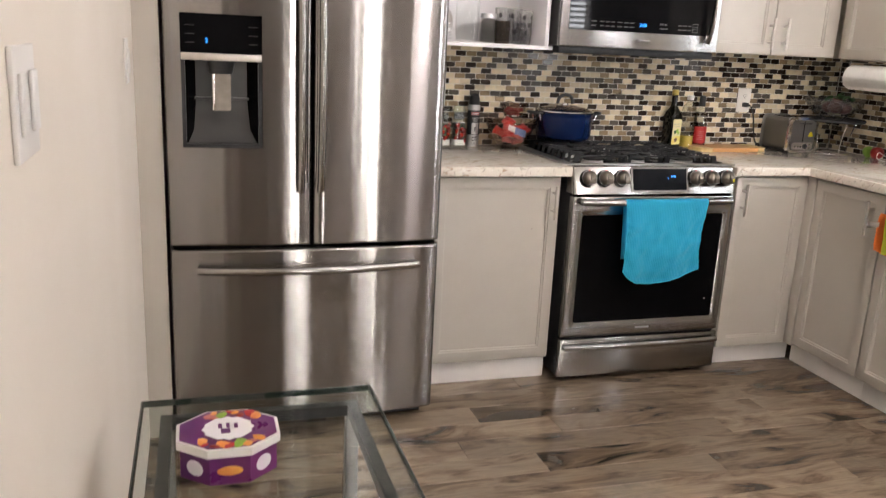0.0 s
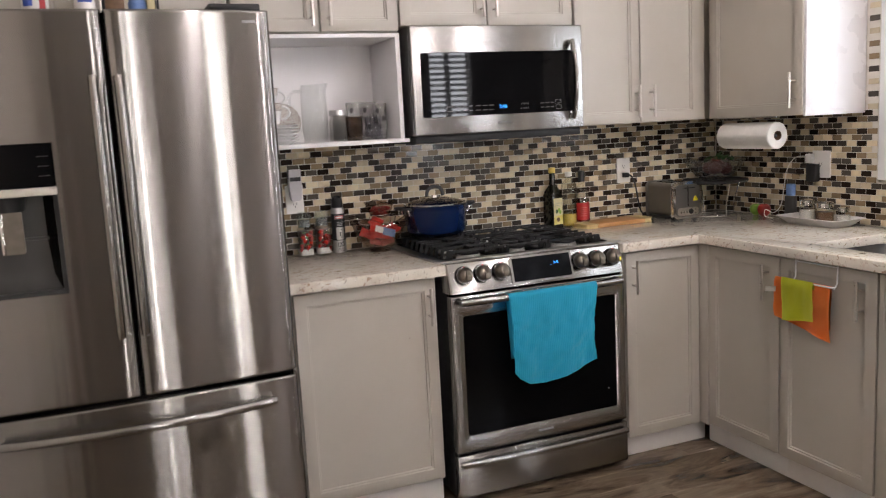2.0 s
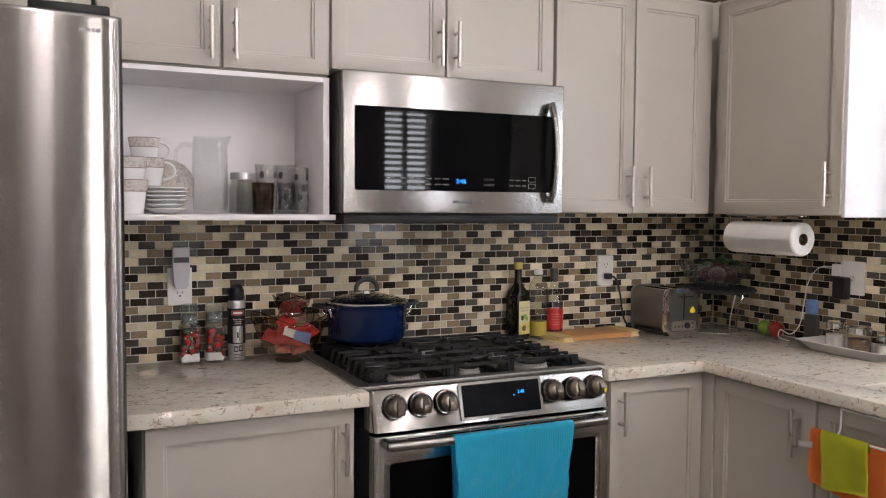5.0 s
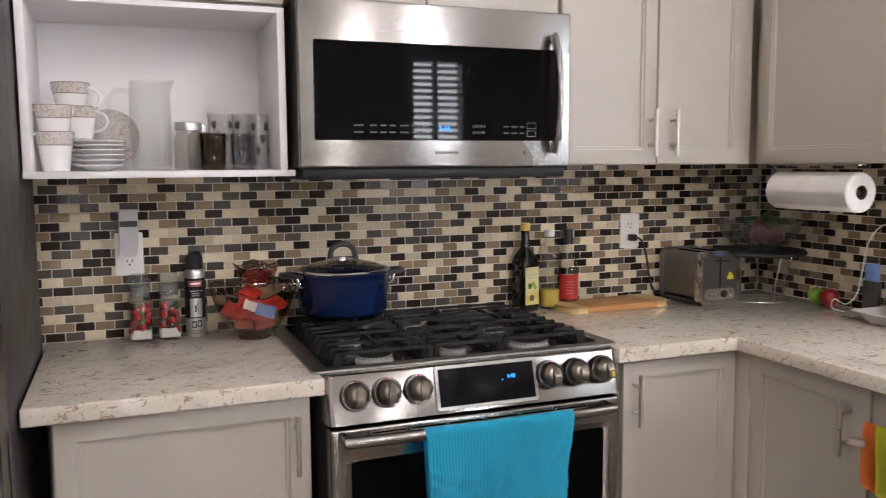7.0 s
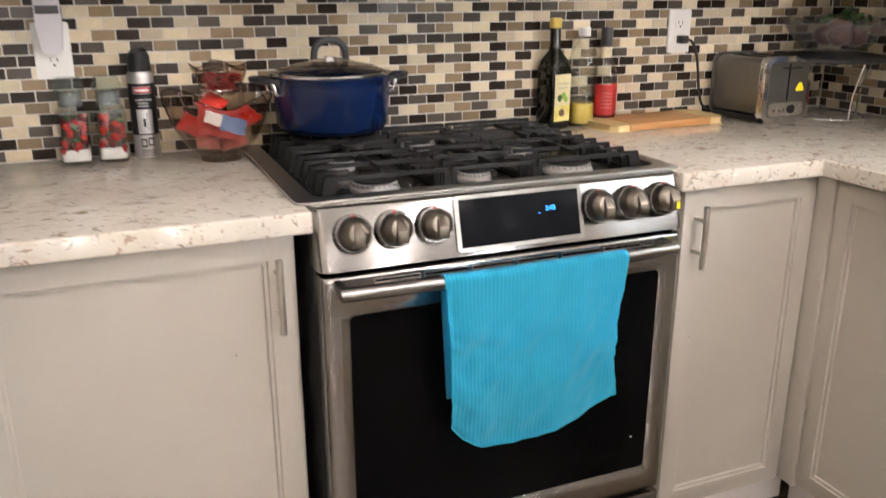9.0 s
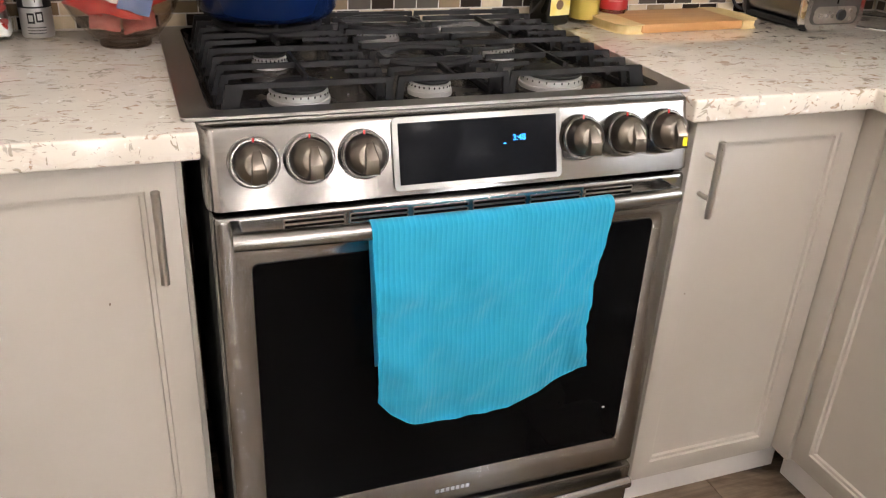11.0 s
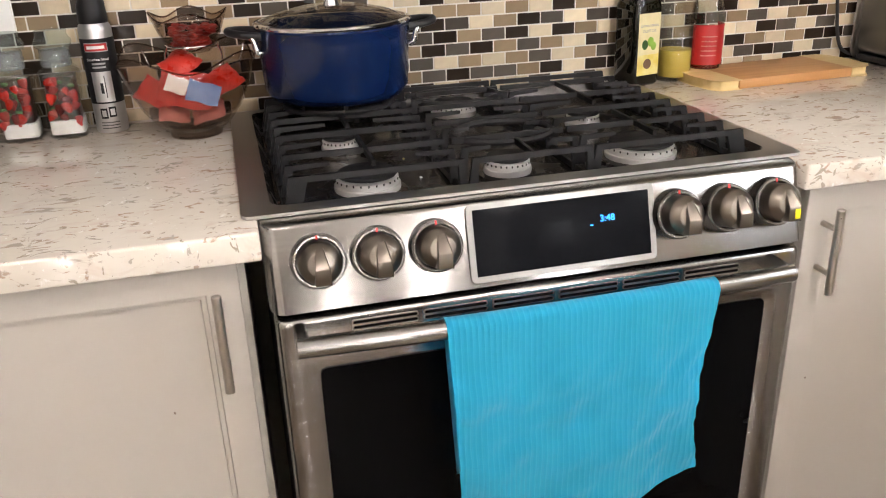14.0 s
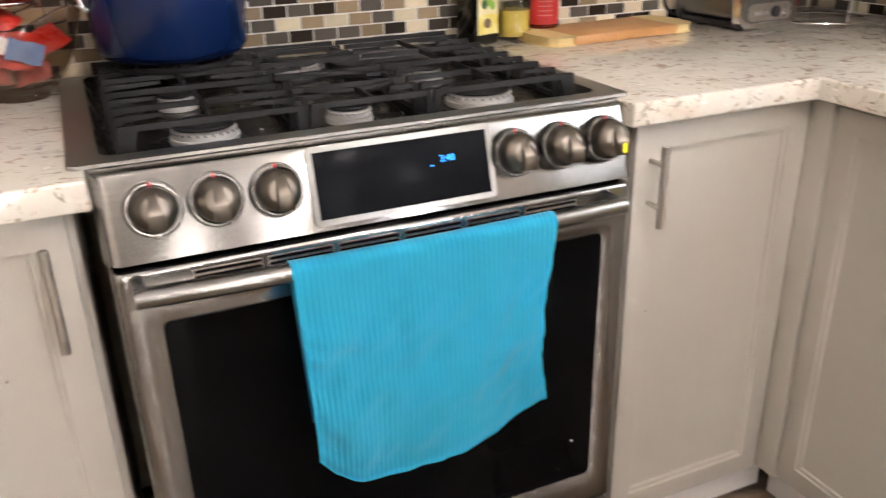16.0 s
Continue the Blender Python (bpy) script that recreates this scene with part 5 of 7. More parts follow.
for s in (-1, 1):
    pts = [(PX + s * (0.122 + 0.052 * math.sin(a)), PY - 0.040 * math.cos(a), PZ + 0.112 + 0.006 * math.sin(a)) for a in [math.pi * k / 14 for k in range(15)]]
    h = part("side_handle", tube(pts, 0.0065, 12), black_plastic, pot, "black loop handle")
    for e in (-1, 1):
        rod_b = tube([(PX + s * 0.122, PY + e * 0.040, PZ + 0.085), (PX + s * 0.131, PY + e * 0.042, PZ + 0.088), (PX + s * 0.134, PY + e * 0.042, PZ + 0.105), (PX + s * 0.138, PY + e * 0.038, PZ + 0.112)], 0.0052, 10)
        part("handle_mount", rod_b, chrome, h, "chrome mount")

# Glass bowl of wrapped sweets with a small dip bowl hung above it.
BXc, BYc = -0.078, -0.132


def scallop(a, r, z):
    k = max(0.0, (z - 0.05) / 0.09)
    lobe = math.cos(4 * a + 2.9)
    return r * (1 + 0.07 * k * lobe), z + 0.015 * k * lobe


bowl = thing("glass_bowl", (BXc, BYc, CT), "smoky scalloped glass bowl filled with red sweets", "bowl")
prof = [(0, 0), (0.040, 0), (0.043, 0.003), (0.041, 0.009), (0.058, 0.018), (0.082, 0.048), (0.101, 0.088), (0.117, 0.132), (0.1155, 0.134), (0.099, 0.089), (0.079, 0.050), (0.054, 0.022), (0, 0.014)]
part("vessel", lathe(prof, (BXc, BYc, CT), 64, shape=scallop), smoke_glass, bowl, sharp=2.0)


def wavy_rim(cx, cy, cz, r, z, shape, thick):
    pts = []
    for k in range(65):
        a = 2 * math.pi * k / 64
        q, h_ = shape(a, r, z)
        pts.append((cx + q * math.cos(a), cy + q * math.sin(a), cz + h_))
    return tube(pts, thick, 8)


part("rim", wavy_rim(BXc, BYc, CT, 0.1163, 0.1335, scallop, 0.0015), rim_glass, bowl, "thick rounded glass rim", sharp=2.0)
part("foot_ring", lathe([(0.030, 0.0), (0.043, 0.0), (0.0435, 0.003), (0.042, 0.009), (0.034, 0.010), (0.030, 0.0)], (BXc, BYc, CT), 40), smoke_glass, bowl)


def packet(c, size, rot, mat, parent, seed, label=""):
    """A crinkled foil packet: a pillow with crimped ends."""
    rr = random.Random(seed)
    b = bmesh.new()
    n, m = 10, 6
    grid = {}
    for side in (1, -1):
        for i in range(n + 1):
            for j in range(m + 1):
                u, v = i / n, j / m
                edge = i in (0, n) or j in (0, m)
                if side < 0 and edge:
                    grid[side, i, j] = grid[1, i, j]
                    continue
                puff = side * size[2] * (math.sin(math.pi * u) ** 0.45) * (math.sin(math.pi * v) ** 0.6) * (0.90 + 0.2 * rr.random())
                grid[side, i, j] = b.verts.new(((u - 0.5) * size[0], (v - 0.5) * size[1] * (1 + 0.06 * math.cos(9 * u)), puff + 0.003 * math.sin(14 * v) * (u in (0, 1))))
        for i in range(n):
            for j in range(m):
                q = [grid[side, i, j], grid[side, i + 1, j], grid[side, i + 1, j + 1], grid[side, i, j + 1]]
                b.faces.new(q if side > 0 else q[::-1])
    return part("sweet_packet", turned(b, pose(*c, *rot)), mat, parent, label, sharp=1.2)


cz = CT
packet((BXc - 0.005, BYc - 0.045, cz + 0.085), (0.090, 0.066, 0.010), (48, 8, -12), red_pack, bowl, 1, "crinkled red sweet packet")
lab = packet((BXc + 0.022, BYc - 0.066, cz + 0.082), (0.052, 0.036, 0.004), (56, 18, -6), label_blue, bowl, 2, "blue printed label")
packet((BXc - 0.018, BYc - 0.064, cz + 0.098), (0.034, 0.028, 0.003), (56, 22, -6), print_white, bowl, 3, "white printed label")
packet((BXc + 0.050, BYc - 0.02, cz + 0.090), (0.070, 0.050, 0.010), (35, -18, 30), red_pack, bowl, 4)
packet((BXc - 0.052, BYc - 0.018, cz + 0.078), (0.066, 0.048, 0.010), (40, 22, -25), red_pack, bowl, 5)
packet((BXc - 0.030, BYc - 0.035, cz + 0.048), (0.050, 0.036, 0.010), (50, 12, 10), pink_pack, bowl, 6, "pink sweet packet")
packet((BXc + 0.025, BYc - 0.025, cz + 0.042), (0.056, 0.038, 0.010), (40, -14, -8), pink_pack, bowl, 7)
packet((BXc - 0.01, BYc + 0.00, cz + 0.122), (0.055, 0.05, 0.012), (30, -25, 40), red_pack, bowl, 9)
SBX, SBZ = BXc + 0.012, CT + 0.138
sb = thing("dip_bowl", (SBX, BYc + 0.01, SBZ), "small glass dip bowl of red chillies on a wire stand", "bowl")
for s in (-1, 1):
    part("wire_support", tube([(SBX + s * 0.040, BYc + 0.01, SBZ + 0.014), (SBX + s * 0.046, BYc + 0.012, SBZ - 0.004), (SBX + s * 0.046, BYc + 0.02, SBZ - 0.030), (SBX + s * 0.075, BYc + 0.05, SBZ - 0.028), (SBX + s * 0.085, BYc + 0.055, SBZ + 0.0)], 0.0018, 8), chrome, sb)
part("wire_ring", tube([(SBX + 0.042 * math.cos(a), BYc + 0.01 + 0.042 * math.sin(a), SBZ + 0.012) for a in [2 * math.pi * k / 24 for k in range(25)]], 0.0018, 8), chrome, sb)


def scallop_small(a, r, z):
    k = max(0.0, (z - 0.02) / 0.045)
    return r * (1 + 0.06 * k * math.cos(4 * a)), z + 0.007 * k * math.cos(4 * a)


part("vessel", lathe([(0, 0.0), (0.030, 0.0), (0.040, 0.010), (0.052, 0.035), (0.060, 0.060), (0.0585, 0.061), (0.050, 0.036), (0.038, 0.013), (0, 0.004)], (SBX, BYc + 0.01, SBZ), 48, shape=scallop_small), smoke_glass, sb, sharp=2.0)
part("rim", wavy_rim(SBX, BYc + 0.01, SBZ, 0.0593, 0.0605, scallop_small, 0.0014), rim_glass, sb, sharp=2.0)
bm = bmesh.new()
rr = random.Random(4)
for k in range(95):
    a, q = rr.random() * 6.28, math.sqrt(rr.random())
    zz = rr.random()
    rad = (0.026 + 0.018 * zz) * q
    blob((SBX + rad * math.cos(a), BYc + 0.01 + rad * math.sin(a), SBZ + 0.010 + 0.034 * zz), (0.0072, 0.005, 0.0042), bm, 7, 5, 0.4, k)
part("red_filling", bm, deep_red, sb, "dark red dried chillies")

# Two strawberry jars and a spray can.


def jar(x, y, seed):
    j = thing("storage_jar", (x, y, CT), "square glass jar painted with strawberries, glass stopper", "jar", "strawberry jars")
    b = bmesh.new()
    lv = []
    for w, z in ((0.029, 0), (0.032, 0.004), (0.0325, 0.03), (0.029, 0.062), (0.033, 0.098), (0.031, 0.112), (0.022, 0.122), (0.022, 0.130), (0.0195, 0.130), (0.0195, 0.122), (0.0285, 0.110), (0.0305, 0.098), (0.0265, 0.062), (0.030, 0.03), (0.029, 0.006)):
        lv.append([b.verts.new((x + px, y + py, CT + z)) for px, py in rounded(-w, w, -w, w, min(0.012, w * 0.5), 3)])
    for a, c in zip(lv, lv[1:]):
        for k in range(len(a)):
            q = (k + 1) % len(a)
            b.faces.new((a[k], a[q], c[q], c[k]))
    b.faces.new(lv[0][::-1])
    b.faces.new(lv[-1])
    part("glass_body", b, jar_glass, j, sharp=1.0)
    part("collar", lathe([(0.0205, 0.120), (0.0235, 0.120), (0.0255, 0.125), (0.0240, 0.130), (0.0255, 0.136), (0.0240, 0.141), (0.0245, 0.147), (0.0205, 0.147), (0.0205, 0.120)], (x, y, CT), 28), collar_glass, j, "frosted plastic collar")
    part("stopper", lathe([(0, 0.140), (0.019, 0.140), (0.021, 0.148), (0.028, 0.151), (0.0305, 0.158), (0.030, 0.164), (0.027, 0.167), (0.025, 0.171), (0.0255, 0.179), (0, 0.181)], (x, y, CT), 32), stopper_glass, j, "clear glass stopper")
    part("white_sugar", prism([(x + px, y + py) for px, py in rounded(-0.0275, 0.0275, -0.0265, 0.0265, 0.010, 3)], "z", CT + 0.0065, CT + 0.030), white_grains, j, "white sugar at the bottom")
    part("painted_back", prism([(x + px, y + py) for px, py in rounded(-0.0245, 0.0245, -0.0215, 0.0225, 0.009, 3)], "z", CT + 0.0305, CT + 0.104), berry_print, j, "dark red and green painted pattern")
    rr = random.Random(seed)
    for k in range(17):
        z = 0.024 + 0.074 * k / 17 + 0.006 * rr.random()
        px = (rr.random() - 0.5) * 0.044
        s = 0.0062 + 0.0036 * rr.random()
        berry = lathe([(0, -1.35 * s), (0.42 * s, -1.0 * s), (0.85 * s, -0.2 * s), (1.0 * s, 0.45 * s), (0.75 * s, 0.9 * s), (0, 1.0 * s)], n=10)
        tilt = pose(x + px, y - 0.0228 - 0.0022 * rr.random(), CT + z, 0, rr.random() * 70 - 35, 0) @ Matrix.Diagonal((1, 0.36, 1, 1))
        part("strawberry", turned(berry, tilt), (berry_red, deep_red, berry_dark)[k % 3], j)
    bm_ = bmesh.new()
    for k in range(9):
        z = 0.045 + 0.062 * rr.random()
        blob((x + (rr.random() - 0.5) * 0.040, y - 0.022, CT + z), (0.006, 0.002, 0.0035), bm_, 7, 5, 0.4, k)
    part("leaves", bm_, leaf_green, j, "green painted leaves")


jar(-0.368, -0.052, 3)
jar(-0.294, -0.050, 8)
CX, CY = -0.224, -0.044
can = thing("spray_can", (CX, CY, CT), "black and silver aerosol can of steel cleaner", "spray can")
part("can_body", lathe([(0, 0), (0.0255, 0), (0.0272, 0.003), (0.0272, 0.176), (0.0262, 0.180), (0.022, 0.188), (0, 0.188)], (CX, CY, CT), 40), can_silver, can)
part("cap", lathe([(0.0, 0.188), (0.0236, 0.186), (0.024, 0.190), (0.0230, 0.215), (0.019, 0.225), (0.016, 0.212), (0, 0.206)], (CX, CY, CT), 32, shape=lambda a, r, z: (r, z + (0.009 * max(0, math.cos(a - 1.2)) if z > 0.2 else 0))), can_black, can, "black spray cap")


def wrap(x, y, r, a0, a1, z0, z1, n=16):
    """A label bent round an upright cylinder, between two angles in degrees."""
    b = bmesh.new()
    cols = []
    for k in range(n + 1):
        a = radians(a0 + (a1 - a0) * k / n)
        cols.append([b.verts.new((x + rr_ * math.cos(a), y + rr_ * math.sin(a), z)) for rr_, z in ((r, z0), (r + 0.0004, z0), (r + 0.0004, z1), (r, z1))])
    for c, d in zip(cols, cols[1:]):
        for k in range(4):
            q = (k + 1) % 4
            b.faces.new((c[k], d[k], d[q], c[q]))
    b.faces.new(cols[0])
    b.faces.new(cols[-1][::-1])
    return b


lb = part("black_label", wrap(CX, CY, 0.0272, 100, 440, CT + 0.052, CT + 0.162, 28), can_black, can, "black printed label")
part("logo_edge", wrap(CX, CY, 0.0275, 226, 310, CT + 0.1405, CT + 0.1555, 10), print_grey, lb)
part("logo_oval", wrap(CX, CY, 0.0279, 229, 307, CT + 0.142, CT + 0.154, 10), label_red, lb)
part("logo_bar", wrap(CX, CY, 0.0283, 238, 298, CT + 0.1455, CT + 0.1505, 8), print_white, lb)
part("picture", wrap(CX, CY, 0.0277, 236, 304, CT + 0.055, CT + 0.107, 10), can_silver, lb, "silver picture of an appliance")
part("picture_slot", wrap(CX, CY, 0.0281, 262, 272, CT + 0.070, CT + 0.088, 4), can_black, lb)
part("picture_handle", wrap(CX, CY, 0.0281, 277, 280, CT + 0.062, CT + 0.100, 4), can_black, lb)
lettering("Stainless Steel", pose(CX, CY - 0.0283, CT + 0.128) @ FACE_OUT, 0.0062, print_white, lb, "lettering")
for k in range(2):
    part("small_text", wrap(CX, CY, 0.0277, 246, 292, CT + 0.113 + k * 0.006, CT + 0.116 + k * 0.006, 8), print_grey, lb)
for a0, z0 in ((244, 0.026), (274, 0.028)):
    part("warning_mark", wrap(CX, CY, 0.0273, a0, a0 + 25, CT + z0, CT + z0 + 0.018, 6), can_black, lb)
    part("mark_centre", wrap(CX, CY, 0.0277, a0 + 5, a0 + 20, CT + z0 + 0.0035, CT + z0 + 0.0145, 6), can_silver, lb)
for k in range(3):
    part("small_text", wrap(CX, CY, 0.0273, 240, 305, CT + 0.008 + k * 0.005, CT + 0.0098 + k * 0.005, 8), print_dim, lb)

# Outlet plates and the plug-in air freshener.


def outlet(name, m, label, plugs=2, width=0.072):
    """A wall plate at the pose m, its back on the tiles, facing its own -y."""
    base = m @ Vector((0, 0, -0.058))
    o = thing(name, tuple(base), label, "outlet", "wall outlets")
    b = prism(rounded(-width / 2, width / 2, -0.058, 0.058, 0.004, 3), "y", -0.006, 0.0)
    soften(b, 0.002, 2, 0.8)
    pl = part("plate", turned(b, m), white_plastic, o)
    for k in range(plugs):
        z = -0.021 + 0.042 * k if plugs == 2 else 0
        b = prism(rounded(-0.017, 0.017, z - 0.014, z + 0.014, 0.010, 4), "y", -0.0078, -0.0058)
        f = part("socket", turned(b, m), white_plastic, pl, bevel=0.0004)
        for sx in (-0.0065, 0.0065):
            part("slot", turned(box(sx - 0.0011, sx + 0.0011, -0.0081, -0.0076, z - 0.001, z + 0.007), m), void_black, f)
        part("slot", turned(rod((0, -0.0081, z - 0.008), (0, -0.0076, z - 0.008), 0.0026, n=10), m), void_black, f)
    return o


outlet("wall_outlet", pose(-0.389, -0.0046, 1.146), "white double wall outlet with an air freshener plugged in")
outlet("wall_outlet", pose(1.209, -0.0046, 1.152), "white double wall outlet feeding the toaster")
outlet("wall_outlet", pose(XR - 0.0046, -0.672, 1.160, 0, 0, -90), "white double-gang outlet by the window", 1, 0.094)
af = thing("air_freshener", (-0.388, -0.02, 1.14), "pale plug-in air freshener with a dark slot", "air freshener")
b = prism([(-0.412, 1.268), (-0.364, 1.268), (-0.363, 1.20), (-0.368, 1.150), (-0.374, 1.142), (-0.402, 1.142), (-0.408, 1.150), (-0.413, 1.20)], "y", -0.045, -0.0130)
part("housing", b, lilac_plastic, af, bevel=0.009, seg=3)
part("slot_window", box(-0.410, -0.366, -0.0462, -0.0445, 1.222, 1.238), black_plastic, af)
plg = thing("toaster_plug", (1.209, -0.03, 1.12), "black plug and cord of the toaster", "cable")
part("plug_body", box(1.197, 1.222, -0.040, -0.0128, 1.120, 1.142), black_plastic, plg, bevel=0.004)
cord = [(1.222, -0.030, 1.130), (1.235, -0.036, 1.124), (1.252, -0.038, 1.09), (1.268, -0.032, 1.04), (1.285, -0.022, 0.985), (1.305, -0.016, 0.945), (1.335, -0.014, 0.928), (1.36, -0.014, 0.93)]
part("cord", tube(eased(cord), 0.0038, 8), rubber, plg)

# Bottles beside the range.
OX, OY = 0.790, -0.052
ob_ = thing("olive_oil_bottle", (OX, OY, CT), "tall dark green square bottle of olive oil", "bottle")
b = bmesh.new()
lv = []
for w, z in ((0.030, 0), (0.034, 0.005), (0.034, 0.155), (0.030, 0.178), (0.016, 0.200), (0.0135, 0.212), (0.0135, 0.258)):
    lv.append([b.verts.new((px, py, z)) for px, py in rounded(-w, w, -w, w, w * (0.35 if z < 0.16 else 0.7 if z < 0.19 else 0.98), 4)])
for a, c in zip(lv, lv[1:]):
    for k in range(len(a)):
        q = (k + 1) % len(a)
        b.faces.new((a[k], a[q], c[q], c[k]))
b.faces.new(lv[0][::-1])
b.faces.new(lv[-1])
om = pose(OX, OY, CT, 0, 0, 14)
part("glass_body", turned(b, om), green_bottle, ob_, sharp=1.0)
part("cap", turned(lathe([(0, 0.258), (0.0155, 0.256), (0.0160, 0.262), (0.0155, 0.280), (0, 0.281)], n=28), om), gold_cap, ob_, "gold screw cap")
ol = part("label", turned(box(-0.027, 0.027, -0.0347, -0.0341, 0.022, 0.142), om), label_cream, ob_, "cream and yellow olive label")
part("label_band", turned(box(-0.027, 0.027, -0.0351, -0.0347, 0.022, 0.062), om), label_yellow, ol)
lettering("EXTRA VIRGIN", om @ pose(0, -0.0352, 0.118) @ FACE_OUT, 0.0068, print_grey, ol)
lettering("OLIVE OIL", om @ pose(0, -0.0352, 0.108) @ FACE_OUT, 0.0078, print_grey, ol)
for k, (lx, lz, s) in enumerate([(-0.010, 0.082, 0.008), (0.004, 0.087, 0.008), (0.012, 0.078, 0.007)]):
    part("printed_olive", turned(blob((lx, -0.0352, lz), (s, 0.0006, s * 1.2)), om), apple_green if k else leaf_green, ol)
part("seal", turned(rod((-0.002, -0.0356, 0.044), (-0.002, -0.0350, 0.044), 0.010, n=20), om), basket_brown, ol)
VX, VY = 0.880, -0.047
vb = thing("oil_bottle", (VX, VY, CT), "clear plastic bottle with some cooking oil, white cap", "bottle")
ribs = [(0, 0), (0.034, 0), (0.038, 0.006)]
for k in range(6):
    ribs += [(0.038, 0.016 + k * 0.018), (0.0355, 0.022 + k * 0.018)]
vprof = ribs + [(0.039, 0.130), (0.039, 0.170), (0.033, 0.198), (0.016, 0.222), (0.0135, 0.236), (0.0125, 0.236), (0.0145, 0.221), (0.0315, 0.197), (0.0375, 0.169), (0.0375, 0.13), (0.0335, 0.06), (0.0335, 0.008), (0, 0.003)]
part("bottle_body", lathe(vprof, (VX, VY, CT), 36), clear_plastic, vb, sharp=1.5)
part("oil", lathe([(0, 0.0045), (0.0325, 0.009), (0.0325, 0.062), (0, 0.062)], (VX, VY, CT), 32), oil_yellow, vb, "yellow cooking oil")
part("cap", lathe([(0, 0.256), (0.0155, 0.255), (0.016, 0.250), (0.016, 0.234), (0.0145, 0.234), (0.014, 0.25), (0, 0.25)], (VX, VY, CT), 28), white_plastic, vb, "white screw cap")
NX, NY = 0.952, -0.041
nb = thing("vinegar_bottle", (NX, NY, CT), "clear sauce bottle with red label and black cap", "bottle")
part("bottle_body", lathe([(0, 0), (0.031, 0), (0.034, 0.005), (0.034, 0.115), (0.030, 0.145), (0.016, 0.185), (0.0130, 0.205), (0.0130, 0.216), (0.0115, 0.216), (0.0115, 0.204), (0.0145, 0.184), (0.028, 0.144), (0.032, 0.114), (0.032, 0.007), (0, 0.003)], (NX, NY, CT), 36), clear_plastic, nb)
part("sauce", lathe([(0, 0.004), (0.0312, 0.008), (0.0312, 0.030), (0, 0.030)], (NX, NY, CT), 32), vinegar, nb, "dark red sauce")
nl = part("label", wrap(NX, NY, 0.0342, 190, 380, CT + 0.028, CT + 0.108, 26), label_red, nb, "red label")
for k in range(5):
    part("small_text", wrap(NX, NY, 0.0347, 225, 278, CT + 0.046 + k * 0.0095, CT + 0.0485 + k * 0.0095, 8), pink_pack, nl)
part("cap", lathe([(0, 0.256), (0.014, 0.255), (0.0150, 0.250), (0.0155, 0.206), (0.0140, 0.206), (0.0135, 0.25), (0, 0.25)], (NX, NY, CT), 28), black_plastic, nb, "black tapered cap")

# Bamboo board with pale ends.
bd = thing("cutting_board", (1.075, -0.105, CT), "bamboo cutting board with pale rounded ends", "board")
bmx = pose(1.075, -0.103, CT, 0, 0, 3.5)
part("middle", turned(box(-0.135, 0.135, -0.075, 0.075, 0, 0.019), bmx), board_tan, bd, bevel=0.003)
for s in (-1, 1):
    poly = [(s * 0.1355, -0.075), (s * 0.172, -0.072), (s * 0.186, -0.055), (s * 0.192, 0), (s * 0.186, 0.055), (s * 0.172, 0.072), (s * 0.1355, 0.075)]
    part("end", turned(prism(poly, "z", 0, 0.019), bmx), board_pale, bd, "pale bamboo end", bevel=0.004)

# Toaster.
TX, TY = 1.410, -0.122
tm = pose(TX, TY, CT, 0, 0, 2)
to = thing("toaster", (TX, TY, CT), "brushed steel two-slice toaster with a yellow warning sticker", "toaster")
tb = prism(rounded(-0.078, 0.078, 0.018, 0.172, 0.022, 5), "y", -0.082, 0.086)
part("shell", turned(tb, tm), toaster_steel, to)
te = prism(rounded(-0.080, 0.080, 0.008, 0.174, 0.022, 5), "y", -0.104, -0.0825)
fe = part("end_panel", turned(te, tm), chrome, to, "bright metal end frame", bevel=0.004)
part("face_plate", turned(prism(rounded(-0.070, 0.070, 0.016, 0.164, 0.018, 5), "y", -0.1052, -0.1035), tm), toaster_steel, fe, "grey steel face")
part("end_panel", turned(prism(rounded(-0.080, 0.080, 0.008, 0.174, 0.022, 5), "y", 0.0865, 0.100), tm), toaster_steel, to, bevel=0.004)
part("base", turned(box(-0.074, 0.074, -0.095, 0.095, 0.004, 0.0175), tm), black_plastic, to, bevel=0.003)
for sx in (-0.03, 0.03):
    part("bread_slot", turned(box(sx - 0.014, sx + 0.014, -0.065, 0.065, 0.1715, 0.1735), tm), void_black, to)
    for sy in (-0.08, 0.08):
        part("foot", turned(rod((sx * 2, sy, 0), (sx * 2, sy, 0.0042), 0.008, n=12), tm), rubber, to)
part("lever_track", turned(box(-0.0022, 0.0022, -0.1058, -0.1050, 0.062, 0.158), tm), void_black, fe)
lv_ = part("lever", turned(box(-0.028, 0.028, -0.124, -0.1056, 0.147, 0.151), tm), black_plastic, fe, bevel=0.002)
part("control_plate", turned(prism(rounded(-0.062, 0.062, 0.020, 0.056, 0.014, 4), "y", -0.1066, -0.1050), tm), nickel, fe, bevel=0.0006)
part("dial", turned(rod((0.014, -0.1055, 0.038), (0.014, -0.114, 0.038), 0.012, n=24), tm), black_plastic, fe, bevel=0.0015)
for bx in (-0.044, -0.026, -0.010):
    part("button", turned(rod((bx, -0.1055, 0.036), (bx, -0.109, 0.036), 0.0052, n=16), tm), chrome, fe)
for bz in (0.029, 0.046):
    part("button", turned(rod((0.042, -0.1055, bz), (0.042, -0.109, bz), 0.0045, n=16), tm), chrome, fe)
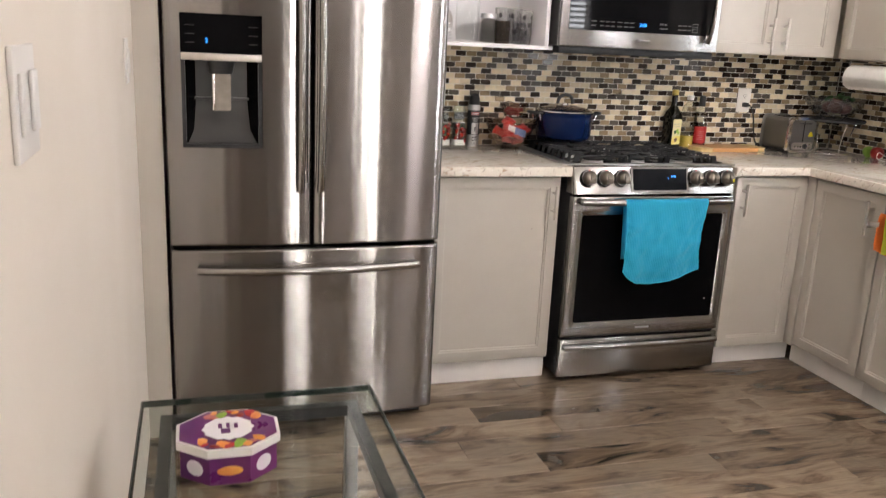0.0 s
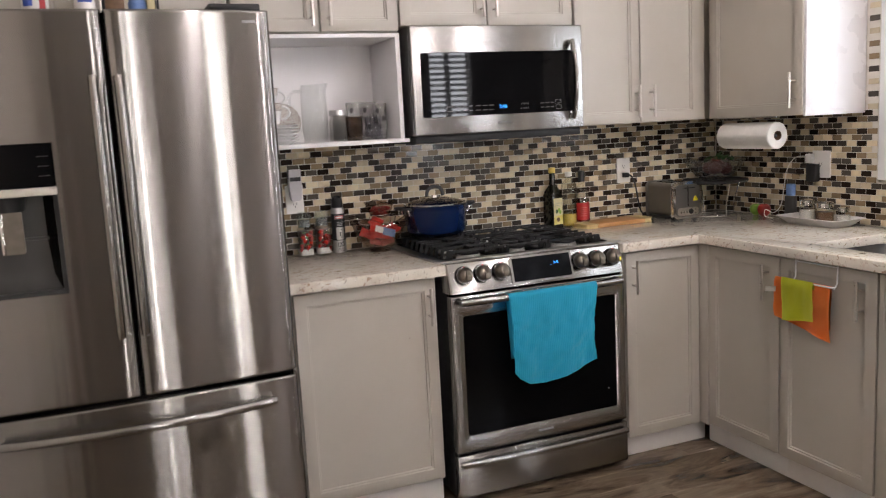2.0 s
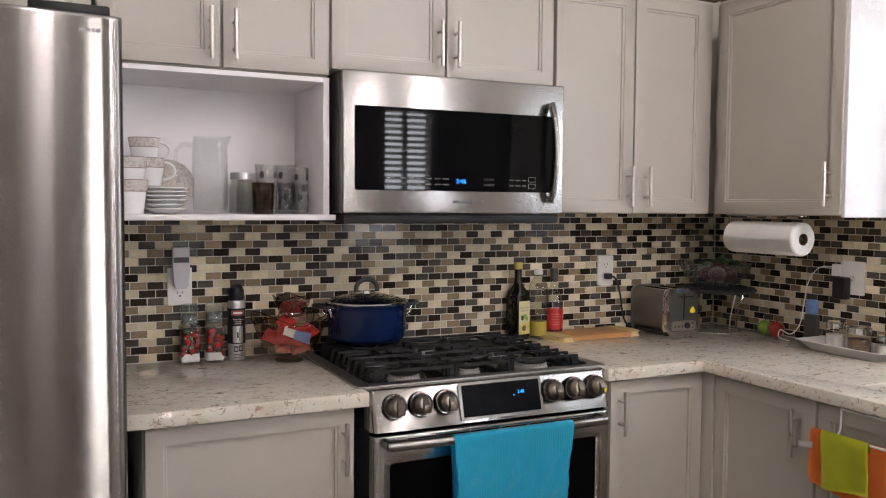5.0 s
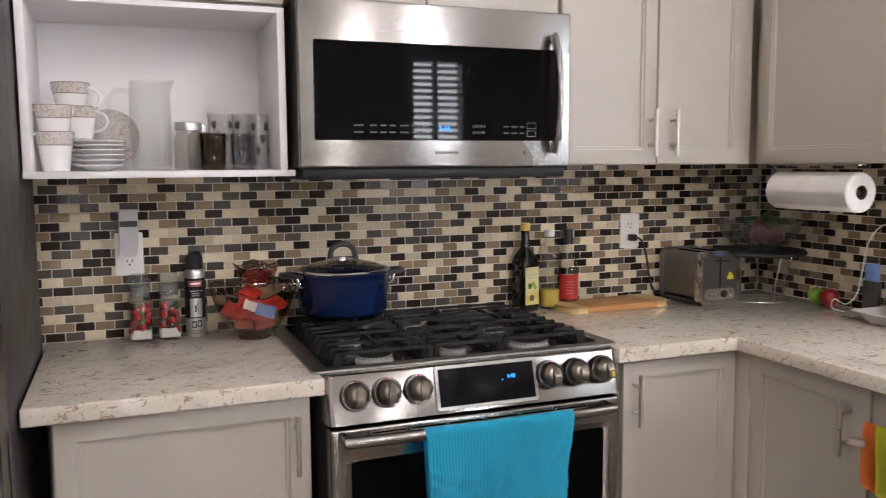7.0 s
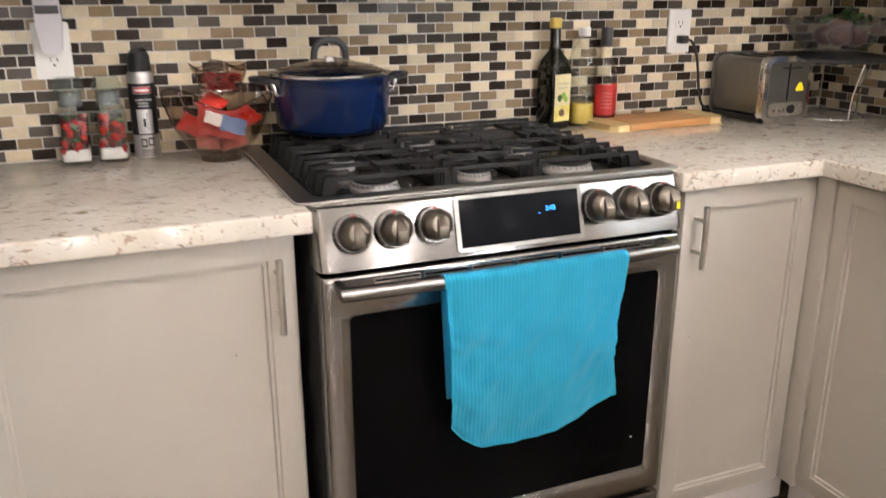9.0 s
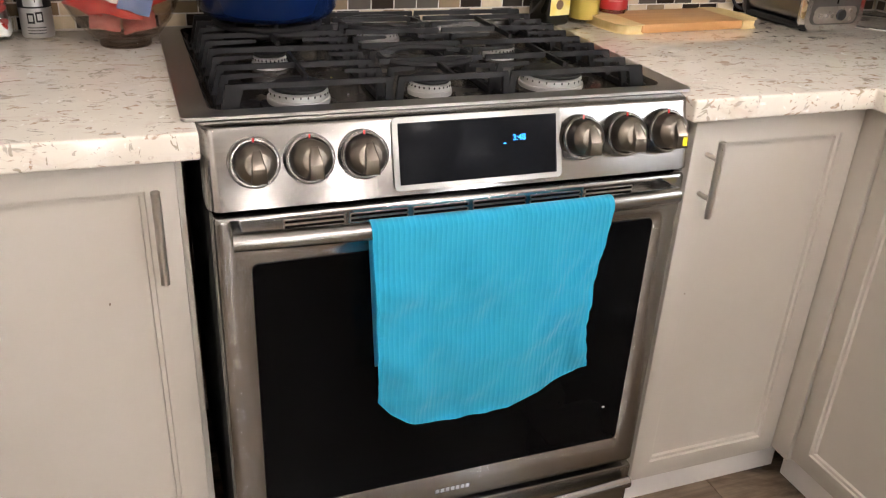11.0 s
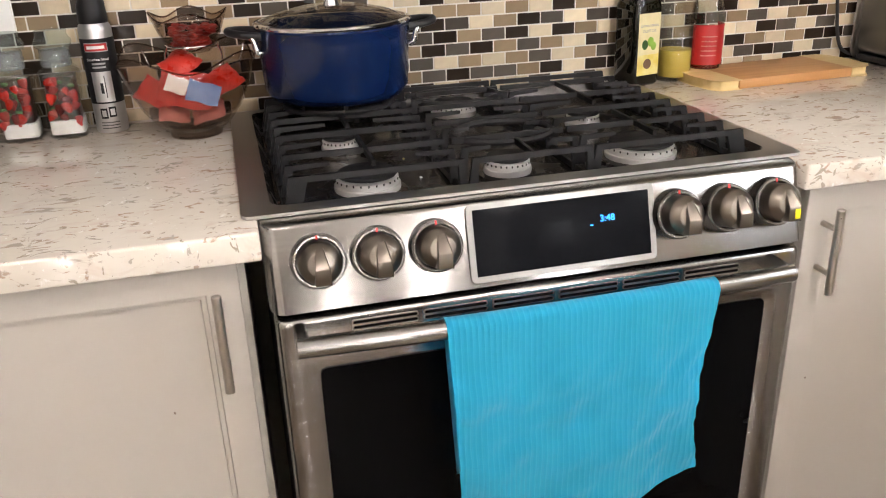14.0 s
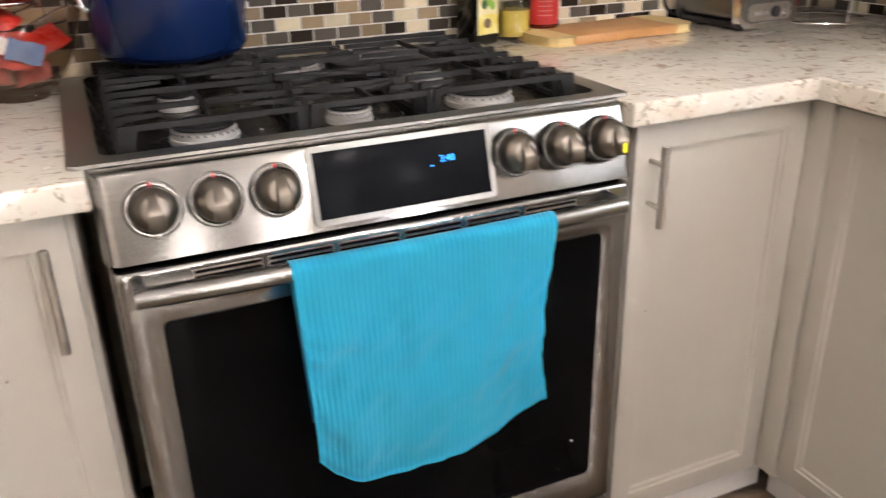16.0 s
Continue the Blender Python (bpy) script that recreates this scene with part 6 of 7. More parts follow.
part("warning_sticker", turned(prism([(0.030, 0.085), (0.056, 0.085), (0.058, 0.091), (0.047, 0.108), (0.039, 0.108), (0.029, 0.091)], "y", -0.1060, -0.1053), tm), sticker_yellow, fe, "yellow triangle sticker")

# Corner stand with a glass bowl of vegetables.
KX, KY = 1.612, -0.178
st = thing("plate_stand", (KX, KY, CT), "black round tray on a wire corner stand", "stand")
part("tray", lathe([(0, 0.158), (0.150, 0.158), (0.156, 0.164), (0.154, 0.170), (0.145, 0.165), (0, 0.165)], (KX, KY, CT), 48), rubber, st)
for a in (-100, -10, 80, 170):
    ca, sa = math.cos(radians(a)), math.sin(radians(a))
    part("leg", tube([(KX + 0.10 * ca, KY + 0.10 * sa, CT + 0.002), (KX + 0.105 * ca, KY + 0.105 * sa, CT + 0.07), (KX + 0.135 * ca, KY + 0.135 * sa, CT + 0.159)], 0.0028, 8), chrome, st)
part("ring", tube([(KX + 0.10 * math.cos(a), KY + 0.10 * math.sin(a), CT + 0.004) for a in [2 * math.pi * k / 28 for k in range(29)]], 0.0028, 8), chrome, st)
VZ = CT + 0.1655
vb2 = thing("salad_bowl", (KX, KY, VZ), "cut glass bowl of tomatoes and green herbs", "bowl")
part("vessel", lathe([(0, 0), (0.055, 0), (0.058, 0.006), (0.090, 0.030), (0.122, 0.068), (0.140, 0.104), (0.1375, 0.105), (0.118, 0.070), (0.086, 0.033), (0.05, 0.010), (0, 0.008)], (KX, KY, VZ), 48, shape=lambda a, r, z: (r * (1 + 0.06 * max(0.0, (z - 0.01) / 0.095) * math.cos(10 * a)), z + 0.006 * max(0.0, (z - 0.06) / 0.045) * math.cos(10 * a))), crystal, vb2, sharp=2.0)
for k, (dx, dy, dz, s) in enumerate([(-0.035, -0.045, 0.062, 0.033), (0.028, -0.040, 0.058, 0.034), (-0.005, 0.03, 0.060, 0.034), (0.0, -0.012, 0.088, 0.030)]):
    part("tomato", blob((KX + dx, KY + dy, VZ + dz), (s, s, s * 0.85), None, 16, 11, 0.03, k), tomato_dull, vb2, "dull red tomato")
bm = bmesh.new()
rr = random.Random(9)
for k in range(46):
    a, q = rr.random() * 6.28, rr.random()
    bl = blob((0, 0, 0), (0.016, 0.010, 0.0022), bmesh.new(), 7, 4, 0.5, k)
    mt = pose(KX + 0.02 + 0.075 * q * math.cos(a), KY - 0.01 + 0.055 * q * math.sin(a), VZ + 0.098 + 0.032 * rr.random() * (1.2 - q), rr.random() * 80 - 40, rr.random() * 80 - 40, rr.random() * 360)
    turned(bl, mt)
    me_ = bpy.data.meshes.new("tmp")
    bl.to_mesh(me_)
    bl.free()
    bm.from_mesh(me_)
    bpy.data.meshes.remove(me_)
part("herbs", bm, leaf_green, vb2, "green herb leaves")

# Paper towel roll under the corner cabinet.
pr = thing("paper_towel_roll", (1.50, -0.54, 1.24), "white paper towel roll on an under-cabinet holder", "paper towel")
b = lathe([(0.020, 0), (0.052, 0.0), (0.056, 0.004), (0.0565, 0.15), (0.056, 0.301), (0.052, 0.305), (0.020, 0.305), (0.020, 0)], n=48)
part("roll", turned(b, pose(1.50, -0.385, 1.297, 90, 0, 0)), paper, pr)
b = lathe([(0.0185, -0.001), (0.0202, -0.001), (0.0202, 0.306), (0.0185, 0.306), (0.0185, -0.001)], n=28)
part("core", turned(b, pose(1.50, -0.385, 1.297, 90, 0, 0)), basket_brown, pr, "brown cardboard core")
part("rod", rod((1.50, -0.36, 1.297), (1.50, -0.68, 1.297), 0.008, n=12), black_plastic, pr)
part("bracket", tube([(1.50, -0.368, 1.297), (1.50, -0.362, 1.32), (1.50, -0.362, 1.376)], 0.005, 8), chrome, pr)
part("mount_bar", box(1.485, 1.515, -0.69, -0.355, 1.3705, 1.3765), chrome, pr, bevel=0.001)
flap = part("loose_sheet", sheet(lambda u, v: (1.50 - 0.0569 * math.cos(radians(40 * v)) + 0.0, -0.388 - 0.298 * u, 1.297 - 0.0569 * math.sin(radians(40 * v)) - 0.018 * max(0, v - 0.85)), 8, 10, 0.0008), paper, pr)

# Tray, shakers, fruit and small things by the window.
tr = thing("serving_tray", (1.665, -0.76, CT), "white plastic tray holding two shakers", "tray")
b = bmesh.new()
lv = []
for ins, z in ((0.030, 0.0), (0.0, 0.034), (-0.006, 0.035), (-0.006, 0.0325), (-0.001, 0.0315), (0.028, 0.003)):
    lv.append([b.verts.new((x, y, CT + z)) for x, y in rounded(1.578 + ins, 1.745 - ins, -0.920 + ins, -0.600 - ins, 0.022, 4)])
for a, c in zip(lv, lv[1:] + lv[:1]):
    if a is lv[-1]:
        continue
    for k in range(len(a)):
        q = (k + 1) % len(a)
        b.faces.new((a[k], a[q], c[q], c[k]))
b.faces.new(lv[0][::-1])
b.faces.new(lv[-1])
part("dish", b, ceramic, tr, sharp=1.2)


def shaker(x, y, r, h, fill, label):
    s = thing("shaker", (x, y, CT + 0.0035), label, "shaker", "shakers on the tray")
    z0 = CT + 0.0035
    part("glass_body", lathe([(0, 0), (r * 0.94, 0), (r, 0.003), (r, h * 0.7), (r * 0.86, h * 0.78), (r * 0.80, h * 0.78), (r * 0.92, h * 0.68), (r * 0.92, 0.005), (0, 0.003)], (x, y, z0), 28), clear_plastic, s)
    part("contents", lathe([(0, 0.0035), (r * 0.90, 0.006), (r * 0.90, h * 0.55), (0, h * 0.56)], (x, y, z0), 24), fill, s)
    part("lid", lathe([(r * 0.83, h * 0.76), (r * 0.95, h * 0.76), (r * 0.95, h * 0.95), (r * 0.8, h), (0, h), (0, h * 0.97), (r * 0.75, h * 0.97), (r * 0.83, h * 0.9), (r * 0.83, h * 0.76)], (x, y, z0), 28), chrome, s, "steel screw lid")


shaker(1.668, -0.690, 0.033, 0.098, white_grains, "salt shaker with steel lid on the white tray")
shaker(1.664, -0.785, 0.039, 0.094, basket_brown, "spice shaker with steel lid on the white tray")
shaker(1.705, -0.845, 0.026, 0.070, white_grains, "small glass jar with steel lid on the tray")


def fruit(name, x, y, r, mat, label):
    f_ = thing(name, (x, y, CT), label, "fruit", "fruit on the worktop")
    part("flesh", lathe([(0, 0.14 * r), (0.4 * r, 0.0), (0.85 * r, 0.45 * r), (r, 1.0 * r), (0.85 * r, 1.55 * r), (0.45 * r, 1.82 * r), (0.12 * r, 1.74 * r), (0, 1.66 * r)], (x, y, CT), 24), mat, f_)
    part("stalk", tube([(x, y, CT + 1.6 * r), (x + 0.003, y, CT + 2.05 * r)], 0.0014, 6), basket_brown, f_)


fruit("apple", 1.722, -0.385, 0.031, deep_red, "red apple on the worktop")
fruit("lime", 1.735, -0.318, 0.028, apple_green, "green lime on the worktop")
bb = thing("small_bottle", (1.722, -0.545, CT), "slim grey bottle with a blue cap", "bottle")
part("bottle_body", box(1.708, 1.734, -0.572, -0.520, CT, CT + 0.105), grey_plastic, bb, bevel=0.006, seg=3)
part("cap", box(1.710, 1.732, -0.566, -0.526, CT + 0.1052, CT + 0.158), label_blue, bb, "blue cap", bevel=0.005)
ad = thing("power_adapter", (XR - 0.03, -0.645, 1.08), "black charger plugged in, with a white cable", "charger")
part("adapter_body", box(1.728, 1.7598, -0.672, -0.618, 1.085, 1.162), black_plastic, ad, bevel=0.006)
part("plug_top", box(1.738, 1.7598, -0.640, -0.606, 1.165, 1.205), white_plastic, ad, bevel=0.004)
cab_pts = [(1.738, -0.61, 1.195), (1.715, -0.575, 1.190), (1.700, -0.545, 1.14), (1.692, -0.535, 1.06), (1.690, -0.520, 0.98), (1.668, -0.500, 0.945), (1.640, -0.480, 0.960), (1.645, -0.470, 0.930), (1.680, -0.485, 0.9175)]
part("cable", tube(eased(cab_pts), 0.0018, 8), white_plastic, ad)
so = thing("soap_dispenser", (1.718, -1.128, CT), "clear pump bottle of green dish soap", "soap bottle")
part("bottle_body", lathe([(0, 0), (0.040, 0), (0.043, 0.004), (0.043, 0.085), (0.034, 0.108), (0.014, 0.118), (0.014, 0.124), (0, 0.124)], (1.718, -1.128, CT), 32, shape=lambda a, r, z: (r * (1 - 0.18 * abs(math.sin(a - 0.6))), z)), clear_plastic, so)
part("soap", lathe([(0, 0.003), (0.036, 0.005), (0.036, 0.062), (0, 0.062)], (1.718, -1.128, CT), 28, shape=lambda a, r, z: (r * (1 - 0.18 * abs(math.sin(a - 0.6))), z)), soap_green, so, "green liquid soap")
part("pump", lathe([(0, 0.1245), (0.017, 0.1245), (0.017, 0.140), (0.007, 0.144), (0.006, 0.165), (0, 0.165)], (1.718, -1.128, CT), 24), white_plastic, so, "white pump head")
part("nozzle", tube([(1.718, -1.128, CT + 0.163), (1.700, -1.118, CT + 0.164), (1.684, -1.108, CT + 0.156)], 0.006, 10), white_plastic, so)

# Cloths on the over-door rack of the sink cabinet.
rk = thing("towel_rack", (1.15, -1.22, 0.80), "white wire towel rack hooked over the cabinet door", "towel rack")
XF_D = 1.163
for hy_ in (-1.130, -1.312):
    part("hook", tube([(1.178, hy_, 0.8735), (XF_D - 0.004, hy_, 0.8735), (XF_D - 0.006, hy_, 0.868), (XF_D - 0.008, hy_, 0.810), (XF_D - 0.016, hy_, 0.799), (XF_D - 0.030, hy_, 0.798)], 0.0028, 8), trim_white, rk)
part("bar", tube([(XF_D - 0.030, -1.322, 0.798), (XF_D - 0.030, -1.120, 0.798)], 0.0035, 8), trim_white, rk)
part("top_wire", tube([(XF_D - 0.006, -1.312, 0.866), (XF_D - 0.006, -1.130, 0.866)], 0.0028, 8), trim_white, rk)


def rag(y0, y1, top, low, x, skew, seed):
    def fn(u, v):
        y = y0 + (y1 - y0) * u
        w = abs(2 * v - 1)
        front = v > 0.5
        bottom = low + skew * (u - 0.5)
        z = top - (top - bottom) * w * (1 if front else 0.8)
        fold = 0.006 * w * math.sin(7 * u + seed) + 0.004 * noise.noise(Vector((u * 5 + seed, w * 4, 1)))
        off = 0.006 * min(1, w * 8)
        return (x - (off + fold * 0.8) if front else x + off * 0.9, y + 0.012 * w * math.sin(3 * v + seed), z)
    return fn


solo("cleaning_cloth", sheet(rag(-1.308, -1.058, 0.8030, 0.632, XF_D - 0.030, 0.050, 0.5), 22, 30, 0.002), cloth_orange, "bright orange microfibre cloth hanging on the rack", "cloth", "hanging cloths", sharp=2.0)
solo("cleaning_cloth", sheet(rag(-1.240, -1.098, 0.8075, 0.660, XF_D - 0.041, -0.02, 2.5), 16, 26, 0.002), cloth_lime, "lime green microfibre cloth folded over the rack", "cloth", "hanging cloths", sharp=2.0)
solo("cloth_tag", sheet(lambda u, v: (1.117 - 0.003 * math.sin(3 * u), -1.075 + 0.050 * u, 0.750 + 0.020 * v - 0.008 * u), 6, 3, 0.001), paper, "white fabric tag on the orange cloth", "tag", sharp=2.0)

# ---- crockery on the open shelf ----
SZ = 1.3724


def cup(x, y, z, h, r, handle_deg, label):
    c = thing("cup", (x, y, z), label, "cup", "cups on the shelf")
    part("vessel", lathe([(0, 0), (r * 0.68, 0), (r * 0.70, 0.003), (r * 0.86, h * 0.55), (r, h), (r * 0.95, h), (r * 0.81, h * 0.55), (r * 0.62, 0.006), (0, 0.006)], (x, y, z), 36), ceramic, c)
    part("band", lathe([(r * 0.905, h * 0.66), (r * 0.912, h * 0.66), (r * 1.006, h * 0.98), (r * 0.998, h * 0.98), (r * 0.905, h * 0.66)], (x, y, z), 36), ceramic_band, c, "brown floral band")
    for q, w_ in ((0.655, 0.9055), (0.985, 1.0015)):
        part("rim_line", lathe([(r * w_, h * q - 0.0012), (r * w_ + 0.0007, h * q - 0.0012), (r * w_ + 0.0010, h * q + 0.0008), (r * w_, h * q + 0.0008), (r * w_, h * q - 0.0012)], (x, y, z), 36), print_brown, c)
    if handle_deg is not None:
        a = radians(handle_deg)
        pts = [(x + (r * 0.84 + r * 0.75 * math.sin(t)) * math.cos(a), y + (r * 0.84 + r * 0.75 * math.sin(t)) * math.sin(a), z + h * (0.22 + 0.62 * (1 - math.cos(t)) / 2)) for t in [math.pi * k / 12 for k in range(13)]]
        part("handle", tube(pts, 0.0042, 10), ceramic, c)


cup(-0.542, -0.235, SZ, 0.094, 0.043, None, "white cup with a brown floral band")
cup(-0.543, -0.235, SZ + 0.066, 0.090, 0.043, 200, "white floral cup nested in another cup")
cup(-0.490, -0.190, SZ + 0.078, 0.078, 0.043, -20, "white floral cup stacked on the saucers")
cup(-0.505, -0.200, SZ + 0.135, 0.076, 0.043, -15, "white floral cup on top of the stack")
for k in range(4):
    p = thing("saucer", (-0.452, -0.175, SZ + 0.010 * k), "white saucer with a thin grey rim", "saucer", "stack of saucers")
    z = SZ + 0.0125 * k
    part("dish", lathe([(0, 0), (0.030, 0), (0.036, 0.004), (0.062, 0.013), (0.0625, 0.0155), (0.036, 0.008), (0, 0.004)], (-0.452, -0.175, z), 40), ceramic, p)
for k in range(2):
    z = SZ + 0.0515 + 0.010 * k
    p = thing("saucer", (-0.455, -0.18, z), "white saucer with a thin grey rim", "saucer", "stack of saucers")
    part("dish", lathe([(0, 0), (0.032, 0), (0.038, 0.003), (0.066, 0.010), (0.0665, 0.0125), (0.038, 0.007), (0, 0.004)], (-0.455, -0.18, z), 40), ceramic, p)
lp = thing("plate", (-0.43, -0.05, SZ), "white plate with a floral rim leaning on the back", "plate")
b = lathe([(0, 0), (0.05, 0), (0.075, 0.010), (0.074, 0.013), (0.048, 0.004), (0, 0.003)], n=44)
part("dish", turned(b, pose(-0.425, -0.052, SZ + 0.085, 76, 0, 0)), ceramic_band, lp)

JX, JY = -0.326, -0.195
pt = thing("glass_pitcher", (JX, JY, SZ), "tall clear glass pitcher with cut lower half", "pitcher")


def pitcher_shape(a, r, z):
    lip = max(0, math.cos(a - 0.15)) ** 6 * max(0, (z - 0.19) / 0.03)
    facet = 0.02 * math.cos(14 * a + 60 * z) * (1 if 0.01 < z < 0.085 else 0)
    return r * (1 + facet) + 0.016 * lip, z + 0.006 * lip


zs = [0.002, 0.01, 0.02, 0.03, 0.04, 0.05, 0.06, 0.07, 0.08, 0.09, 0.12, 0.16, 0.19, 0.205, 0.22]
outp = [(0.046 + 0.0045 * math.sin(z * 14), z) for z in zs]
inp = [(r - 0.0035, z) for r, z in outp[::-1] if z > 0.006]
part("vessel", lathe([(0, 0), (0.040, 0)] + outp + inp + [(0, 0.009)], (JX, JY, SZ), 56, shape=pitcher_shape), cut_glass, pt, sharp=1.5)
pts = [(JX - 0.047, JY, SZ + 0.195), (JX - 0.075, JY, SZ + 0.198), (JX - 0.094, JY, SZ + 0.180), (JX - 0.096, JY, SZ + 0.13), (JX - 0.088, JY, SZ + 0.085), (JX - 0.068, JY, SZ + 0.055), (JX - 0.047, JY, SZ + 0.050)]
part("handle", tube(pts, 0.0065, 12), cut_glass, pt)

mj = thing("lidded_jar", (-0.236, -0.20, SZ), "clear glass jar with a silver screw lid", "jar")
part("glass_body", lathe([(0, 0), (0.034, 0), (0.037, 0.004), (0.037, 0.075), (0.030, 0.092), (0.030, 0.105), (0.028, 0.105), (0.028, 0.091), (0.034, 0.074), (0.034, 0.006), (0, 0.004)], (-0.236, -0.20, SZ), 36), clear_plastic, mj)
part("lid", lathe([(0, 0.120), (0.032, 0.120), (0.034, 0.116), (0.034, 0.100), (0.0315, 0.100), (0.031, 0.115), (0, 0.116)], (-0.236, -0.20, SZ), 32), can_silver, mj, "silver screw lid")
mj2 = thing("lidded_jar", (-0.20, -0.115, SZ), "clear glass jar with a silver screw lid", "jar")
part("glass_body", lathe([(0, 0), (0.032, 0), (0.035, 0.004), (0.035, 0.078), (0.030, 0.094), (0.030, 0.103), (0.028, 0.103), (0.028, 0.093), (0.032, 0.077), (0.032, 0.006), (0, 0.004)], (-0.20, -0.115, SZ), 36), clear_plastic, mj2)
part("lid", lathe([(0, 0.118), (0.031, 0.118), (0.033, 0.114), (0.033, 0.098), (0.0305, 0.098), (0.030, 0.113), (0, 0.114)], (-0.20, -0.115, SZ), 32), can_silver, mj2, "silver screw lid")


def tumbler(x, y, r, h, mat, label, decor=False):
    t = thing("drinking_glass", (x, y, SZ), label, "glass", "glasses on the shelf")
    part("vessel", lathe([(0, 0), (r * 0.86, 0), (r * 0.9, 0.004), (r, h), (r * 0.955, h), (r * 0.86, 0.012), (0, 0.010)], (x, y, SZ), 36), mat, t)
    if decor:
        for k in range(7):
            a = radians(180 + 26 * k)
            z = SZ + h * (0.35 + 0.22 * (k % 3))
            part("print", turned(blob((0, 0, 0), (0.0075, 0.0008, 0.010), None, 8, 6, 0.4, k), pose(x + r * 0.985 * math.cos(a), y + r * 0.985 * math.sin(a), z, 0, 0, math.degrees(a) + 90)), grey_plastic, t)


tumbler(-0.180, -0.225, 0.033, 0.092, dark_tumbler, "squat dark tinted glass tumbler")
tumbler(-0.105, -0.235, 0.035, 0.092, grey_tumbler, "squat grey glass tumbler with a thick base")
tumbler(-0.150, -0.140, 0.034, 0.148, frost_glass, "tall frosted glass with dark leaf print", True)
tumbler(-0.088, -0.120, 0.034, 0.148, frost_glass, "tall frosted glass with dark leaf print", True)
tumbler(-0.064 + 0.004, -0.205 + 0.02, 0.027, 0.140, frost_glass, "tall frosted glass with dark leaf print", True)

# Flower arrangement and containers on top of the fridge.
FT = 1.7655
fa_ = thing("flower_arrangement", (-0.975, -0.69, FT), "cream and orange artificial flowers in a black wire stand", "flowers")
part("base_plate", box(-1.052, -0.898, -0.745, -0.635, FT, FT + 0.006), black_plastic, fa_, bevel=0.002)
for px in (-1.048, -0.902):
    for py in (-0.741, -0.639):
        part("post", tube([(px, py, FT + 0.006), (px, py, FT + 0.100), (px * 0.985 - 0.0146, py, FT + 0.116)], 0.0035, 8), iron, fa_, "black wire post")
for py in (-0.741, -0.639):
    part("rail", tube([(-1.048, py, FT + 0.096), (-0.975, py, FT + 0.104), (-0.902, py, FT + 0.096)], 0.0032, 8), iron, fa_)
bow = bmesh.new()
for s_ in (-1, 1):
    tube([(-0.965, -0.746, FT + 0.086)] + [(-0.965 + s_ * (0.012 + 0.045 * t), -0.748, FT + 0.086 + 0.016 * math.sin(math.pi * t)) for t in (0.25, 0.5, 0.75, 1.0)], [0.006, 0.011, 0.013, 0.011, 0.004], 8, bow, 0.6)
part("bow", bow, can_black, fa_, "dark ribbon bow")
part("wooden_box", box(-1.044, -0.992, -0.728, -0.655, FT + 0.0062, FT + 0.072), basket_brown, fa_, "brown wooden box", bevel=0.003)
part("vase", lathe([(0, 0), (0.020, 0), (0.024, 0.006), (0.027, 0.040), (0.018, 0.070), (0.021, 0.088), (0.018, 0.088), (0.015, 0.070), (0, 0.066)], (-0.955, -0.695, FT + 0.0062), 24), label_blue, fa_, "blue glazed vase")
part("cream_panel", box(-0.930, -0.908, -0.725, -0.665, FT + 0.0062, FT + 0.078), label_cream, fa_, bevel=0.003)
rr = random.Random(31)
for k, (fx, fy, fz) in enumerate(((-1.000, -0.715, 0.118), (-0.962, -0.735, 0.132), (-0.985, -0.690, 0.150), (-0.945, -0.700, 0.112), (-1.025, -0.690, 0.104))):
    bm = bmesh.new()
    for q in range(13):
        a = 2.4 * q
        rad = 0.0045 * math.sqrt(q)
        bl = blob((0, 0, 0), (0.010, 0.0022, 0.011), None, 7, 5, 0.25, q)
        turned(bl, pose(fx + rad * math.cos(a), fy + rad * math.sin(a), FT + fz + 0.004 - 0.0008 * q, 28 * math.sin(a), 28 * math.cos(a), math.degrees(a) + 90))
        me_ = bpy.data.meshes.new("petal")
        bl.to_mesh(me_)
        bl.free()
        bm.from_mesh(me_)
        bpy.data.meshes.remove(me_)
    part("rose", bm, petal_cream, fa_, "cream fabric rose")
    part("stem", tube([(fx, fy, FT + fz - 0.004), (fx * 0.5 - 0.4775, -0.695, FT + 0.075)], 0.0016, 6), leaf_green, fa_)
for k in range(9):
    sx, sz = -1.01 + 0.014 * k + 0.01 * rr.random(), 0.150 + 0.05 * rr.random()
    bm = tube([(-0.965, -0.69, FT + 0.08), ((sx - 0.965) / 2, -0.69, FT + 0.06 + sz / 2), (sx, -0.69, FT + sz)], 0.0012, 6)
    for q in range(7):
        blob((sx + (rr.random() - 0.5) * 0.024, -0.69 + (rr.random() - 0.5) * 0.02, FT + sz - 0.022 * rr.random()), (0.006, 0.004, 0.0045), bm, 6, 4, 0.5, q)
    part("dried_sprig", bm, petal_orange, fa_, "orange dried flower sprig")
wb = thing("medicine_bottle", (-1.098, -0.735, FT), "white plastic bottle with a round blue label", "bottle")
part("bottle_body", lathe([(0, 0), (0.026, 0), (0.028, 0.004), (0.028, 0.082), (0.020, 0.094), (0.020, 0.098), (0, 0.098)], (-1.098, -0.735, FT), 28), white_plastic, wb)
part("cap", lathe([(0, 0.0982), (0.022, 0.0982), (0.022, 0.116), (0.020, 0.118), (0, 0.118)], (-1.098, -0.735, FT), 28), white_plastic, wb, bevel=0.001)
part("label", wrap(-1.098, -0.735, 0.0281, 232, 312, FT + 0.042, FT + 0.078, 10), label_deep_blue, wb, "blue label")
wt = thing("tumbler", (-1.150, -0.720, FT), "clear glass tumbler standing on the fridge", "glass")
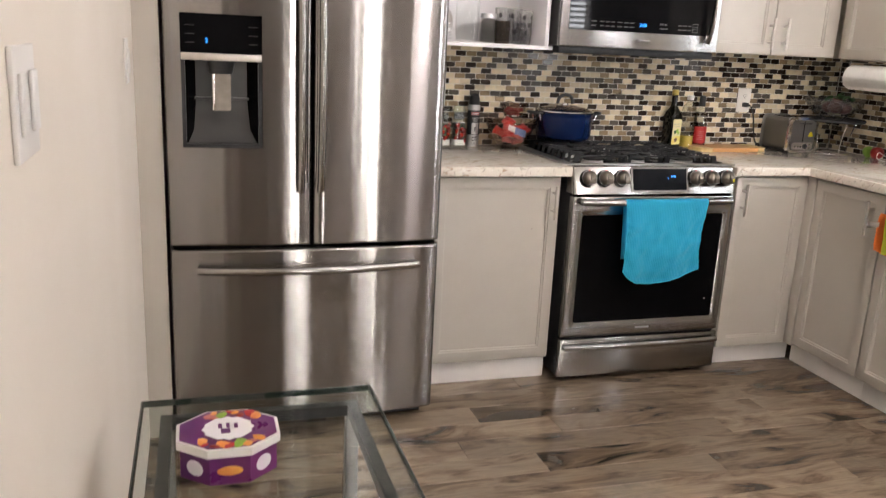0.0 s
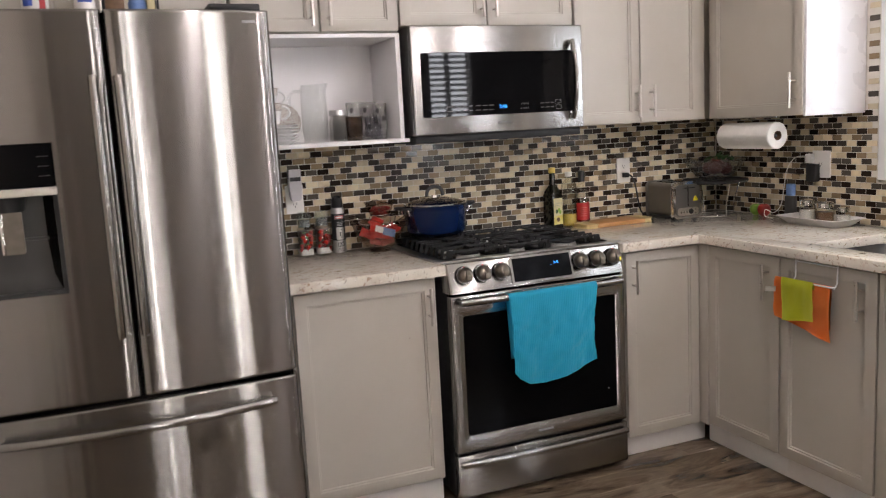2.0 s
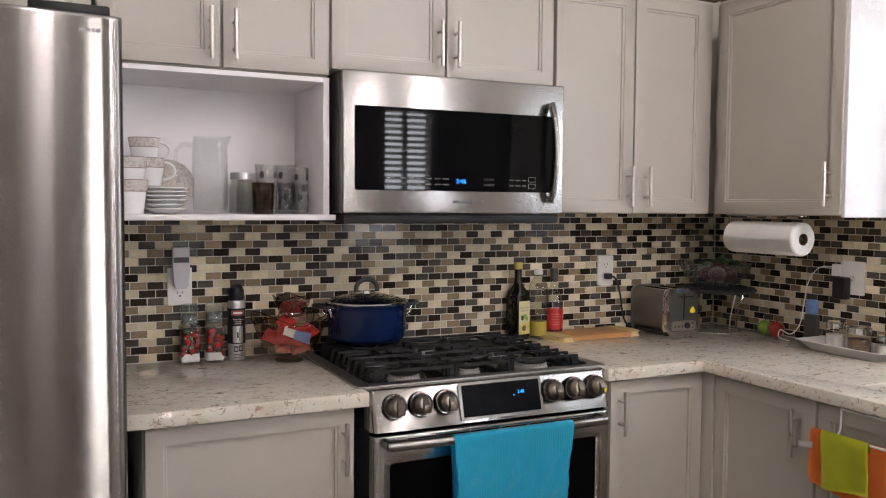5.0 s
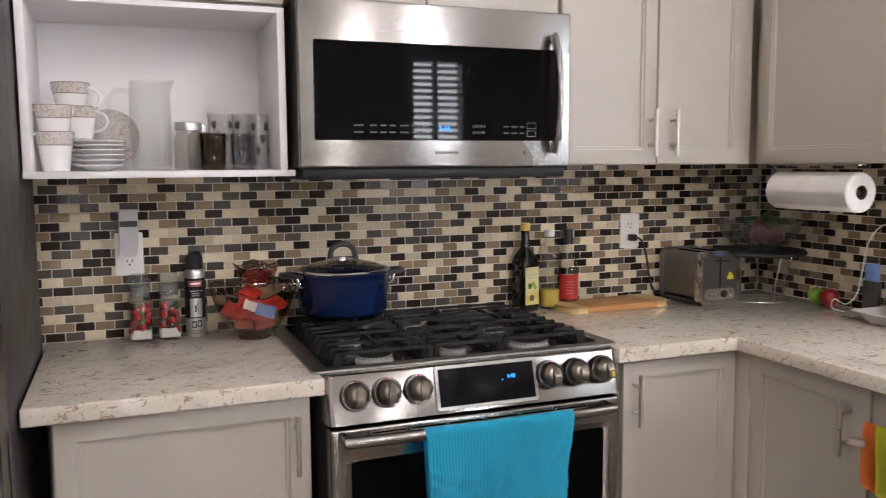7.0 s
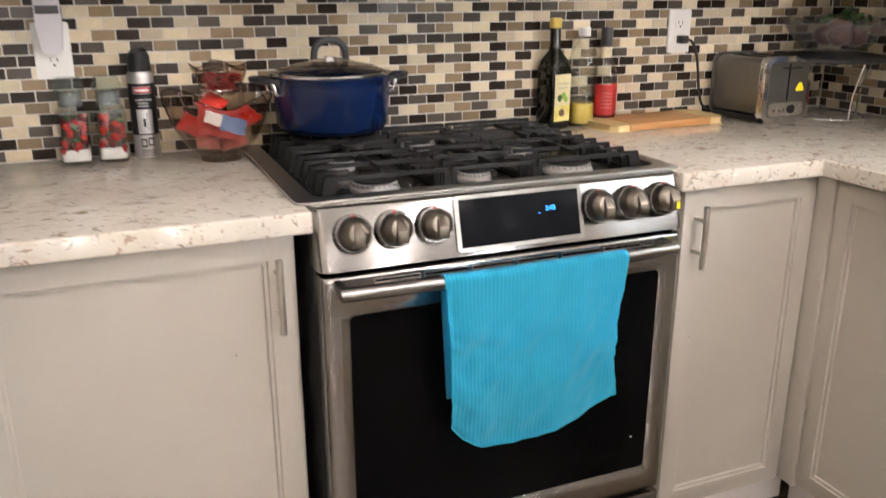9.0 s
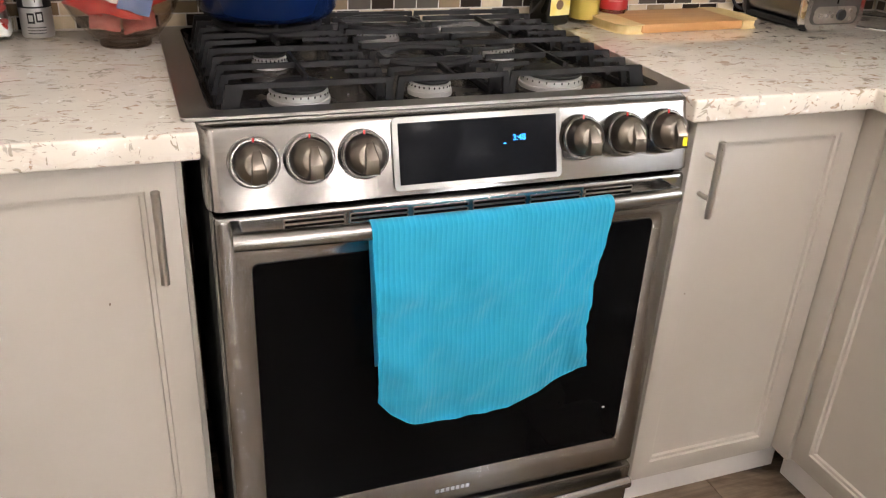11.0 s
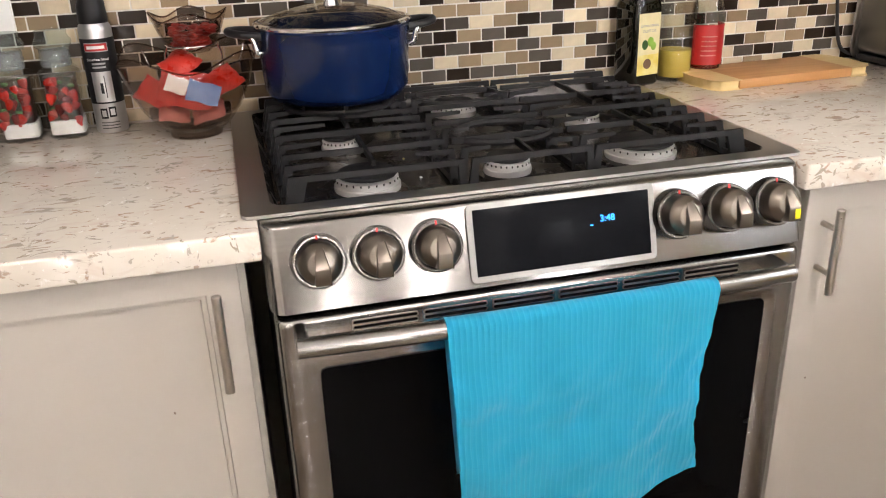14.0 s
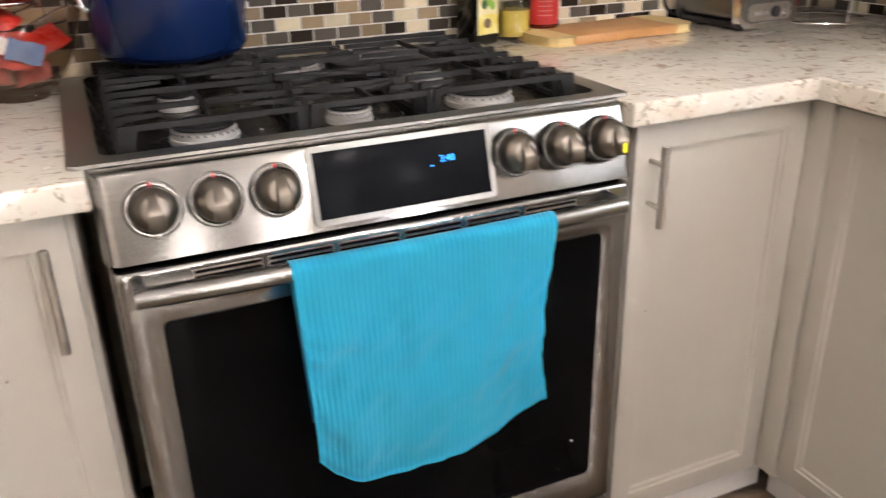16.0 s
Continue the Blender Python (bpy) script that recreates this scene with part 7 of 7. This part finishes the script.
part("vessel", lathe([(0, 0), (0.026, 0), (0.028, 0.004), (0.032, 0.095), (0.0305, 0.095), (0.026, 0.008), (0, 0.006)], (-1.150, -0.720, FT), 28), clear_plastic, wt)
wp = thing("plastic_tub", (-1.225, -0.735, FT), "white tub with red and blue print", "tub")
part("tub_body", lathe([(0, 0), (0.030, 0), (0.033, 0.004), (0.036, 0.062), (0, 0.062)], (-1.225, -0.735, FT), 28), white_plastic, wp)
part("lid", lathe([(0, 0.0622), (0.038, 0.0622), (0.038, 0.070), (0, 0.072)], (-1.225, -0.735, FT), 28), white_plastic, wp)
part("blue_print", wrap(-1.225, -0.735, 0.0350, 215, 262, FT + 0.030, FT + 0.050, 8), label_deep_blue, wp)
part("red_print", wrap(-1.225, -0.735, 0.0350, 290, 320, FT + 0.012, FT + 0.050, 8), label_red, wp)

# ---- glass console table by the side wall ----
TZ = 0.72
TBX0, TBX1, TBY0, TBY1 = -1.535, -1.110, -3.15, -2.115
tb_ = thing("console_table", (-1.32, -2.6, 0), "narrow glass console table with grey metal frame", "table")
gt = part("glass_top", box(TBX0 + 0.005, TBX1 - 0.005, TBY0 + 0.005, TBY1 - 0.005, TZ - 0.012, TZ - 0.0005), table_glass, tb_, "green-edged glass top")
for a, b, c, d in ((TBX0, TBX0 + 0.0048, TBY0, TBY1), (TBX1 - 0.0048, TBX1, TBY0, TBY1), (TBX0 + 0.005, TBX1 - 0.005, TBY0, TBY0 + 0.0048), (TBX0 + 0.005, TBX1 - 0.005, TBY1 - 0.0048, TBY1)):
    part("polished_edge", box(a, b, c, d, TZ - 0.012, TZ), glass_edge, gt, "dark green polished glass edge", bevel=0.001)
bm = box(TBX0 + 0.035, TBX0 + 0.055, TBY0 + 0.04, TBY1 - 0.04, TZ - 0.034, TZ - 0.0125)
box(TBX1 - 0.055, TBX1 - 0.035, TBY0 + 0.04, TBY1 - 0.04, TZ - 0.034, TZ - 0.0125, bm)
box(TBX0 + 0.055, TBX1 - 0.055, TBY1 - 0.06, TBY1 - 0.04, TZ - 0.034, TZ - 0.0125, bm)
box(TBX0 + 0.055, TBX1 - 0.055, TBY0 + 0.04, TBY0 + 0.06, TZ - 0.034, TZ - 0.0125, bm)
part("top_frame", bm, black_plastic, tb_, "black metal frame")
for lx in (TBX0 + 0.045, TBX1 - 0.045):
    for ly in (TBY0 + 0.05, TBY1 - 0.05):
        part("leg", box(lx - 0.012, lx + 0.012, ly - 0.012, ly + 0.012, 0.0, TZ - 0.0342), dark_steel, tb_, bevel=0.002)

# Octagonal sweet tin.
QX, QY = -1.390, -2.375
tin = thing("sweet_tin", (QX, QY, TZ), "purple octagonal sweet box with a white rimmed lid", "box")


def octagon(r, y_scale=0.86):
    return [(QX + r * math.cos(radians(22.5 + 45 * k)), QY + r * y_scale * math.sin(radians(22.5 + 45 * k))) for k in range(8)]


part("box_body", prism(octagon(0.078), "z", TZ, TZ + 0.046), purple_card, tin, bevel=0.002)
ldt = part("lid", prism(octagon(0.084), "z", TZ + 0.0465, TZ + 0.060), white_plastic, tin, "white plastic lid rim", bevel=0.003)
part("lid_top", prism(octagon(0.0785), "z", TZ + 0.0602, TZ + 0.0612), purple_card, ldt, "printed purple lid")
part("lid_badge", lathe([(0, 0.0615), (0.038, 0.0615), (0.038, 0.0622), (0, 0.0622)], (QX, QY, TZ), 28, shape=lambda a, r, z: (r * (1 + 0.06 * math.cos(12 * a)), z)), print_white, ldt, "white badge")
for k, (dx, dy, w) in enumerate([(-0.012, 0.008, 0.006), (0.0, 0.008, 0.005), (0.012, 0.006, 0.006), (-0.004, -0.010, 0.014)]):
    part("badge_text", box(QX + dx - w / 2, QX + dx + w / 2, QY + dy - 0.008, QY + dy + 0.008, TZ + 0.0623, TZ + 0.0626), purple_card, ldt)
rr = random.Random(21)
for k in range(17):
    a = radians((45 + 10 * k if k < 8 else -135 + 11 * (k - 8)) + 6 * rr.random())
    m_ = (orange_card, label_red, deep_red, orange_card, label_red, apple_green, orange_card, pink_pack)[k % 8]
    s = 0.0045 + 0.0065 * rr.random()
    q = 0.054 + 0.014 * rr.random()
    part("printed_sweet", turned(blob((0, 0, 0), (s * 1.5, s, 0.0009), None, 9, 5, 0.45, k), pose(QX + q * math.cos(a), QY + 0.86 * q * math.sin(a), TZ + 0.0613, 0, 0, rr.random() * 180)), m_, ldt)
for k in range(8):
    a = radians(45 * k + 45)
    r_ = 0.078 * math.cos(radians(22.5))
    m_ = print_white if k % 2 == 0 else orange_card
    part("side_print", turned(blob((0, 0, 0), (0.016 if k % 2 == 0 else 0.02, 0.0008, 0.013 if k % 2 == 0 else 0.008), None, 14, 8), pose(QX + r_ * math.cos(a), QY + 0.86 * r_ * math.sin(a), TZ + 0.022, 0, 0, math.degrees(math.atan2(math.sin(a), 0.86 * math.cos(a))) + 90)), m_, tin)

# Switch plate on the side wall, and a plate shaped for a wall highlight.
sw = thing("switch_and_glint", (XL, -2.60, 1.24), "white double rocker light switch on the wall", "switch")
part("plate", box(XL, XL + 0.006, -2.665, -2.545, 1.240, 1.360), white_plastic, sw, bevel=0.002)
for y_ in (-2.635, -2.575):
    part("rocker", box(XL + 0.0062, XL + 0.011, y_ - 0.016, y_ + 0.016, 1.267, 1.333), white_plastic, sw, bevel=0.002)
# Added pale plate and rocker in place of a bright glint beside the fridge.
sw = thing("switch_and_glint", (XL, -1.14, 1.23), "white plate standing in for a highlight on the wall by the fridge", "switch")
part("plate", box(XL, XL + 0.006, -1.180, -1.105, 1.225, 1.345), white_plastic, sw, bevel=0.002)
part("rocker", box(XL + 0.0062, XL + 0.011, -1.158, -1.126, 1.252, 1.318), white_plastic, sw, bevel=0.002)

# ---- small pieces of the setting: tiles and planks ----
TW, TH, GAP = 0.0493, 0.0246, 0.0026


def tile_mesh(name, axis, hue, w=TW - GAP, h=TH - GAP, d=0.004):
    b = box(-w / 2, w / 2, -d, 0.001, -h / 2, h / 2)
    soften(b, 0.0007, 1)
    if axis == "x":
        turned(b, pose(0, 0, 0, 0, 0, -90))
    return mesh_of(name, b, tile_single[hue], (0, 0, 0))


def tile_faces(verts, faces, c, du, w, h, d):
    """Adds one bevelled tile, at the centre c on the wall, du along the wall, into plain lists."""
    n = Vector((0, -1, 0)) if abs(du.x) > 0.5 else Vector((-1, 0, 0))
    up = Vector((0, 0, 1))
    k = len(verts)
    for s, o in ((0.0, 0.0), (0.0, d - 0.0006), (0.0007, d)):
        for a, b in ((-1, -1), (1, -1), (1, 1), (-1, 1)):
            verts.append(c + du * a * (w / 2 - s) + up * b * (h / 2 - s) + n * o)
    for q in (0, 4):
        for e in range(4):
            j = (e + 1) % 4
            faces.append((k + q + e, k + q + j, k + q + 4 + j, k + q + 4 + e))
    faces.append((k + 8, k + 9, k + 10, k + 11))


def tile_field(parent, axis, lo, hi, z0, z1, single=None, keep=None):
    mes = [tile_mesh("tile", axis, k) for k in range(4)] if single else None
    du = Vector((1, 0, 0)) if axis == "y" else Vector((0, 1, 0))
    verts, faces, hues = [], [], []
    rr = random.Random(5)
    weights = [w for _, w in TILE_HUES.values()]
    below = {}
    row = 0
    z = z0 + TH / 2
    while z - TH / 2 < z1 - 0.004:
        h = min(TH, (z1 - (z - TH / 2))) - GAP
        zc = z - TH / 2 + GAP / 2 + h / 2
        u = lo - (TW / 2 if row % 2 else 0)
        last, here = None, {}
        while u < hi - 0.003:
            a, b = max(u, lo), min(u + TW, hi)
            cell = round(2 * (u - lo) / TW)
            near = {last, below.get(cell - 1), below.get(cell + 1)}
            hue = rr.choices(range(4), weights)[0]
            for _ in range(2):
                if hue in near:
                    hue = rr.choices(range(4), weights)[0]
            last = here[cell] = hue
            if b - a > 0.008:
                uc, w = (a + b) / 2, b - a - GAP
                place = Vector((uc, 0, zc)) if axis == "y" else Vector((XR, uc, zc))
                if keep is None or keep(uc, zc, w / 2):
                    whole = w > TW - GAP - 0.001 and h > TH - GAP - 0.001
                    if single and whole and single[0] < uc < single[1]:
                        t = new("tile", mes[hue])
                        t.parent = parent
                        t.location = place - BASE[parent.name]
                    else:
                        tile_faces(verts, faces, place, du, w, h, 0.004 + 0.0004 * rr.random())
                        hues += [hue] * 9
            u += TW
        z += TH
        row += 1
        below = here
    me2 = bpy.data.meshes.new("tile_field")
    me2.from_pydata([v - BASE[parent.name] for v in verts], [], faces)
    for m in tile_joined:
        me2.materials.append(m)
    me2.polygons.foreach_set("material_index", hues)
    ob = new("tile_field", me2)
    ob.parent = parent
    tagged(ob, "glass and stone mosaic tiles in cream, grey and brown", kind="stuff")


part("grout_bed", box(-0.656, XR - 0.005, -0.0027, 0.0, 0.9165, 1.377), grout, wall_north, "pale grout")
bm = box(XR - 0.0027, XR, -1.955, -0.006, 0.9165, 1.094)
box(XR - 0.0027, XR, -0.957, -0.006, 1.094, 1.372, bm)
box(XR - 0.0027, XR, -0.957, -0.886, 1.372, 2.13, bm)
part("grout_bed", bm, grout, wall_east, "pale grout")
tile_field(wall_north, "y", -0.607 - TW, XR - 0.005, 0.9165, 1.377, single=(-0.03, 0.80))


def clear_of_cabinet(y, z, half):
    if z < 1.373:
        return not (y - half < -0.956 and z > 1.095 and y + half > -1.93)
    return y + half < -0.886 and y - half > -0.957


tile_field(wall_east, "x", -1.955, -0.006, 0.9165, 2.13, keep=clear_of_cabinet)

rr = random.Random(11)
PW = 0.128
floor_ob = bpy.data.objects["floor"]
plank_shapes = {}
y = YB
row = 0
while y < -0.02:
    x = XL - rr.random() * 0.9
    while x < XF:
        ln = rr.choice((0.9, 1.05, 1.2, 1.35))
        a, b = max(x, XL), min(x + ln, XF)
        if b - a > 0.03 and not (a > XR and y > -2.5):
            key = round(b - a, 3)
            if key not in plank_shapes:
                q = box(-(b - a) / 2 + 0.0008, (b - a) / 2 - 0.0008, -PW / 2 + 0.0006, PW / 2 - 0.0006, -0.012, 0.0)
                soften(q, 0.0012, 1)
                plank_shapes[key] = mesh_of("plank", q, plank_mat, (0, 0, 0))
            t = new("plank", plank_shapes[key])
            t.parent = floor_ob
            t.location = Vector(((a + b) / 2, y + PW / 2, 0)) - BASE["floor"]
        x += ln
    y += PW
    row += 1
